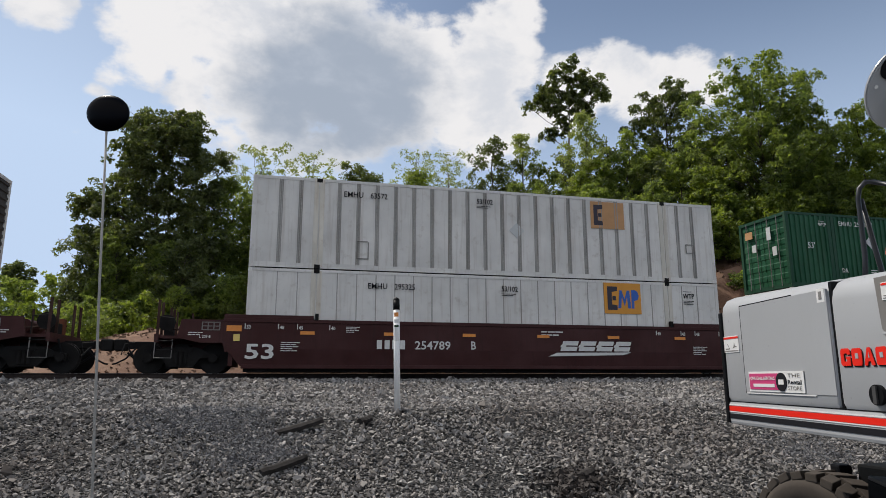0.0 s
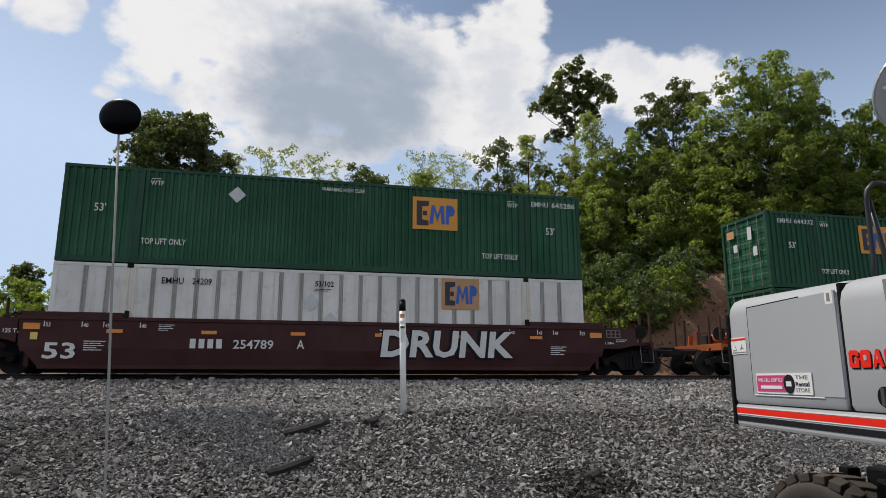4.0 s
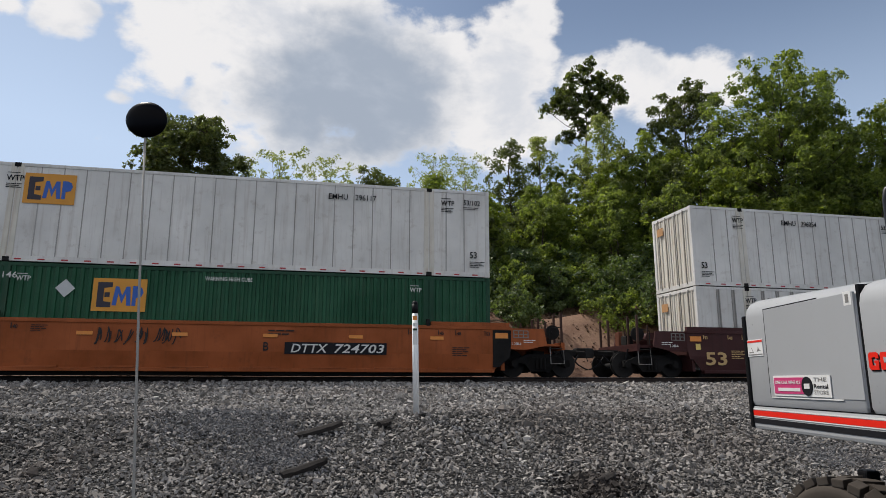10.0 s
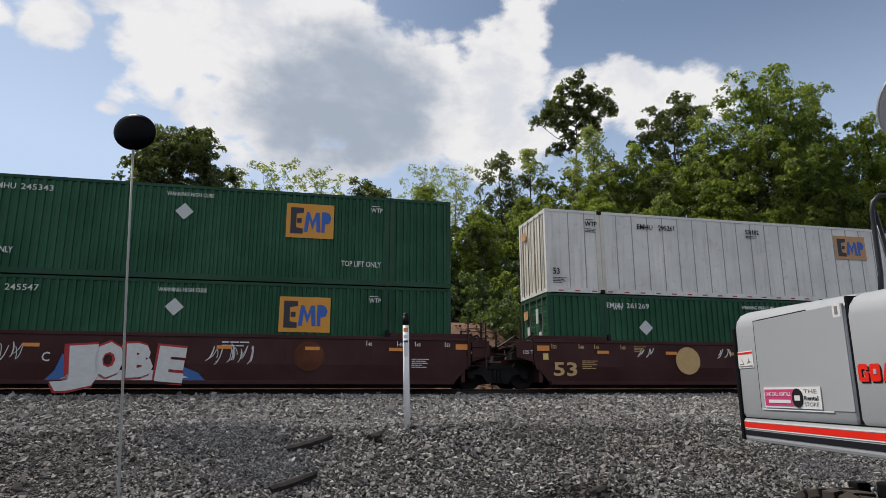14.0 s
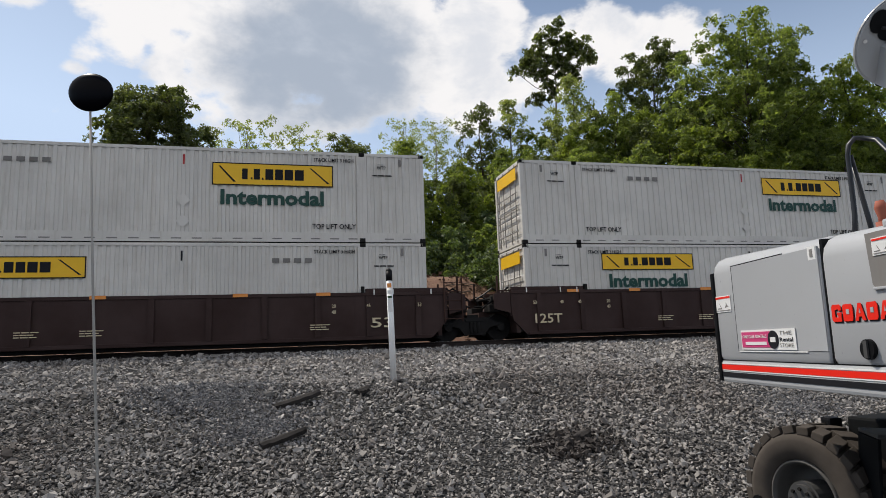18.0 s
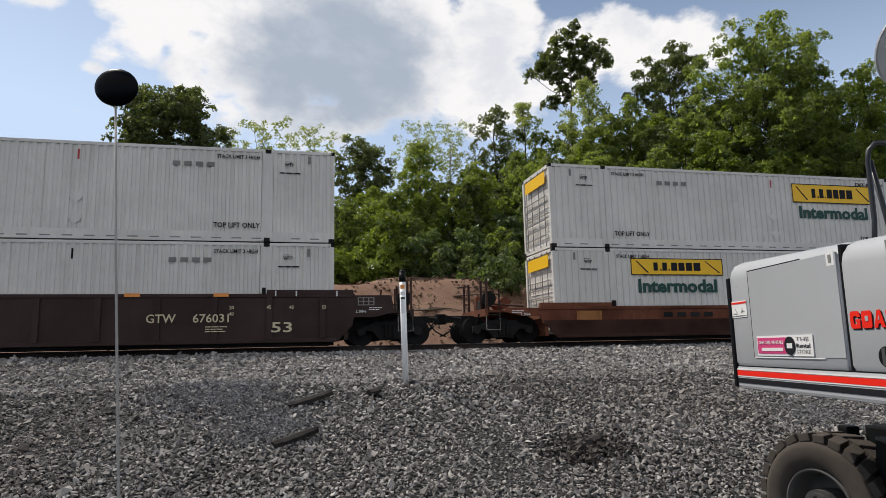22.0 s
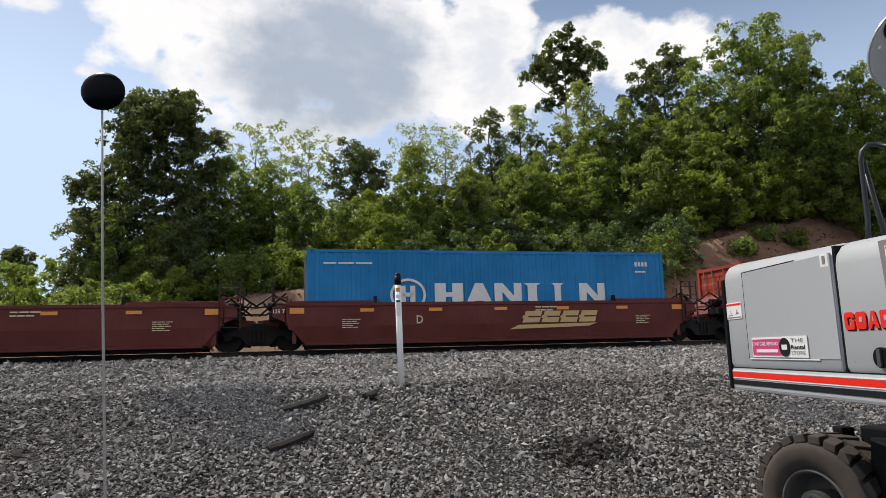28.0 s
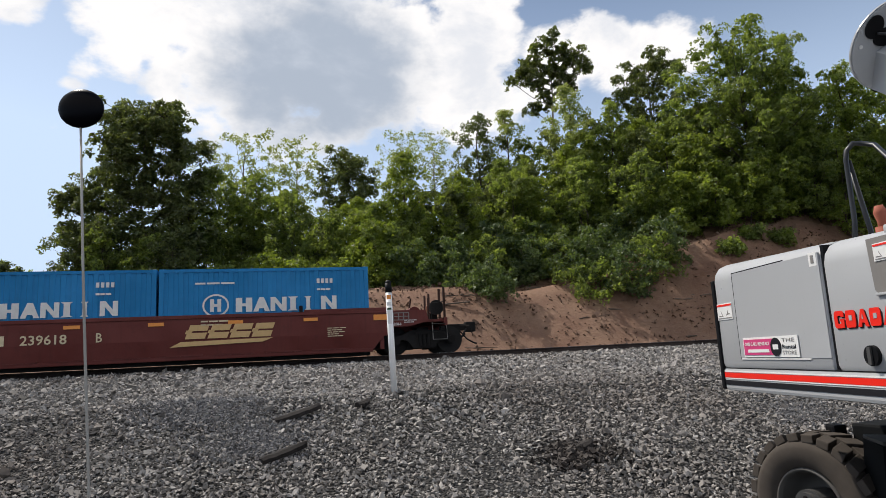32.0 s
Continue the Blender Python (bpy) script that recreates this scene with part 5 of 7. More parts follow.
def build_train():
    H = 2.896
    g3 = "well cars of the train"
    gc = "containers of the train"

    def put_unit(L, kind, ends, label, length=16.154):
        half = length / 2
        xe = 3.72 + half
        c = well_car(kind, half, ends, xe, label, g3)
        return couple(c, L + half)

    def load(L, kind, label, level=0, length=16.154, h=H, door="left"):
        b = container(kind, length, h, label, gc, door)
        return couple(b, L + length / 2, (FLOOR if length > 14 else 0.18) + level * (H + 0.022))

    brown = "dark oxide-brown double-stack well car with white lettering on the rails"
    # a set of three in oxide brown, and the tail of the one before it
    u = put_unit(-24.8, "bnsf", ("j", "c"), brown)
    mark_car(u, "bnsf", 8.077, None, 0, None, 0)
    load(-24.8, "posts", "dirty white sheet-and-post container in the well of a brown car")
    load(-24.8, "posts", "dirty white sheet-and-post container stacked on top of another", 1)

    u = put_unit(-1.09, "bnsf", ("c", "t"), brown)
    mark_car(u, "bnsf", 8.077, "254789", -4.18, "B", -1.2, (1.43, 0.54, 2.97, 0.5))
    b = load(-1.09, "sheet", "white sheet-sided container with an orange and blue sign")
    mark_white(b, ("295325", -4.48), H, (3.60, 1.75, 1.39, 1.06), 0, [("wtp", 6.65)])
    b = load(-1.09, "posts", "dirty white container with dark panel posts and a faded half sign", 1)
    mark_white(b, ("63572", -5.3), H, (3.24, 1.79, 1.28, 0.96), 2, [("dia", 0.5, 1.55), ("box", -4.85, 0.35, 0.35, 0.55), ("box", 6.9, 1.05, 0.3, 0.3)])

    u = put_unit(18.26, "bnsf", ("j", "t"), "dark oxide-brown double-stack well car scrawled with white outline graffiti")
    mark_car(u, "bnsf", 8.077, "254789", -4.2, None, 0, (1.47, 0.54, 2.92, 0.5))
    for i in range(4):
        loops(u, -2.86 + i * 0.76, 0.25, 0.9, 0.95, 21 + i, M["tag_white"], 0.014)
    b = load(18.26, "posts", "white container with dark panel posts and a blue-lettered orange sign")
    mark_white(b, ("298790", -5.0), H, (3.26, 1.80, 1.25, 0.87), 1, [("dia", 0.2, 2.0), ("dia", 0.85, 1.85), ("box", 2.45, 1.75, 0.35, 0.3)])
    b = load(18.26, "green", "green corrugated container with an orange sign, stacked on a white one", 1)
    mark_green(b, ("250357", -5.68), H, (-0.68, 1.07, 1.39, 0.95), [(-4.24, 1.86)], "da")

    u = put_unit(37.76, "bnsf", ("j", "c"), "dark oxide-brown double-stack well car with blocky silver graffiti")
    mark_car(u, "bnsf", 8.077, "254789", -4.26, "A", -1.26)
    lettering("DRUNK", 1.1, 1.18, SIDE - 0.003, 0.56, M["ink"], u, "graffiti_edge", width=4.3, bold=0.07, shear=0.1)
    lettering("DRUNK", 1.1, 1.18, SIDE - 0.009, 0.56, M["tag_white"], u, "graffiti", width=4.3, bold=0.035, shear=0.1)
    b = load(37.76, "posts", "white container with grey panel posts and an orange sign")
    mark_white(b, ("24209", -5.2), H, (3.19, 1.80, 1.25, 1.0), 1, [("dia", -0.9, 1.9), ("dia", -0.3, 1.35)])
    b = load(37.76, "green", "green corrugated container with an orange and blue sign", 1)
    mark_green(b, ("645286", 6.3), H, (2.22, 1.46, 1.50, 1.08), [(-3.24, 2.23)])

    # a set of three in faded orange
    orange = "faded orange-brown double-stack well car with a black number panel"
    tt = M["tag_black"]
    u = put_unit(61.41, "ttx", ("c", "t"), orange)
    mark_car(u, "ttx", 8.077, None, 0, "A", -1.55, None, m=tt)
    p = plate(-5.13, -1.92, 0.68, 1.05, SIDE - 0.004, M["ink"], u, "number_panel", "black number panel")
    lettering("DTTX", 0.36, -4.95, SIDE - 0.012, 0.74, M["chalk"], u, "owner_code", width=1.2, shear=0.2)
    lettering("724703", 0.36, -3.55, SIDE - 0.012, 0.74, M["chalk"], u, width=1.55, shear=0.2)
    b = load(61.41, "green", "green corrugated container with an orange sign beside a white diamond")
    mark_green(b, ("650579", -7.5), H, (-3.71, 1.56, 1.54, 0.96), [(-4.42, 2.23)], "", True)
    b = load(61.41, "green", "green corrugated container with a bright orange sign, stacked in a pair", 1)
    mark_green(b, ("644332", -7.6), H, (-3.96, 1.43, 1.64, 1.1), [(3.08, 2.2)])

    u = put_unit(80.88, "ttx", ("j", "t"), "faded orange-brown well car with dark hand-painted words and a leaf")
    mark_car(u, "ttx", 8.077, None, 0, "C", -3.15, None, m=tt)
    plate(-1.34, 1.26, 0.64, 1.2, SIDE - 0.004, M["ink"], u, "number_panel", "black panel with slanted white shapes")
    for i in range(3):
        part("logo_shape", slab([(-1.12 + i * 0.75, 0.75), (-0.6 + i * 0.75, 0.75), (-0.42 + i * 0.75, 1.1), (-0.94 + i * 0.75, 1.1)], SIDE - 0.014, SIDE - 0.008), M["chalk"], u)
    for t, x, z, wd in (("What", 1.63, 0.9, 1.4), ("Happened", 1.48, 0.36, 1.74), ("To", 3.92, 0.98, 0.6), ("FREEDOM?", 3.92, 0.4, 2.09)):
        lettering(t, 0.5, x, SIDE - 0.006, z, tt, u, "graffiti", width=wd, shear=0.05)
    lf = [(0, 0), (0.18, 0.12), (0.42, 0.1), (0.26, 0.24), (0.5, 0.42), (0.22, 0.42), (0.14, 0.78), (0, 0.95), (-0.14, 0.78), (-0.22, 0.42), (-0.5, 0.42), (-0.26, 0.24), (-0.42, 0.1), (-0.18, 0.12)]
    part("leaf_painting", slab([(3.5 + 0.7 * a, 0.6 + 0.88 * b) for a, b in lf], SIDE - 0.01, SIDE - 0.004), M["leaf_print"], u, "dark green sprayed leaf")
    b = load(80.88, "green", "green corrugated container with an orange sign low on its side")
    mark_green(b, ("650714", -7.4), H, (-3.64, 1.54, 1.59, 0.97), [(-4.34, 2.2)], "", True)
    b = load(80.88, "green", "green corrugated container with an orange sign and two placards", 1)
    mark_green(b, ("260179", 4.4), H, (-0.67, 1.04, 1.5, 0.97), [(4.26, 1.82)], "da")

    u = put_unit(100.51, "ttx", ("j", "c"), "faded orange-brown well car with black scrawls")
    mark_car(u, "ttx", 8.077, None, 0, "B", 1.06, None, m=tt)
    plate(1.69, 4.72, 0.65, 1.0, SIDE - 0.004, M["ink"], u, "number_panel", "black number panel")
    lettering("DTTX", 0.36, 1.85, SIDE - 0.012, 0.7, M["chalk"], u, "owner_code", width=1.1, shear=0.2)
    lettering("724703", 0.36, 3.1, SIDE - 0.012, 0.7, M["chalk"], u, width=1.55, shear=0.2)
    for i in range(3):
        squiggle(u, -3.5 + i * 0.75, 0.87, 0.75, 0.5, 31 + i, tt, 0.02)
    b = load(100.51, "green", "green corrugated container under a white one")
    mark_green(b, ("646146", -7.3), H, (-3.72, 1.56, 1.44, 0.95), [(-4.44, 2.19)], "", False)
    b = load(100.51, "sheet", "white smooth-sided container with red strips along its foot", 1)
    mark_white(b, ("296117", 2.8), H, (-5.83, 1.70, 1.36, 0.9), 0, [("wtp", -6.3), ("wtp", 6.45), ("53", 7.4)])

    # another set of three in brown, heavily scrawled
    u = put_unit(124.14, "bnsf", ("c", "t"), "dark brown well car covered in thin white outline scrawls")
    mark_car(u, "bnsf", 8.077, "253791", -4.46, None, 0, None, m=M["gold"])
    part("round_emblem", rod(bmesh.new(), (3.84, SIDE - 0.004, 1.0), (3.84, SIDE + 0.002, 1.0), 0.45, seg=28), M["rust"], u, "faded round emblem")
    for i in range(7):
        squiggle(u, -2.9 + i * 0.85, 0.35 + 0.4 * (i % 2), 0.8, 0.4, 41 + i, M["tag_white"], 0.009)
    b = load(124.14, "posts", "white container with grey panel posts and a dark-edged sign")
    mark_white(b, ("639527", -5.28), H, (3.30, 1.72, 1.3, 1.09), 1, [("wtp", -6.15), ("wtp", 6.3)])
    b = load(124.14, "sheet", "white smooth-sided container with a half-worn sign", 1)
    mark_white(b, ("296054", -4.37), H, (3.75, 1.70, 0.78, 0.88), 2, [("wtp", -6.4), ("wtp", 6.35), ("53", -7.8)])

    u = put_unit(143.47, "bnsf", ("j", "t"), "dark brown well car with large white and blue bubble graffiti")
    mark_car(u, "bnsf", 8.077, None, 0, "C", -3.47)
    for ch, x, z, sz, wd, tilt in (("J", -2.75, 0.3, 1.15, 0.75, -4), ("O", -2.15, 0.42, 1.15, 0.75, 3), ("B", -1.3, 0.38, 1.15, 0.7, -3), ("E", -0.55, 0.3, 1.2, 0.75, 5)):
        lettering(ch, sz, x, SIDE - 0.008, z, M["tag_red"], u, "graffiti_edge", width=wd, bold=0.12, turn=(90, tilt, 0))
        lettering(ch, sz, x, SIDE - 0.014, z, M["tag_white"], u, "graffiti", width=wd, bold=0.07, turn=(90, tilt, 0))
    part("graffiti", slab([(-3.0, 0.22), (-0.2, 0.22), (0.35, 0.32), (-0.3, 0.52), (-2.6, 0.5)], SIDE - 0.012, SIDE - 0.005), M["tag_white"], u, "white graffiti fill")
    part("graffiti", slab([(-3.36, 0.2), (-2.5, 0.2), (-2.6, 0.75), (-2.95, 0.95), (-3.1, 0.5)], SIDE - 0.007, SIDE - 0.002), M["tag_blue"], u, "blue graffiti fill")
    part("graffiti", slab([(-0.36, 0.2), (0.84, 0.2), (0.6, 0.45), (0.1, 0.65)], SIDE - 0.007, SIDE - 0.002), M["tag_blue"], u, "blue graffiti fill")
    for i, x in enumerate((-4.9, 0.7, 1.3)):
        squiggle(u, x, 0.7, 0.9, 0.6, 71 + i, M["tag_white"], 0.014)
    part("round_emblem", rod(bmesh.new(), (3.68, SIDE - 0.004, 0.95), (3.68, SIDE + 0.002, 0.95), 0.44, seg=28), M["rust"], u, "faded round emblem")
    b = load(143.47, "green", "green corrugated container in the well under its twin")
    mark_green(b, ("245547", -5.42), H, (2.75, 1.42, 1.52, 1.07), [(-0.22, 2.09)], "", False)
    b = load(143.47, "green", "green corrugated container with an orange sign near its end", 1)
    mark_green(b, ("245343", -5.38), H, (2.82, 1.42, 1.46, 1.1), [(-0.17, 2.06)], "tlo", False)

    u = put_unit(162.93, "bnsf", ("j", "c"), "dark brown well car with two round emblems and white tags")
    mark_car(u, "bnsf", 8.077, "253791", 1.6, "B", 0.73, None, m=M["gold"])
    part("round_emblem", rod(bmesh.new(), (-3.14, SIDE - 0.004, 0.93), (-3.14, SIDE + 0.002, 0.93), 0.46, seg=28), M["gold"], u, "faded round emblem")
    for i, x in enumerate((-5.08, -2.05)):
        squiggle(u, x, 1.0, 0.6, 0.4, 81 + i, M["tag_white"], 0.022)
    b = load(162.93, "green", "green corrugated container with a bright sign under a white one")
    mark_green(b, ("261269", -5.96), H, (-0.89, 1.1, 1.5, 0.92), [(-4.53, 1.79)], "", False)
    b = load(162.93, "sheet", "white smooth-sided container with a faded orange sign", 1)
    mark_white(b, ("295261", -4.63), H, (3.64, 1.64, 1.4, 0.91), 1, [("wtp", -6.6), ("wtp", 6.45), ("53", -7.85)])

    # dark brown ribbed cars with the white intermodal boxes
    ribbed = "dark brown rib-sided well car with cream lettering"
    hunt = "clean white corrugated container with a yellow sign and a green word"
    specs = [(186.51, ("c", "t"), (1.55, 1.74, 3.6, 0.7, True), (-5.35, 1.86, 3.58, 0.62, False), ("676031", -5.05), ("53", 6.21)),
             (206.02, ("j", "t"), (1.60, 1.88, 3.6, 0.66, True), (-5.25, 1.99, 3.59, 0.58, True), (None, 0), ("125T", -8.0)),
             (225.54, ("j", "c"), (-5.26, 1.75, 3.55, 0.68, True), (-5.33, 1.83, 3.57, 0.61, True), ("676031", 4.05), ("125T", -8.0))]
    for L, ends, up, lo, num, et in specs:
        u = put_unit(L, "gtw", ends, ribbed)
        y = SIDE - 0.06
        w = M["cream"]
        lettering(et[0], 0.42, et[1], y, 0.5, w, u, width=0.72 if et[0] == "53" else 1.05, bold=0.012)
        if et[0] != "53":
            lettering("53", 0.42, 6.22, y, 0.44, w, u, width=0.62, bold=0.012)
        for e in (-1, 1):
            for t, x in (("53", -7.95), ("48", -7.0), ("45", -6.35), ("20", -5.3), ("40", -5.3)):
                lettering(t, 0.15, x if e < 0 else -x - 0.25, y, 1.12 if t != "40" else 0.94, w, u)
            for x in (-8.15, -6.95, -6.35):
                plate(e * x - 0.02, e * x + 0.02, SILL - 0.06, SILL + 0.1, SIDE - 0.03, M["chalk"], u, "tick")
        if num[0]:
            lettering("GTW", 0.34, num[1] - 1.25, y, 0.75, w, u, "owner_code", width=0.8)
            lettering(num[0], 0.34, num[1], y, 0.75, w, u, width=1.0)
        for x in (-3.4, -1.8, 4.4):
            bars(x, y, 0.45, 0.6, 0.2, 3, w, u)
        for x in (-6.7, -4.4, -1.6, 2.2, 4.6):
            shared("reflector", lambda: boxes((0, 0.42, -0.003, 0.004, 0, 0.1)), M["reflect"], u, "reflector", "orange reflective strip", pose(x, SIDE - 0.014, SILL - 0.07))
        b = load(L, "hunt", hunt)
        mark_hunt(b, H, lo[:4], lo[4], False)
        b = load(L, "hunt", "clean white corrugated container with a yellow sign, stacked on another", 1)
        mark_hunt(b, H, up[:4], up[4], True)
    # a lone rusty car
    u = put_unit(248.92, "rust", ("c", "c"), "rusty brown well car, its lettering painted over with ochre patches")
    for i, (x, w) in enumerate(((-7.4, 0.9), (-1.6, 0.9), (2.0, 0.5), (2.9, 1.1), (-0.4, 0.5))):
        plate(x, x + w, 0.7, 0.7 + (0.3 if i != 3 else 0.15), SIDE - 0.004, M["ochre"], u, "paint_patch", "ochre paint patch")
    bars(-4.2, SIDE - 0.004, 0.76, 2.0, 0.18, 1, M["iron"], u, "owner_code", (1.0,))
    b = load(248.92, "hunt", hunt)
    mark_hunt(b, H, (-5.22, 1.97, 3.61, 0.59), True, False)
    b = load(248.92, "hunt", "clean white corrugated container with a yellow sign, stacked on another", 1)
    mark_hunt(b, H, (1.64, 1.83, 3.62, 0.72), True, True)

    # the five-unit set at the end of the train
    ln = 12.19
    red = "oxide-red well car with a gold slanted mark"
    u = put_unit(272.38, "bnsf_new", ("c", "t"), red, ln)
    mark_car(u, "bnsf_new", ln / 2, "239618", -5.0, "A", -1.68, (0.25, 0.5, 2.85, 0.6), m=M["cream"])
    b = load(272.38, "blue", "plain bright blue corrugated container", 0, ln, 2.591)
    bars(5.0, NEAR - 0.004, 1.9, 0.75, 0.18, 1, M["chalk"], b, "owner_code", (1.0,))
    bars(5.25, NEAR - 0.004, 1.65, 0.35, 0.12, 1, M["chalk"], b)
    u = put_unit(287.6, "bnsf_new", ("j", "t"), "empty oxide-red well car with white notes", ln)
    mark_car(u, "bnsf_new", ln / 2, None, 0, "E", 0.3, None, m=M["cream"])
    u = put_unit(302.78, "bnsf_new", ("j", "t"), red, ln)
    mark_car(u, "bnsf_new", ln / 2, None, 0, "D", -2.77, (0.3, 0.5, 3.06, 0.58), m=M["cream"])
    b = load(302.78, "blue", "blue corrugated container with big white block shapes", 0, ln, H)
    ocean(b, H, -2.97, 1.1, 1.85, 6.55, 0.73, -5.6)
    u = put_unit(318.13, "bnsf_new", ("j", "t"), "oxide-red well car with large white letters sprayed along it", ln)
    mark_car(u, "bnsf_new", ln / 2, None, 0, "C", -2.71, None, m=M["cream"])
    for ch, x, z, sz, wd, tilt in (("2", -2.02, 0.2, 1.55, 1.15, 0), ("T", -0.92, 0.22, 1.45, 0.95, -14), ("R", 0.06, 0.16, 1.05, 0.85, -6), ("A", 0.86, 0.2, 1.4, 0.8, -3), ("I", 1.76, 0.17, 1.5, 0.22, 2), ("N", 2.05, 0.2, 1.5, 0.8, 0), ("Z", 2.72, 0.2, 1.5, 0.95, 6), ("S", 3.5, 0.25, 1.1, 0.5, 0),
                                   ("S", 4.06, 0.58, 1.2, 0.55, 12), ("L", 4.55, 0.58, 1.35, 0.5, 6), ("E", 5.0, 0.6, 1.1, 0.62, -4), ("O", 4.06, 0.18, 0.42, 0.3, 0), ("H", 4.42, 0.18, 0.42, 0.3, 0), ("I", 4.8, 0.18, 0.42, 0.1, 0), ("O", 4.95, 0.18, 0.42, 0.32, 0)):
        lettering(ch, sz, x, SIDE - 0.006, z, M["ink"], u, "graffiti_edge", width=wd, bold=0.03, turn=(90, tilt, 0))
        lettering(ch, sz, x, SIDE - 0.012, z, M["tag_white"], u, "graffiti", width=wd, bold=-0.004, turn=(90, tilt, 0))
    b = load(318.13, "red", "plain red-oxide corrugated container in the well", 0, ln, 2.591)
    for i in range(4):
        lettering("TRIT"[i], 0.30, -5.25, NEAR - 0.004, 2.22 - 0.265 * i, M["chalk"], b, bold=0.02)
    part("warning_sign", slab([(5.05, 1.55), (5.3, 1.55), (5.175, 1.8)], NEAR - 0.006, NEAR), M["yellow"], b, "yellow warning triangle")
    bars(5.45, NEAR - 0.004, 1.2, 0.08, 1.0, 8, M["chalk"], b, "owner_code")
    u = put_unit(333.48, "bnsf_new", ("j", "c"), red + ", last of the train", ln)
    mark_car(u, "bnsf_new", ln / 2, "239618", -4.57, "B", -1.54, (0.38, 0.5, 2.83, 0.62), m=M["cream"])
    for i in range(2):
        b = load(333.48 + i * 6.13, "blue", "short blue corrugated container with white block shapes", 0, 6.058, 2.591)
        ocean(b, 2.591, -1.47, 1.29, 1.2, 3.35, 0.42, -2.05)


POSTS = [(0, 0), (0.38, 0), (0.38, 0.4), (0.6, 0.4), (0.6, 0), (0.98, 0), (0.98, 1), (0.6, 1), (0.6, 0.6), (0.38, 0.6), (0.38, 1), (0, 1)]
PEAK = [(0, 0), (0.3, 0), (0.36, 0.22), (0.64, 0.22), (0.7, 0), (1.0, 0), (0.64, 1), (0.36, 1)]
SLANT = [(0, 0), (0.28, 0), (0.28, 0.6), (0.7, 0), (0.98, 0), (0.98, 1), (0.7, 1), (0.7, 0.42), (0.3, 1), (0, 1)]
STEM = [(0, 0), (0.8, 0), (0.62, 0.12), (0.62, 0.88), (0.8, 1), (0, 1), (0.2, 0.88), (0.2, 0.12)]
BLOCKS = (POSTS, PEAK, SLANT, STEM, STEM, SLANT)


def ocean(b, H, x, z, ring, w, h, wx):
    """The shipping line's sign: a ring and six white blocks, and a web address as a bar."""
    y = NEAR - 0.004
    r = ring / 2 * 0.62
    bm = bmesh.new()
    for k in range(28):
        a0, a1 = 2 * pi * k / 28, 2 * pi * (k + 1) / 28
        q = [(cos(a0) * r, sin(a0) * r * 0.9), (cos(a1) * r, sin(a1) * r * 0.9), (cos(a1) * r * 0.86, sin(a1) * r * 0.76), (cos(a0) * r * 0.86, sin(a0) * r * 0.76)]
        vs = [bm.verts.new((x + a, y, z + h / 2 + c)) for a, c in q]
        bm.faces.new(vs)
    for dx in (-0.42, 0.12):
        box(bm, x + dx * r, x + (dx + 0.28) * r, y - 0.003, y + 0.003, z + h / 2 - 0.5 * r, z + h / 2 + 0.5 * r)
    box(bm, x - 0.3 * r, x + 0.3 * r, y - 0.003, y + 0.003, z + h / 2 - 0.1 * r, z + h / 2 + 0.12 * r)
    part("ring_emblem", bm, M["chalk"], b, "white ring emblem")
    x0 = x + r * 1.5
    for i, bw in enumerate((0.16, 0.16, 0.16, 0.13, 0.09, 0.16)):
        a = x0 + (w - r) * i / 6.0
        k = (w - r) * bw
        q = BLOCKS[i]
        part("block_shape", slab([(a + k * u, z + h * v) for u, v in q], y, y + 0.005), M["chalk"], b)
    bars(wx, y, H - 0.5, 1.5 if w > 5 else 1.1, 0.13, 1, M["chalk"], b, "web_address", (1.0,))
    bars(-wx - 0.6, y, H - 0.5, 0.5, 0.16, 1, M["chalk"], b, "owner_code", (1.0,))
    bars(-wx - 0.6, y, H - 0.75, 0.4, 0.14, 1, M["chalk"], b)


build_train()


# ---- trees ----
def spray_mesh(name, at, axis, size, per, leaf, seed):
    """Sprays of small pointed leaves: each a thin, drooping disc of leaves round its twig's end."""
    rng = np.random.default_rng(seed)
    n = len(at) * per
    c, a, s = (np.repeat(np.asarray(q, float), per, 0) for q in (at, axis, size))
    s = s[:, None]
    h = np.cross(a, np.array([0.31, 0.92, 0.17]))
    h /= np.linalg.norm(h, axis=1, keepdims=True)
    g = np.cross(a, h)
    w, k = rng.uniform(0, 2 * pi, (n, 1)), np.sqrt(rng.uniform(0, 1, (n, 1)))
    p = c + s * k * (np.cos(w) * h + np.sin(w) * g) + a * s * (rng.normal(0, 0.17, (n, 1)) - 0.3 * k * k)
    nrm = a * 0.75 + rng.normal(0, 0.55, (n, 3))
    nrm /= np.linalg.norm(nrm, axis=1, keepdims=True)
    t = np.cross(nrm, rng.normal(size=(n, 3)))
    t /= np.linalg.norm(t, axis=1, keepdims=True)
    b = np.cross(nrm, t)
    z = (leaf * rng.lognormal(0, 0.25, n))[:, None]
    q = np.stack([p - t * z, p + t * z * 0.5 - b * z * 0.62, p + t * z * 0.75 + b * z * 0.55], 1).reshape(-1, 3)
    me = bpy.data.meshes.new(name)
    me.vertices.add(n * 3)
    me.vertices.foreach_set("co", q.ravel())
    me.loops.add(n * 3)
    me.loops.foreach_set("vertex_index", np.arange(n * 3))
    me.polygons.add(n)
    me.polygons.foreach_set("loop_start", np.arange(0, n * 3, 3))
    me.update()
    return me


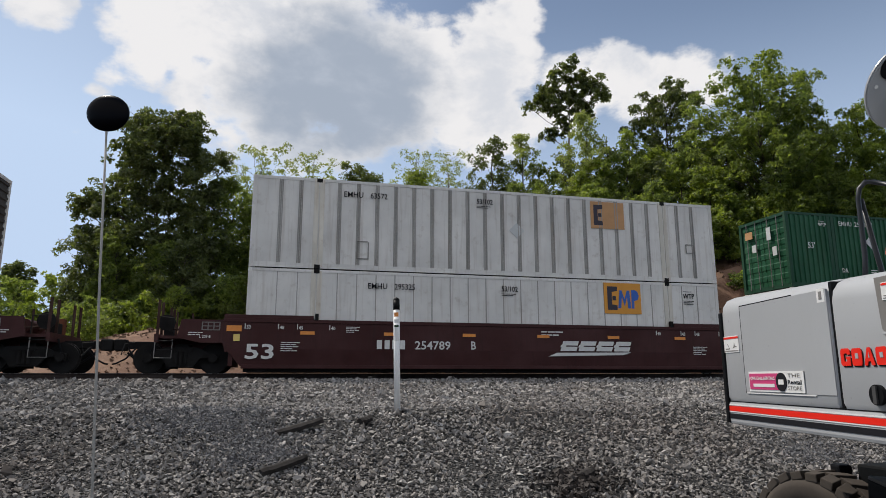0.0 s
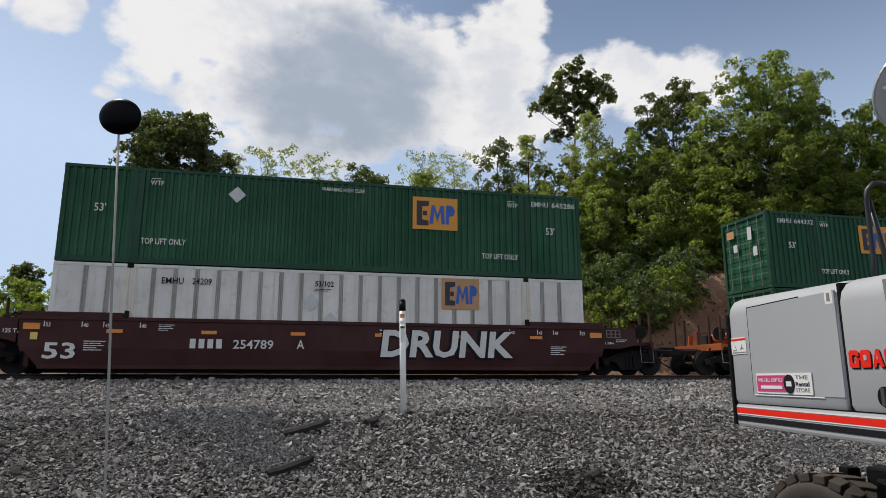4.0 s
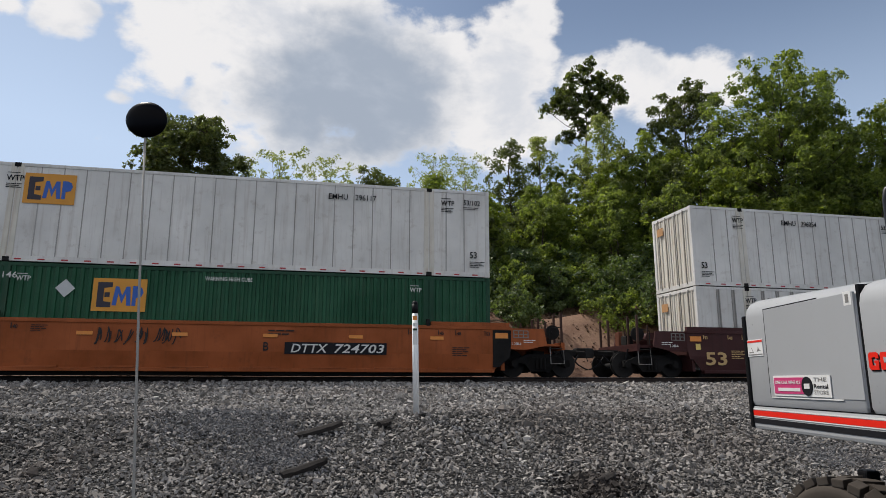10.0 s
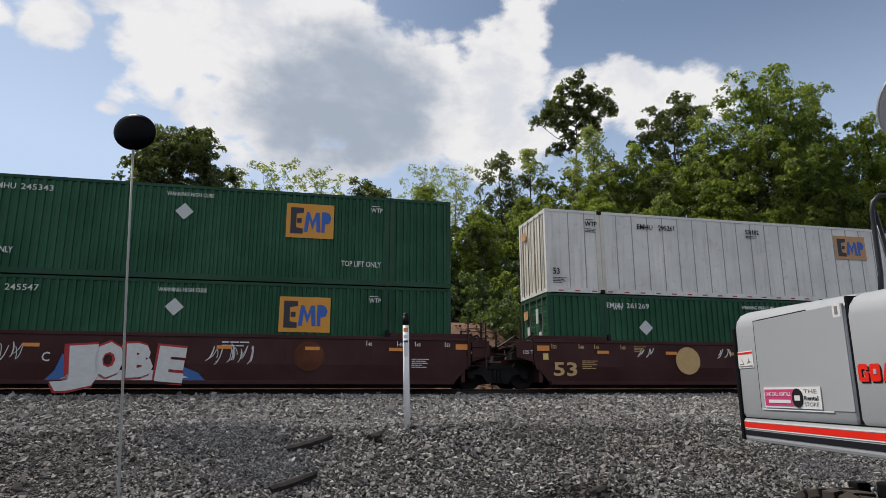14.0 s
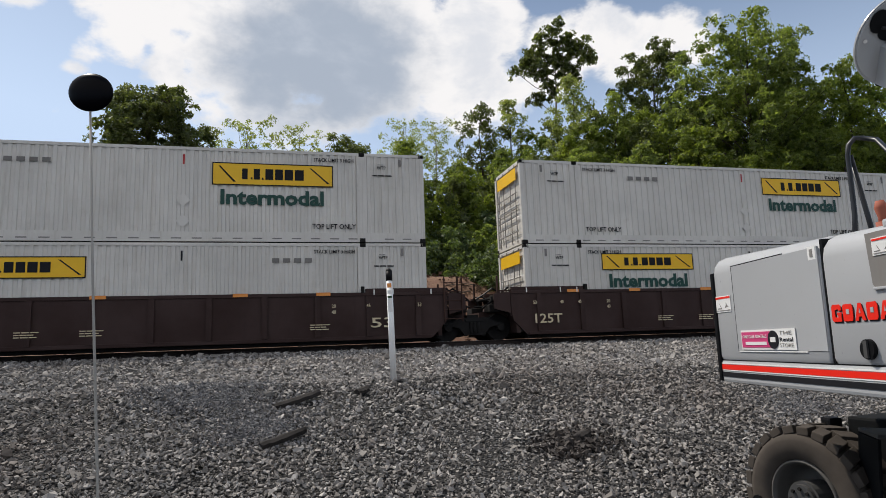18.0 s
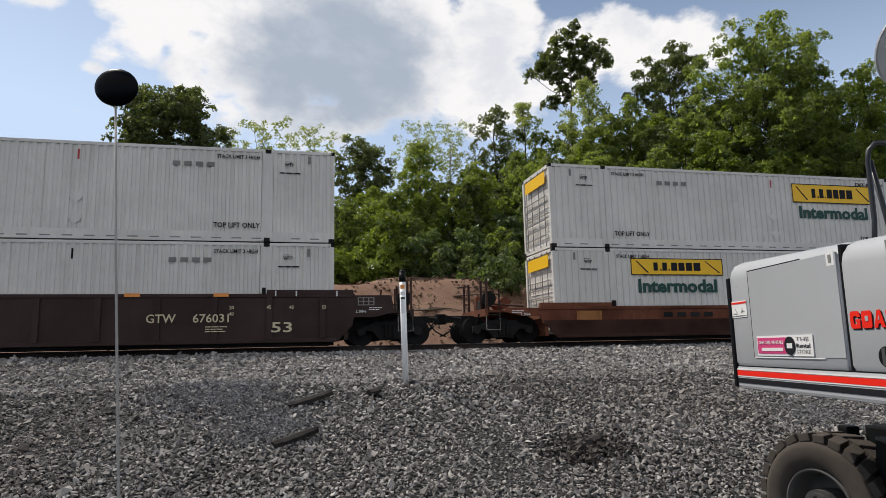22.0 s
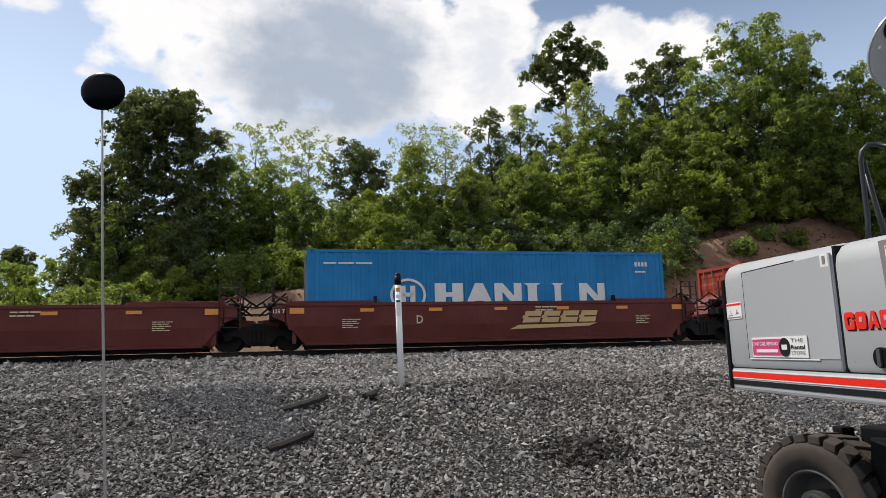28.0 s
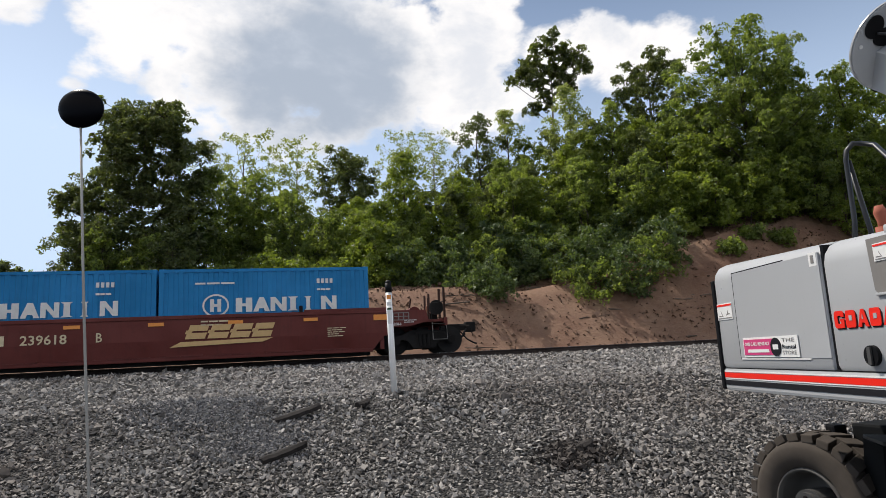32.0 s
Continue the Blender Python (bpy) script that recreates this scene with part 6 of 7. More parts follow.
def outline(shape, k):
    """Half width of a crown at the share k of its depth, from its foot to its top."""
    if shape == "spread":
        return (0.45 + 0.6 * k) * min(1.0, (1.02 - k) / 0.22) ** 0.5
    if shape == "round":
        return max(0.12, sin(pi * (0.16 + 0.76 * k))) ** 0.6
    return max(0.1, sin(pi * (0.22 + 0.74 * k ** 0.85))) ** 0.85


def tree(x, y, z0, height, width, base, shape, leaf_m, label, seed, limbs=16, node=0.52, dens=36, per=13, leaf=0.088, bark="bark", lobes=None, name="tree", trunk_r=None, far=False):
    """A trunk, limbs that fork into twigs, and sprays of leaves round the twigs' ends.
    base: where the crown starts, as a share of the height; lobes: limb masses (across, up, radius), else by the outline."""
    rng = random.Random(seed)
    t = new(name)
    t.matrix_world = pose(x, y, z0)
    tagged(t, label, "bush" if name == "bush" else "tree", "trees on the bank" if name == "tree" else "bushes on the bank")
    tr = trunk_r or 0.0095 * height + 0.02
    bm = bmesh.new()
    top = 0.93 * height
    sway = [Vector((rng.uniform(-0.16, 0.16) * (k > 0), rng.uniform(-0.16, 0.16) * (k > 0), -0.3 + (top + 0.3) * k / 7)) for k in range(8)]
    if name == "tree":
        tube(bm, sway, [tr * (1 - 0.88 * k / 7) for k in range(8)], 7)

    def trunk_at(z):
        f = max(0.0, min(6.99, (z + 0.3) / (top + 0.3) * 7))
        return sway[int(f)].lerp(sway[int(f) + 1], f - int(f)), tr * (1 - 0.88 * f / 7)

    ends = []
    if lobes:
        for lx, lh, lr in lobes:
            ly = rng.uniform(-0.16, 0.16) * width
            c = Vector((lx * width, ly, lh * height))
            s, r = trunk_at(c.z - 0.55 * abs(lx) * width - 0.05 * height)
            mid = s.lerp(c, 0.55) + Vector((rng.uniform(-0.2, 0.2), rng.uniform(-0.2, 0.2), -0.06 * (c - s).length))
            tube(bm, [s, mid, c], [r * 0.55, r * 0.36, 0.02], 5)
            for i in range(round(1500 * (lr * width / 9) ** 2)):
                d = Vector((rng.gauss(0, 1), rng.gauss(0, 1), rng.gauss(0.1, 1))).normalized()
                e = c + Vector((d.x, d.y, d.z * 0.8)) * lr * width * rng.uniform(0.35, 1.12)
                ends.append((e, node * rng.uniform(0.7, 1.2), (e - c).normalized()))
                if i % 2 == 0:
                    tube(bm, [c, e], [0.022, 0.008], 4)
    else:
        count = round(limbs * (2.0 if name == "tree" else 1.6))
        for i in range(count):
            k = (i + rng.uniform(0.2, 0.8)) / count
            z = (base + (0.98 - base) * k) * height
            a = 2.4 * i + rng.uniform(-0.5, 0.5)
            ln = max(0.25, width / 2 * outline(shape, k) * rng.uniform(0.66, 1.2))
            rise = rng.uniform(0.25, 0.6) + 0.35 * k
            s, r = trunk_at(max(0.1 * height, z - ln * rise))
            e = Vector((cos(a) * ln + s.x, sin(a) * ln + s.y, z))
            mid = s.lerp(e, 0.5) + Vector((rng.uniform(-0.15, 0.15), rng.uniform(-0.15, 0.15), 0.05 * ln))
            tube(bm, [s, mid, e], [max(0.012, r * 0.4), max(0.01, r * 0.26), 0.007], 4)
            for f in (0.3, 0.55, 0.78, 1.0) if ln > 1.5 else (0.4, 0.7, 1.0) if ln > 0.9 else (0.6, 1.0):
                p = (s.lerp(mid, f * 2) if f < 0.5 else mid.lerp(e, f * 2 - 1)) + Vector((rng.gauss(0, 0.2), rng.gauss(0, 0.2), rng.gauss(0, 0.12))) * min(1.5, 0.4 + ln * 0.4)
                ends.append((p, node * rng.uniform(0.65, 1.2) * (0.8 + 0.2 * f), Vector((cos(a), sin(a), 0.4))))
        ends.append((Vector((sway[7].x, sway[7].y, height - 0.45)), node * 0.8, Vector((0, 0, 1))))
    part("trunk" if name == "tree" else "stem", bm, M[bark], t)
    at, ax, sz = [], [], []
    for c, r, out in ends:
        for _ in range(max(3, round(dens * r * r))):
            d = Vector((rng.gauss(0, 1), rng.gauss(0, 1), rng.gauss(0.15, 0.8))).normalized()
            at.append((c + Vector((d.x, d.y, d.z * 0.8)) * r * rng.uniform(0.25, 1.0))[:])
            ax.append((Vector((0, 0, 0.5)) + d * 0.75 + out * 0.2 + Vector((rng.gauss(0, 0.2), rng.gauss(0, 0.2), 0))).normalized()[:])
            sz.append(rng.uniform(0.15, 0.31) * (1.5 if far else 1.0))
    me = spray_mesh("crown", at, ax, sz, per, leaf, seed)
    me.materials.append(M[leaf_m])
    c = new("crown", me)
    c.parent = t
    return t


def on_hill(x, y):
    p = TRK.inverted() @ Vector((x, y, 0))
    return ground_z(p.x, p.y)


def aimed(az, dist):
    return sin(radians(az)) * dist, cos(radians(az)) * dist


def build_trees():
    # by bearing and distance: top over the yard, width, crown base, outline, leaves
    for i, (az, dist, top, width, base, shape, leaf_m, label, opt) in enumerate(SKYLINE):
        x, y = aimed(az, dist)
        z = on_hill(x, y) - 0.1
        tree(x, y, z, top - z, width, base, shape, leaf_m, label, 100 + i, **opt)
    # the wood behind and between them
    rng = random.Random(5)
    names = {"leaf": "leafy green broad-leaved tree in the wood on the hill", "leaf_dark": "dark shaded broad-leaved tree in the wood on the hill", "leaf_bright": "bright green young tree at the edge of the wood"}
    for i, (az, dist, top, width, leaf_m) in enumerate(WOOD):
        x, y = aimed(az, dist)
        z = on_hill(x, y) - 0.1
        tree(x, y, z, top - z, width, 0.12, "egg", leaf_m, names[leaf_m], 300 + i, limbs=13, node=0.72, dens=19, per=13, leaf=0.11, far=dist > 60)
    # slender young trees, their stems showing, and saplings between them
    for i in range(30):
        u, v = -9 + 1.55 * i + rng.uniform(-0.7, 0.7), MID + rng.uniform(13.5, 17)
        p = spot(u, v)
        z = ground_z(u, v) - 0.1
        tree(p.x, p.y, z, rng.uniform(4.6, 6.4) + 2.6 * max(0.0, min(1.0, (u - 6) / 14)), rng.uniform(2.2, 3.0), 0.3, "egg", rng.choice(("leaf", "leaf", "leaf_bright", "leaf_dark")), "slender young tree with a dark stem in the wood", 800 + i, limbs=11, trunk_r=0.075)
    for i in range(40):
        u, v = -9.5 + 1.35 * i, MID + 12.6 + rng.uniform(-0.2, 2.2)
        p = spot(u, v)
        z = ground_z(u, v) - 0.1
        tree(p.x, p.y, z, rng.uniform(2.6, 4.2) * (0.62 if u < 3 else 1.0), rng.uniform(2.2, 3.2), 0.05, "round", rng.choice(("leaf", "leaf_blue", "leaf", "leaf_bright", "leaf_dark")), "leafy green sapling at the edge of the wood", 700 + i, limbs=9, node=0.48, trunk_r=0.04)
    for i, (u, v, h, width, leaf_m) in enumerate(BUSHES):
        p = spot(u, MID + v)
        z = ground_z(u, MID + v) - 0.15
        tree(p.x, p.y, z, h, width, 0.0, "round", leaf_m, "leafy bush growing on the slope of the earth bank", 500 + i, limbs=12, node=0.4, dens=40, per=13, leaf=0.08, name="bush", trunk_r=0.035)


OAK = [(-0.08, 0.91, 0.12), (0.1, 0.92, 0.12), (0.2, 0.87, 0.11), (-0.17, 0.84, 0.11), (0.28, 0.79, 0.09), (0.06, 0.8, 0.14), (-0.12, 0.72, 0.13), (0.2, 0.7, 0.13), (0.31, 0.63, 0.08), (-0.28, 0.68, 0.1), (-0.43, 0.62, 0.09), (-0.56, 0.57, 0.07), (-0.3, 0.53, 0.12), (0.0, 0.58, 0.15), (0.2, 0.52, 0.13),
       (-0.5, 0.44, 0.08), (-0.42, 0.35, 0.12), (-0.18, 0.38, 0.15), (0.08, 0.39, 0.15), (0.26, 0.36, 0.1), (-0.52, 0.2, 0.1), (-0.3, 0.22, 0.14), (0.0, 0.22, 0.16), (0.24, 0.2, 0.13), (-0.4, 0.08, 0.1), (-0.1, 0.1, 0.12)]
TALL = [(-0.02, 0.95, 0.15), (0.1, 0.9, 0.12), (-0.18, 0.89, 0.13), (0.3, 0.88, 0.13), (0.44, 0.86, 0.10), (-0.32, 0.84, 0.10), (-0.44, 0.80, 0.07), (0.0, 0.82, 0.15), (0.2, 0.8, 0.12), (-0.2, 0.76, 0.13), (-0.05, 0.7, 0.12), (-0.22, 0.67, 0.09)]
SKYLINE = [
    (-24.3, 40, 17.5, 9.2, 0.1, "", "leaf_dark", "big dark oak with an uneven crown beside the track", dict(lobes=[(a * (0.92 if a < -0.3 else 1.0), b, c * 1.36) for a, b, c in OAK], node=0.42, dens=42, per=13, leaf=0.095)),
    (-28.6, 41, 10.2, 4.0, 0.05, "round", "leaf_dark", "green broad-leaved tree standing by the big oak", dict(limbs=16)),
    (11.5, 52, 27.6, 7.0, 0.62, "", "leaf_dark", "tall dark tree with a bare pale stem on the hill", dict(lobes=[(a, b, c * 1.22) for a, b, c in TALL], node=0.4, dens=34, per=13, leaf=0.115, bark="bark_pale")),
    (-33.6, 95, 16.0, 4.5, 0.15, "round", "leaf_dark", "far dark tree beyond the bend of the track", dict(leaf=0.2, node=0.9, dens=14, far=True)),
    (-16.4, 46, 18.4, 6.6, 0.42, "spread", "leaf_pale", "thin pale-leaved locust tree with an airy crown", dict(limbs=22, node=0.42, per=13, dens=26, leaf=0.08)),
    (-11.8, 45, 17.6, 4.0, 0.5, "spread", "leaf_pale", "slender pale locust tree with a bare trunk", dict(limbs=16, node=0.4, per=12, dens=26, leaf=0.08, bark="bark_pale", trunk_r=0.11)),
    (-2.6, 46, 18.5, 4.0, 0.5, "spread", "leaf_pale", "half-bare pale tree with fine twigs", dict(limbs=18, node=0.4, per=9, dens=24, leaf=0.075, bark="bark_pale")),
    (0.3, 47, 18.8, 4.0, 0.5, "spread", "leaf_pale", "half-bare pale tree with fine twigs", dict(limbs=18, node=0.4, per=9, dens=24, leaf=0.075, bark="bark_pale")),
    (-18.5, 39, 13.4, 3.6, 0.42, "egg", "leaf", "green broad-leaved tree with dark stems", dict(limbs=17)),
    (-20.8, 38, 12.5, 3.0, 0.4, "egg", "leaf_dark", "dark green broad-leaved tree with a forked stem", dict(limbs=15)),
    (-15.5, 39, 13.3, 3.4, 0.42, "egg", "leaf", "green broad-leaved tree in the row behind the track", dict(limbs=17)),
    (-13.3, 40, 12.1, 2.2, 0.4, "egg", "leaf", "young green tree in the row behind the track", dict(limbs=11)),
    (-7.4, 42, 15.8, 4.6, 0.06, "round", "leaf_dark", "dark dense broad-leaved tree", dict(limbs=30, node=0.56, dens=42)),
    (-2.4, 37.5, 14.2, 3.3, 0.2, "egg", "leaf_bright", "bright green young tree in the sun", dict(limbs=18)),
    (-5.4, 36.5, 10.3, 3.5, 0.04, "round", "leaf_bright", "rounded bright green tree at the edge of the wood", dict(limbs=16)),
    (4.5, 46, 19.5, 3.6, 0.3, "round", "leaf_dark", "dark green broad-leaved tree on the hill", dict(limbs=19, dens=40)),
    (7.2, 45, 19.3, 2.8, 0.3, "egg", "leaf_pale", "light green airy tree on the hill", dict(limbs=18, per=11, dens=34)),
    (2.9, 38, 12.6, 3.6, 0.12, "egg", "leaf_bright", "yellowish green tree at the edge of the wood", dict(limbs=17)),
    (6.3, 41, 14.3, 3.2, 0.2, "egg", "leaf", "green broad-leaved tree below the crest", dict(limbs=15)),
    (8.8, 39, 12.6, 3.4, 0.15, "egg", "leaf_bright", "light green young tree below the crest", dict(limbs=15)),
    (12.9, 44, 20.2, 4.3, 0.22, "egg", "leaf_pale", "light green feathery tree on the hill", dict(limbs=26, per=11, dens=34)),
    (19.9, 51, 24.8, 6.4, 0.35, "round", "leaf_dark", "broad dark green tree with open limbs on the hill", dict(limbs=28, node=0.58, dens=38, leaf=0.105)),
    (16.5, 43, 18.0, 3.4, 0.2, "egg", "leaf", "green broad-leaved tree with a straight stem", dict(limbs=19)),
    (13.6, 39, 13.0, 3.1, 0.15, "egg", "leaf", "slender green tree with a dark stem", dict(limbs=14)),
    (18.6, 40, 13.4, 3.6, 0.15, "egg", "leaf", "green broad-leaved tree at the edge of the wood", dict(limbs=16)),
    (27.4, 44, 21.7, 9.2, 0.06, "round", "leaf", "large full-crowned green tree on the hill", dict(limbs=60, node=0.62, dens=34, leaf=0.095)),
    (30.7, 45, 18.7, 3.8, 0.1, "egg", "leaf", "green shoulder tree beside the large crown", dict(limbs=20)),
    (23.1, 41, 14.3, 3.3, 0.1, "egg", "leaf_bright", "bright green tree at the edge of the wood", dict(limbs=19)),
    (34.0, 45, 18.2, 3.9, 0.12, "egg", "leaf_bright", "yellowish green tree leaning out of the wood", dict(limbs=20)),
    (36.6, 50, 20.3, 5.3, 0.2, "egg", "leaf", "tall green tree at the end of the wood", dict(limbs=22)),
    (39.0, 46, 16.7, 5.4, 0.15, "egg", "leaf", "green tree at the end of the wood", dict(limbs=18)),
    (31.5, 42.5, 13.7, 3.6, 0.12, "egg", "leaf", "green tree with low limbs on the crest of the bank", dict(limbs=17)),
    (35.2, 44, 13.1, 3.8, 0.12, "egg", "leaf", "green tree on the crest of the bank", dict(limbs=15)),
]
# lighter leaf colour here stands in for sunlight the large tree blocks
SKYLINE += [(az, dist, top, 3.0, 0.08, "egg", "leaf_bright", "bright green sapling at the foot of the large tree", dict(limbs=13)) for az, dist, top in ((21.4, 39.5, 11.8), (24.4, 40, 12.2), (26.6, 40.8, 11.9), (28.8, 41.4, 12.6), (33.2, 42.5, 13.4))]
WOOD = [(-25.6, 47, 9.5, 6, "leaf"), (-21.5, 48, 11, 6, "leaf_dark"), (-17.6, 50, 11.5, 6, "leaf"), (-9.6, 49, 12.5, 5, "leaf_dark"), (-5.0, 50, 13.5, 6, "leaf"), (-1.2, 45, 13.5, 6, "leaf_dark"),
        (1.8, 46, 14.5, 5, "leaf"), (5.6, 48, 16, 6, "leaf_dark"), (9.4, 45, 16.5, 5.5, "leaf"), (11.0, 50, 19, 6, "leaf_dark"), (14.9, 48, 19, 6, "leaf_dark"), (17.6, 47, 17.5, 6, "leaf"), (21.6, 50, 19.5, 7, "leaf"), (20.8, 43, 16, 5, "leaf"),
        (24.6, 45, 17.5, 5, "leaf"), (29.2, 43, 16, 5, "leaf"), (33.0, 50, 18.5, 7, "leaf"), (37.4, 45, 17, 6, "leaf"), (41.4, 46, 19, 7, "leaf"), (-31.2, 50, 8.6, 5, "leaf_bright"), (-33.6, 54, 8.8, 6, "leaf"), (-36.6, 60, 9.4, 8, "leaf_bright"), (-39.6, 48, 6, 7, "leaf"), (-37.1, 100, 9, 9, "leaf_dark"), (-43.6, 52, 7, 8, "leaf")]
# along the track, behind its middle, height, width
BUSHES = [(3.2, 12.0, 1.8, 2.6, "leaf_bright"), (5.0, 11.8, 1.9, 2.6, "leaf_bright"), (7.0, 11.6, 2.6, 2.8, "leaf_blue"), (9.2, 11.0, 3.0, 2.8, "leaf_blue"), (10.0, 8.2, 1.9, 2.6, "leaf_blue"), (10.8, 11.8, 3.0, 2.8, "leaf"),
          (13.2, 12.0, 3.0, 3.0, "leaf_blue"), (15.4, 12.2, 3.2, 3.2, "leaf"), (15.7, 9.5, 3.0, 3.0, "leaf_blue"), (15.4, 8.0, 2.0, 2.9, "leaf"), (17.0, 7.6, 2.6, 3.2, "leaf_blue"), (18.7, 7.8, 2.6, 2.8, "leaf"), (20.1, 8.5, 2.4, 2.2, "leaf_blue"),
          (19.2, 12.0, 3.2, 3.5, "leaf_blue"), (21.0, 11.6, 2.8, 3.2, "leaf"), (17.2, 10.4, 2.8, 3.2, "leaf_blue"), (25.4, 8.5, 0.7, 1.2, "leaf"), (23.7, 7.8, 0.6, 0.9, "leaf"), (24.6, 13.0, 2.0, 3.6, "leaf_bright"), (27.6, 12.6, 2.0, 3.6, "leaf"), (30.3, 12.2, 1.6, 3.2, "leaf_dark"),
          (33.1, 12.2, 1.6, 3.3, "leaf"), (36.3, 12.4, 1.7, 3.6, "leaf_dark"), (39.5, 12.4, 1.8, 3.6, "leaf"), (27.0, 8.1, 0.6, 1.1, "leaf"), (-9.0, 12.0, 2.4, 3.4, "leaf"), (-5.5, 12.0, 2.2, 3.2, "leaf_bright"), (-2.0, 12.0, 2.4, 3.4, "leaf"), (1.0, 12.2, 2.2, 3.0, "leaf_bright"),
          (-13.0, 14.0, 2.4, 4.0, "leaf_bright"), (-17.0, 15.0, 2.4, 4.2, "leaf"), (-21.5, 16.0, 2.4, 4.2, "leaf_bright")]
build_trees()


# ---- marker post, boards, whip with a black disc ----
def splinter(ln):
    """A split piece of timber with a ragged, tapering end."""
    bm = bmesh.new()
    rng = random.Random(int(ln * 100))
    rings = []
    for k in range(9):
        a = k / 8
        w = 0.075 * (1 - 0.45 * abs(2 * a - 0.9) ** 2) * rng.uniform(0.85, 1.1)
        h = 0.032 * rng.uniform(0.8, 1.2)
        o = rng.uniform(-0.008, 0.008)
        rings.append([bm.verts.new((-ln / 2 + ln * a + rng.uniform(-0.01, 0.01), y + o, z)) for y, z in ((-w, -h), (-w, h * 0.4), (-w * 0.3, h), (w * 0.5, h * 0.7), (w, 0), (w * 0.8, -h))])
    for p, q in zip(rings, rings[1:]):
        for k in range(6):
            bm.faces.new((p[k], p[(k + 1) % 6], q[(k + 1) % 6], q[k]))
    bm.faces.new(rings[0][::-1])
    bm.faces.new(rings[-1])
    return bm


def build_small():
    p = new("marker_post")
    zb = ground_z(*(TRK.inverted() @ Vector((-0.66, 9.35, 0)))[:2]) - 0.06
    p.matrix_world = pose(-0.64, 9.35, zb, 0, -1.2, 0)
    tagged(p, "white plastic cable marker post with a black cap", "marker post")
    top = CZ + 1.13 - zb
    part("tube", rod(bmesh.new(), (0, 0, 0), (0, 0, top - 0.16), 0.044, seg=20), M["pvc"], p, smooth=True)
    bm = rod(bmesh.new(), (0, 0, top - 0.17), (0, 0, top - 0.035), 0.047, seg=20)
    bmesh.ops.create_uvsphere(bm, u_segments=20, v_segments=10, radius=0.047, matrix=Matrix.Translation((0, 0, top - 0.035)))
    part("cap", bm, M["cap"], p, "domed black plastic cap", smooth=True)
    for z, h, m in ((top - 0.27, 0.06, "reflect"), (top - 0.36, 0.05, "sticker"), (top - 0.62, 0.2, "sticker"), (top - 0.42, 0.03, "leaf_print")):
        bm = bmesh.new()
        vs = [[bm.verts.new((sin(a) * 0.0455, -cos(a) * 0.0455, z + k * h)) for a in np.linspace(-0.75, 0.75, 7)] for k in (0, 1)]
        for i in range(6):
            bm.faces.new((vs[0][i], vs[0][i + 1], vs[1][i + 1], vs[1][i]))
        part("sticker", bm, M[m], p)
    for x, y, yaw, ln in ((-1.80, 8.42, 33, 0.62), (-1.72, 7.35, 37, 0.54), (-1.02, 8.78, 50, 0.2), (1.62, 7.72, 28, 0.22)):
        q = TRK.inverted() @ Vector((x, y, 0))
        b = part("board", splinter(ln), M["wood"])
        b.matrix_world = pose(x, y, ground_z(q.x, q.y) + 0.065, 10, -13, yaw)
        tagged(b, "short weathered board lying on the ballast", "board", "boards on the ballast")
    # the whip
    w = new("whip_antenna")
    bx, by, bz = -0.428, 0.808, CZ + 0.342
    w.matrix_world = pose(bx, by, bz)
    tagged(w, "thin grey whip with a black disc at its tip", "antenna")
    part("whip", tube(bmesh.new(), [(0, 0, -0.02), (0.012, 0, -0.23), (0.03, 0, -0.50), (0.08, 0, -1.2), (0.13, 0, -bz + 0.02)], [0.0014, 0.0016, 0.0018, 0.0023, 0.004], 8), M["rod"], w, smooth=True)
    bm = bmesh.new()
    bmesh.ops.create_uvsphere(bm, u_segments=40, v_segments=20, radius=0.0287)
    bmesh.ops.scale(bm, vec=(1.0, 0.35, 0.88), verts=bm.verts)
    bmesh.ops.rotate(bm, matrix=Matrix.Rotation(radians(14), 3, "Y"), verts=bm.verts)
    part("disc", bm, M["disc"], w, "glossy black disc", smooth=True)
    part("foot", boxes((0.09, 0.17, -0.04, 0.04, -bz, -bz + 0.03), bevel=0.006), M["cap"], w)


build_small()


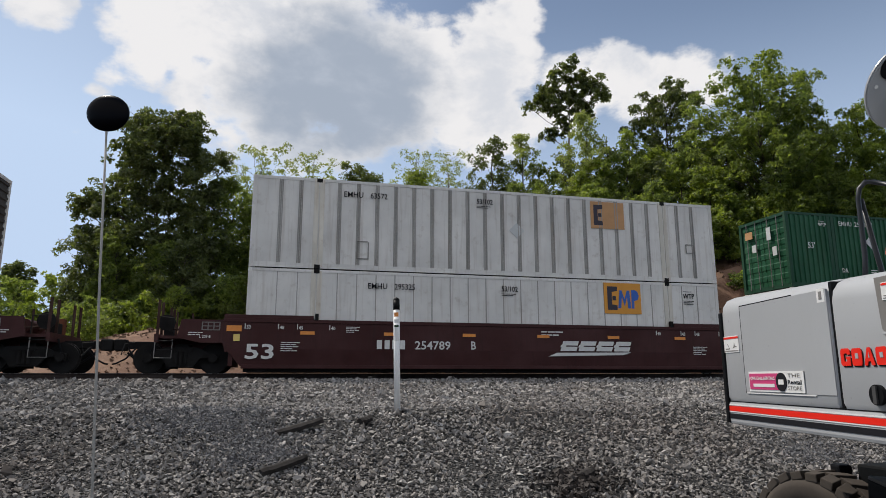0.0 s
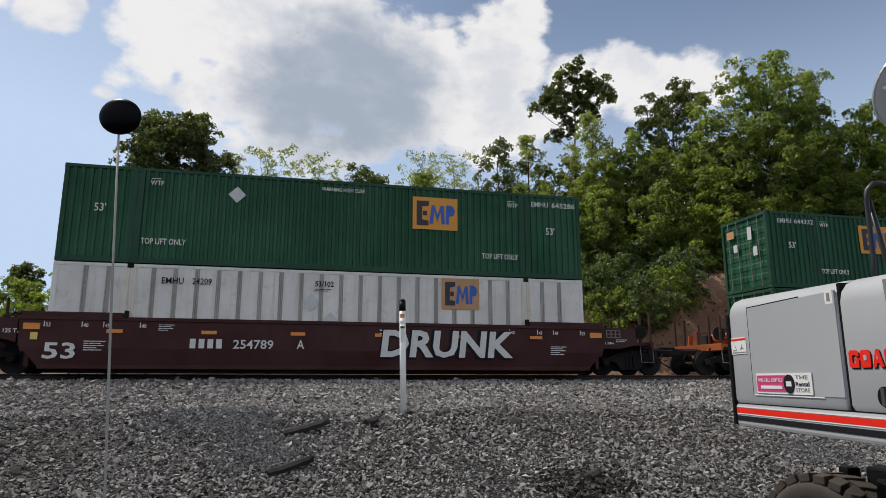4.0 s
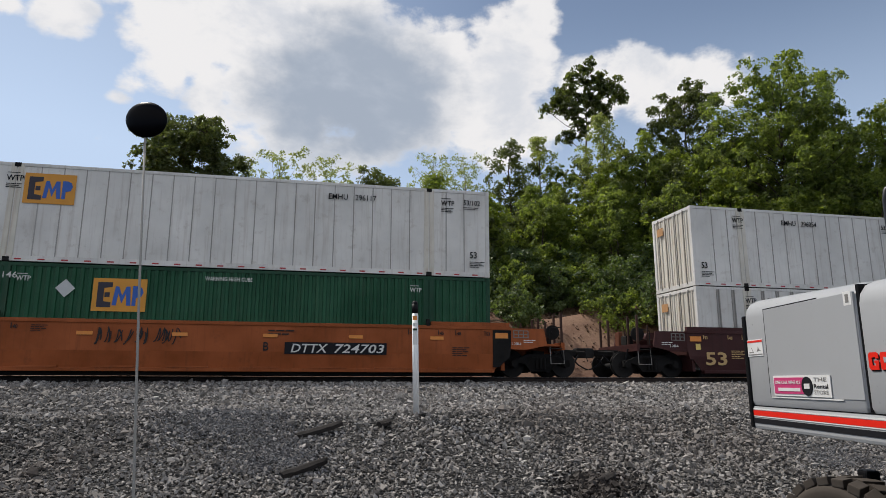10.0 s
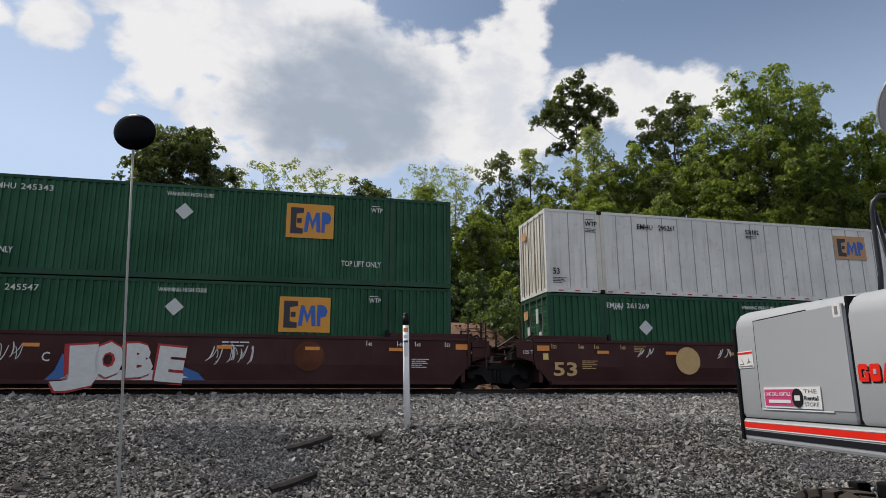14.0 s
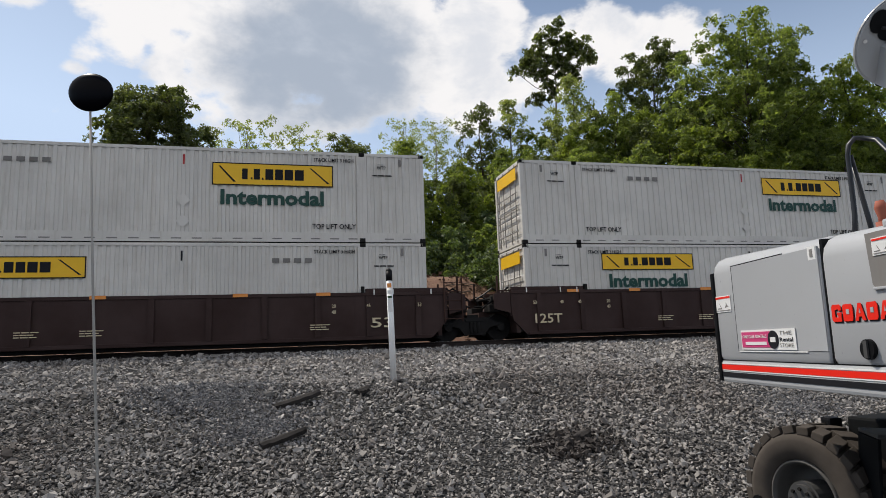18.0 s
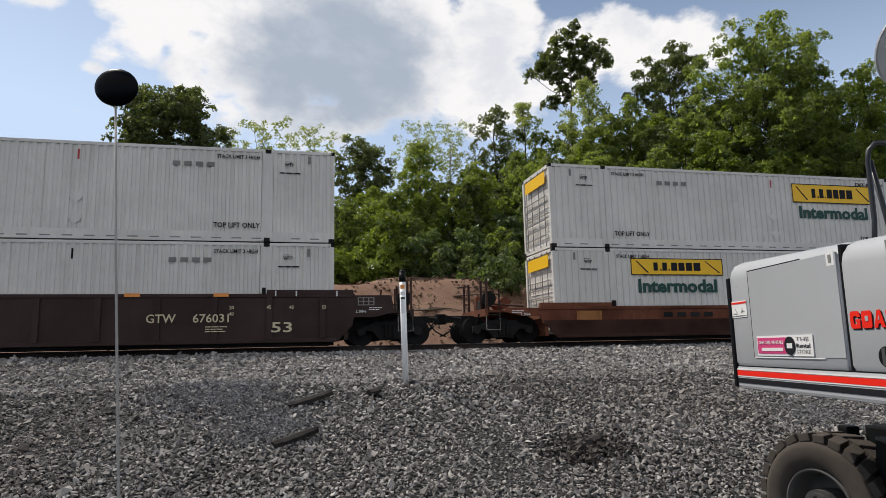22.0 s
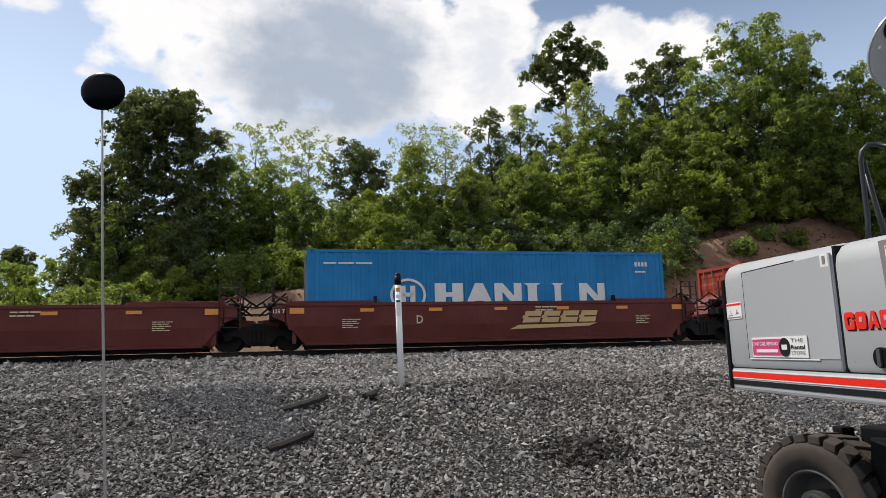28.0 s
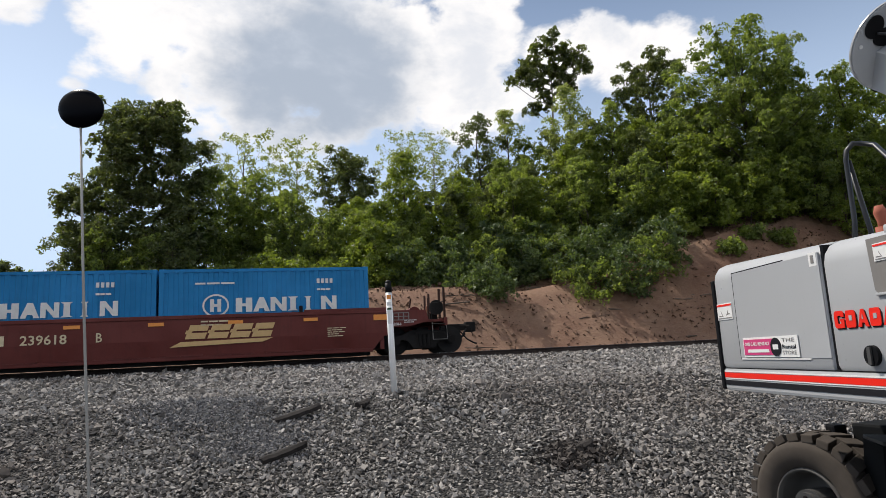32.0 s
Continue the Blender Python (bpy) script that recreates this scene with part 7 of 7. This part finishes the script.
# ---- excavator ----
def build_machine():
    m = new("wheeled_excavator")
    m.matrix_world = pose(2.042, 4.769, 0.0, 0, 0, 3.0)
    tagged(m, "light grey wheeled excavator with red and black stripes, parked", "excavator")
    # local: the flank lies at x = 0 and faces -x, y = 0 at its rear corner and falls towards the front, z up
    Z, G = CZ, M["grey_body"]

    def hood(y0, y1, lo, top0, top1, name, x1=2.35):
        """A rounded casing from y0 forward to y1, with its top falling from top0 to top1."""
        bm = bmesh.new()
        ring = []
        for y, tp in ((y0, top0), (y1, top1)):
            pr = [(0.012, lo), (0.0, lo + 0.03), (0.0, tp - 0.13), (0.012, tp - 0.075), (0.045, tp - 0.03), (0.1, tp - 0.006), (0.2, tp), (x1 - 0.2, tp), (x1 - 0.04, tp - 0.03), (x1, tp - 0.13), (x1, lo)]
            ring.append([bm.verts.new((x, y, z)) for x, z in pr])
        for i in range(len(ring[0])):
            j = (i + 1) % len(ring[0])
            bm.faces.new((ring[0][i], ring[0][j], ring[1][j], ring[1][i]))
        bm.faces.new(ring[0])
        bm.faces.new(ring[1][::-1])
        bmesh.ops.recalc_face_normals(bm, faces=bm.faces)
        ends = [e for e in bm.edges if abs(e.verts[0].co.y - e.verts[1].co.y) < 1e-6]
        bmesh.ops.bevel(bm, geom=ends, offset=0.022, segments=3, affect="EDGES", profile=0.6)
        return part(name, bm, G, m, smooth=50)

    rear = hood(-0.02, -1.245, Z - 0.165, Z + 0.575, Z + 0.535, "rear_hood")
    front = hood(-1.268, -2.9, Z - 0.165, Z + 0.532, Z + 0.48, "front_hood")
    part("gap_seal", boxes((0.012, 2.3, -1.268, -1.245, Z - 0.16, Z + 0.51)), M["cap"], m, "black rubber seal between the hoods")
    part("rear_seal", boxes((-0.012, 2.32, -0.03, 0.014, Z - 0.315, Z + 0.46), bevel=0.012), M["cap"], m, "black rear edge seal")
    skirt = part("lower_skirt", boxes((0.0, 2.35, -2.9, -0.012, Z - 0.322, Z - 0.168), bevel=0.02), G, m)
    for z0, z1, mt, nm, y1 in ((Z - 0.232, Z - 0.198, "machine_red", "red_stripe", -2.6), (Z - 0.283, Z - 0.250, "ink", "black_stripe", -1.75), (Z - 0.240, Z - 0.234, "sticker", "white_line", -2.6), (Z - 0.194, Z - 0.186, "sticker", "white_line", -2.6)):
        part(nm, boxes((-0.003, 0.004, y1, -0.02, z0, z1)), M[mt], skirt)
    part("shadow_gap", boxes((0.006, 2.3, -2.9, -0.02, Z - 0.169, Z - 0.164)), M["cap"], m)
    # access door with a thin gap round it
    d = part("access_door", boxes((-0.0035, 0.01, -1.236, -0.29, Z - 0.10, Z + 0.475), bevel=0.003), G, rear)
    part("door_gap", boxes((-0.0015, 0.004, -0.29, -0.281, Z - 0.105, Z + 0.482), (-0.0015, 0.004, -0.9, -0.282, Z + 0.475, Z + 0.482)), M["cap"], rear)
    # white strip painted as the highlight along the door's lower edge
    part("door_lip", boxes((-0.006, 0.004, -1.06, -0.3, Z - 0.107, Z - 0.1)), M["sticker"], rear)
    # stickers
    y = -0.009
    st = part("rental_sticker", boxes((y - 0.001, y + 0.003, -0.965, -0.35, Z - 0.092, Z + 0.035)), M["sticker"], rear, "pink and white rental sticker")
    part("pink_field", boxes((y - 0.004, y, -0.70, -0.362, Z - 0.078, Z + 0.022)), M["pink"], st)
    bm = rod(bmesh.new(), (y - 0.006, -0.735, Z - 0.03), (y - 0.001, -0.735, Z - 0.03), 0.056, seg=24)
    part("black_disc", bm, M["ink"], st)
    part("disc_mark", boxes((y - 0.0075, y - 0.005, -0.765, -0.708, Z - 0.045, Z - 0.015)), M["sticker"], st)
    turn = (90, 0, -90)
    lettering("ONE CALL RENTALS", 0.03, y - 0.006, -0.378, Z - 0.018, M["sticker"], st, width=0.29, bold=0.01, turn=turn)
    part("number_bar", boxes((y - 0.006, y - 0.003, -0.66, -0.41, Z - 0.062, Z - 0.042)), M["sticker"], st)
    lettering("THE", 0.034, y - 0.003, -0.80, Z - 0.002, M["post_grey"], st, width=0.13, bold=-0.012, turn=turn)
    lettering("Rental", 0.036, y - 0.003, -0.80, Z - 0.042, M["ink"], st, width=0.14, bold=0.01, turn=turn)
    lettering("STORE", 0.034, y - 0.003, -0.80, Z - 0.076, M["post_grey"], st, width=0.14, bold=-0.012, turn=turn)

    def warning(y0, y1, z0, z1, x, parent):
        w = part("warning_sticker", boxes((x - 0.002, x + 0.002, -y1, -y0, z0, z1)), M["sticker"], parent, "white warning sticker with small drawings")
        h = z1 - z0
        part("red_band", boxes((x - 0.004, x, -y1 + 0.004, -y0 - 0.004, z1 - 0.17 * h, z1 - 0.06 * h)), M["machine_red"], w)
        part("print_line", boxes((x - 0.004, x, -y1 + 0.01, -y0 - 0.01, z0 + 0.08 * h, z0 + 0.13 * h)), M["post_grey"], w)
        for i in (0, 1):
            a = y0 + (0.1 + 0.48 * i) * (y1 - y0)
            b = a + 0.3 * (y1 - y0)
            bm = slab([(0, 0), (b - a, 0), ((b - a) * 0.5, 0.36 * h), ((b - a) * 0.5, 0.29 * h), ((b - a) * 0.82, 0.06 * h), (0, 0.06 * h)] if i == 0 else [(0, 0.04 * h), ((b - a) * 0.3, 0.2 * h), ((b - a) * 0.4, 0.4 * h), ((b - a) * 0.55, 0.2 * h), (b - a, 0.12 * h), ((b - a) * 0.5, 0.1 * h)], 0, 0.002)
            part("drawing", bm, M["post_grey"], w, "", pose(x - 0.003, -a, z0 + 0.2 * h, 0, 0, -90))

    warning(0.03, 0.24, Z + 0.17, Z + 0.285, -0.002, rear)
    warning(1.66, 1.80, Z + 0.36, Z + 0.445, -0.004, front)
    w = part("white_label", boxes((-0.004, 0.002, -1.222, -1.155, Z + 0.405, Z + 0.48)), M["sticker"], rear)
    part("label_print", boxes((-0.006, -0.003, -1.2, -1.175, Z + 0.42, Z + 0.465)), M["post_grey"], w)
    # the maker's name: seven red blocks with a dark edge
    block = [(0.006, 0), (0.066, 0), (0.074, 0.01), (0.076, 0.07), (0.066, 0.088), (0.008, 0.088), (0, 0.078), (0, 0.01)]
    peak = [(0, 0), (0.024, 0), (0.03, 0.02), (0.048, 0.02), (0.054, 0), (0.078, 0), (0.05, 0.088), (0.028, 0.088)]
    foot = [(0, 0), (0.07, 0), (0.07, 0.024), (0.026, 0.024), (0.026, 0.088), (0, 0.088)]
    notch = [(0.01, 0), (0.074, 0), (0.076, 0.048), (0.042, 0.048), (0.042, 0.034), (0.05, 0.034), (0.05, 0.022), (0.026, 0.024), (0.024, 0.062), (0.05, 0.066), (0.052, 0.058), (0.076, 0.058), (0.074, 0.08), (0.062, 0.09), (0.012, 0.09), (0, 0.078), (0, 0.012)]
    for i, q in enumerate((notch, block, peak, block, peak, foot, foot)):
        a = 1.305 + i * 0.088
        part("name_shadow", slab([(u + 0.006, v - 0.007) for u, v in q], 0, 0.002), M["ink"], front, "", pose(-0.003, -a, Z + 0.055, 0, 0, -90))
        part("name_shape", slab(q, 0, 0.003), M["machine_red"], front, "red raised block of the maker's name", pose(-0.006, -a, Z + 0.055, 0, 0, -90))
        if q in (block, peak):
            part("name_hole", slab([(0.028, 0.036), (0.05, 0.036), (0.05, 0.062), (0.028, 0.062)] if q is block else [(0.034, 0.038), (0.044, 0.038), (0.039, 0.064)], 0, 0.002), G, front, "", pose(-0.008, -a, Z + 0.055, 0, 0, -90))
    k = part("lock", rod(bmesh.new(), (-0.02, -1.555, Z - 0.087), (0.0, -1.555, Z - 0.087), 0.05, seg=24), M["cap"], front, "round black latch")
    part("lock_bar", boxes((-0.03, -0.018, -1.567, -1.543, Z - 0.13, Z - 0.044)), M["hub"], k)
    part("pull_slot", boxes((-0.004, 0.01, -2.2, -1.69, Z - 0.13, Z - 0.065), bevel=0.006), M["post_grey"], front, "recessed hand grip")
    part("pull_shadow", boxes((-0.006, 0.0, -2.18, -1.715, Z - 0.118, Z - 0.085)), M["cap"], front)
    # darker scooped panel in the front hood
    bm = slab([(1.615, Z + 0.475), (1.79, Z + 0.475), (2.1, Z + 0.21), (1.65, Z + 0.205), (1.63, Z + 0.225)], 0, 0.004)
    part("scoop", bm, M["post_grey"], front, "grey recessed scoop", pose(-0.002, 0, 0, 0, 0, -90))
    part("scoop_lip", boxes((-0.012, 0.0, -2.1, -1.64, Z + 0.196, Z + 0.21), bevel=0.004), G, front)
    part("roof_rise", boxes((0.06, 0.5, -1.82, -1.66, Z + 0.49, Z + 0.54), bevel=0.015), G, front)
    inv = m.matrix_world.inverted()

    def world(name, bm, mat, label="", smooth=False, parent=None):
        return part(name, bm, mat, parent or m, label, inv if parent is None else None, smooth)

    bend = [(2.80, 4.28, Z + 0.46), (2.85, 4.30, Z + 0.78), (2.862, 4.31, Z + 1.20), (2.875, 4.31, Z + 1.27), (2.92, 4.30, Z + 1.318), (2.96, 4.28, Z + 1.31), (3.0, 4.2, Z + 1.27), (2.80, 3.62, Z + 0.84), (2.72, 3.4, Z + 0.66)]
    world("grab_rail", tube(bmesh.new(), bend, 0.017, 10), M["black_tube"], "bent black tube rail", True)
    world("rail_brace", tube(bmesh.new(), [(2.985, 4.32, Z + 0.46), (2.96, 4.32, Z + 0.72), (2.885, 4.32, Z + 1.20)], 0.017, 10), M["black_tube"], "", True)
    bm = bmesh.new()
    rod(bm, (3.68, 5.22, Z + 0.3), (3.68, 5.22, Z + 0.88), 0.05, seg=16)
    world("exhaust_guard", bm, M["exhaust"], "rusty exhaust guard", True)
    bm = bmesh.new()
    tube(bm, [(3.69, 5.22, Z + 0.8), (3.69, 5.22, Z + 0.92), (3.68, 5.215, Z + 1.0), (3.67, 5.21, Z + 1.06)], [0.036, 0.036, 0.05, 0.03], 14)
    world("exhaust_pipe", bm, M["exhaust"], "red-brown exhaust stub", True)
    # rear end of the telescoping boom: a flange and a faceted tube that slopes down to the front
    ax = Vector((0.04, -0.80, -0.60)).normalized()
    c = Vector((3.118, 4.019, Z + 1.898))
    q = ax.to_track_quat("Z", "Y").to_matrix().to_4x4()
    fm = Matrix.Translation(c) @ q
    bm = bmesh.new()
    bmesh.ops.create_cone(bm, cap_ends=True, segments=48, radius1=0.305, radius2=0.305, depth=0.03, matrix=fm)
    bmesh.ops.bevel(bm, geom=[e for e in bm.edges if len(e.link_faces) == 2 and e.calc_face_angle(0) > 1.0], offset=0.008, segments=2, affect="EDGES")
    world("boom_flange", bm, G, "round light grey end flange")
    bm = bmesh.new()
    mid = c + Vector((0.10, 0.09, -0.10))
    bmesh.ops.create_cone(bm, cap_ends=True, segments=6, radius1=0.25, radius2=0.27, depth=1.3, matrix=Matrix.Translation(mid + ax * 0.66) @ q @ pose(0, 0, 0, 0, 0, 10))
    world("boom_tube", bm, G, "faceted light grey boom tube")

    def on_flange(name, p, a, b2, turned, mat, label):
        bm = bmesh.new()
        bmesh.ops.create_cone(bm, cap_ends=True, segments=24, radius1=1.0, radius2=1.0, depth=0.006, matrix=Matrix.Translation(Vector(p) + ax * 0.017) @ q @ pose(0, 0, 0, 0, 0, turned) @ Matrix.Diagonal((a, b2, 1, 1)))
        world(name, bm, mat, label)

    on_flange("lightening_hole", (2.926, 3.938, Z + 1.985), 0.06, 0.075, 0, M["cap"], "dark opening")
    on_flange("lightening_hole", (3.022, 3.979, Z + 1.94), 0.085, 0.06, 20, M["cap"], "dark opening")
    on_flange("lightening_hole", (3.082, 4.205, Z + 1.668), 0.05, 0.018, 0, M["cap"], "dark slot")
    on_flange("bolt", (2.868, 4.01, Z + 1.885), 0.012, 0.012, 0, M["sticker"], "")
    world("hydraulic_line", tube(bmesh.new(), [Vector((2.948, 3.963, Z + 1.956)) + ax * 0.03, Vector((3.075, 3.972, Z + 1.95)) + ax * 0.05, Vector((3.11, 3.98, Z + 1.94)) + ax * 0.06, Vector((3.20, 3.70, Z + 1.74)), Vector((3.26, 3.3, Z + 1.45))], 0.011, 8), M["black_tube"], "", True)
    world("boom_cradle", boxes((3.0, 3.45, 2.5, 3.2, Z + 0.6, Z + 1.0), bevel=0.03), G)
    # undercarriage

    def wheel(cx, cy, cz, turned, r=0.525, w=0.29):
        """A lugged tyre on a dished rim; its outer face looks along turned."""
        base = inv @ pose(cx, cy, cz, 0, 0, turned)
        # local: the axle along x, outer face at -x
        bm = bmesh.new()
        pr = [(0.02, 0.275), (-0.02, 0.31), (-0.03, 0.42), (-0.018, 0.458), (0.015, 0.478), (w / 2, 0.484), (w - 0.015, 0.478), (w + 0.018, 0.458), (w + 0.03, 0.42), (w, 0.30)]
        seg = 48
        rings = [[bm.verts.new((x, cos(2 * pi * k / seg) * rr, sin(2 * pi * k / seg) * rr)) for x, rr in pr] for k in range(seg)]
        for k in range(seg):
            a, b = rings[k], rings[(k + 1) % seg]
            for i in range(len(pr) - 1):
                bm.faces.new((a[i], a[i + 1], b[i + 1], b[i]))
        bmesh.ops.recalc_face_normals(bm, faces=bm.faces)
        t = part("tyre", bm, M["rubber"], m, "black lugged tyre", base, True)
        n = 25
        for k in range(n):
            for side in (0, 1):
                a = 360.0 * (k + 0.5 * side) / n
                x0, x1 = (0.0, w * 0.47) if side == 0 else (w * 0.53, w)
                key = ("lug", side)
                if key not in BUILT:
                    bm = bmesh.new()
                    hw = 2 * pi * 0.5 / n * 0.39
                    box(bm, x0 - 0.012 * (side == 0), x1 + 0.012 * (side == 1), -hw, hw, 0.462, r - 0.004, bevel=0.008)
                    for v in bm.verts:
                        v.co.y += (v.co.x - w / 2) * (0.35 if side == 0 else -0.35)
                    o = part("lug", bm, M["rubber"], t)
                    BUILT[key] = o.data
                else:
                    o = new("lug", BUILT[key])
                    o.parent = t
                o.matrix_local = pose(0, 0, 0, a, 0, 0)
        bm = bmesh.new()
        pr = [(0.01, 0.285), (-0.008, 0.28), (-0.008, 0.265), (0.03, 0.25), (0.14, 0.235), (0.18, 0.2), (0.18, 0.15), (0.17, 0.13)]
        rings = [[bm.verts.new((x, cos(2 * pi * k / 36) * rr, sin(2 * pi * k / 36) * rr)) for x, rr in pr] for k in range(36)]
        for k in range(36):
            a, b = rings[k], rings[(k + 1) % 36]
            for i in range(len(pr) - 1):
                bm.faces.new((a[i], a[i + 1], b[i + 1], b[i]))
        bmesh.ops.recalc_face_normals(bm, faces=bm.faces)
        part("rim", bm, M["rim_dust"], t, "dusty grey steel rim", None, True)
        hb = part("hub", rod(rod(bmesh.new(), (0.2, 0, 0), (0.0, 0, 0), 0.135, seg=24), (0.0, 0, 0), (-0.03, 0, 0), 0.115, seg=24), M["hub"], t, "round wheel hub")
        for k in range(8):
            a = 2 * pi * k / 8
            part("lug_nut", rod(bmesh.new(), (-0.02, cos(a) * 0.085, sin(a) * 0.085), (-0.045, cos(a) * 0.085, sin(a) * 0.085), 0.013, seg=6), M["iron"], hb)
        return t

    wheel(2.60, 4.88, 0.56, 20.0)
    wheel(4.55, 5.5, 0.56, 20.0)
    wheel(3.7, 2.2, 0.56, 20.0)
    world("axle", rods([((2.75, 4.95, 0.56), (4.7, 5.6, 0.56))], 0.09, 14), M["iron"])
    fr = world("chassis", boxes((-0.55, 0.75, -2.8, 0.35, -0.22, 0.12), (-0.42, 0.6, -0.5, 0.0, 0.1, 0.32), bevel=0.02), M["dark_frame"], "black chassis frame")
    fr.matrix_local = inv @ pose(3.62, 4.75, 1.02, 0, 0, 20)
    world("turntable", rod(bmesh.new(), (3.5, 3.8, 1.12), (3.5, 3.8, Z - 0.32), 0.55, seg=32), M["iron"])
    world("steering_rod", rods([((2.95, 4.6, 0.55), (3.6, 4.3, 0.6)), ((2.42, 5.22, 0.5), (2.5, 5.3, 0.5))], 0.035, 10), M["iron"])
    st = world("step_plate", boxes((-0.05, 0.62, -0.14, 0.12, 0.0, 0.025), bevel=0.006), M["rim_dust"], "worn chequered step plate")
    st.matrix_local = inv @ pose(2.87, 4.42, 1.07, 4, 3, -8)
    sp = world("step_side", boxes((-0.05, -0.03, -0.14, 0.12, -0.5, -0.004), bevel=0.004), M["dark_frame"], "black side plate of the step")
    sp.matrix_local = inv @ pose(2.87, 4.42, 1.07, 4, 3, -8)
    world("cap_block", boxes((2.86, 2.96, 4.9, 5.02, 1.02, 1.13), bevel=0.02), M["cap"])


build_machine()


# ---- motion ----
def along(t):
    """How far the train has gone at t seconds."""
    k = t / 32.0
    return 354.98 * k - 6.302 * k ** 2 + 37.702 * k ** 3 - 89.821 * k ** 4 + 46.293 * k ** 5


def motions():
    times = [0, 2, 4, 6, 8, 10, 12, 14, 16, 18, 20, 22, 24, 26, 28, 30, 32]
    for ob, s, z in TRAIN:
        walk(ob, [(t, TRK @ pose(s - along(t), MID, RAIL + z)) for t in times])
    where = {ob: s for ob, s, z in TRAIN}
    for ws, x in WHEELS:
        car = ws.parent.parent
        s = where[car] + ws.parent.matrix_local.translation.x
        rows, last = [(0, pose(x, 0, 0.42))], 0
        seen = [i for i in range(1, 960) if -17 < s - along(i / 30.0) < 32]
        if seen:
            a0 = along(seen[0] / 30.0)
            for i in seen:
                rows.append((i / 30.0, pose(x, 0, 0.42, 0, -math.degrees((along(i / 30.0) - a0) / 0.42) % 360, 0)))
            rows.append((32.0, rows[-1][1]))
        else:
            rows.append((32.0, rows[0][1]))
        walk(ws, rows)


motions()
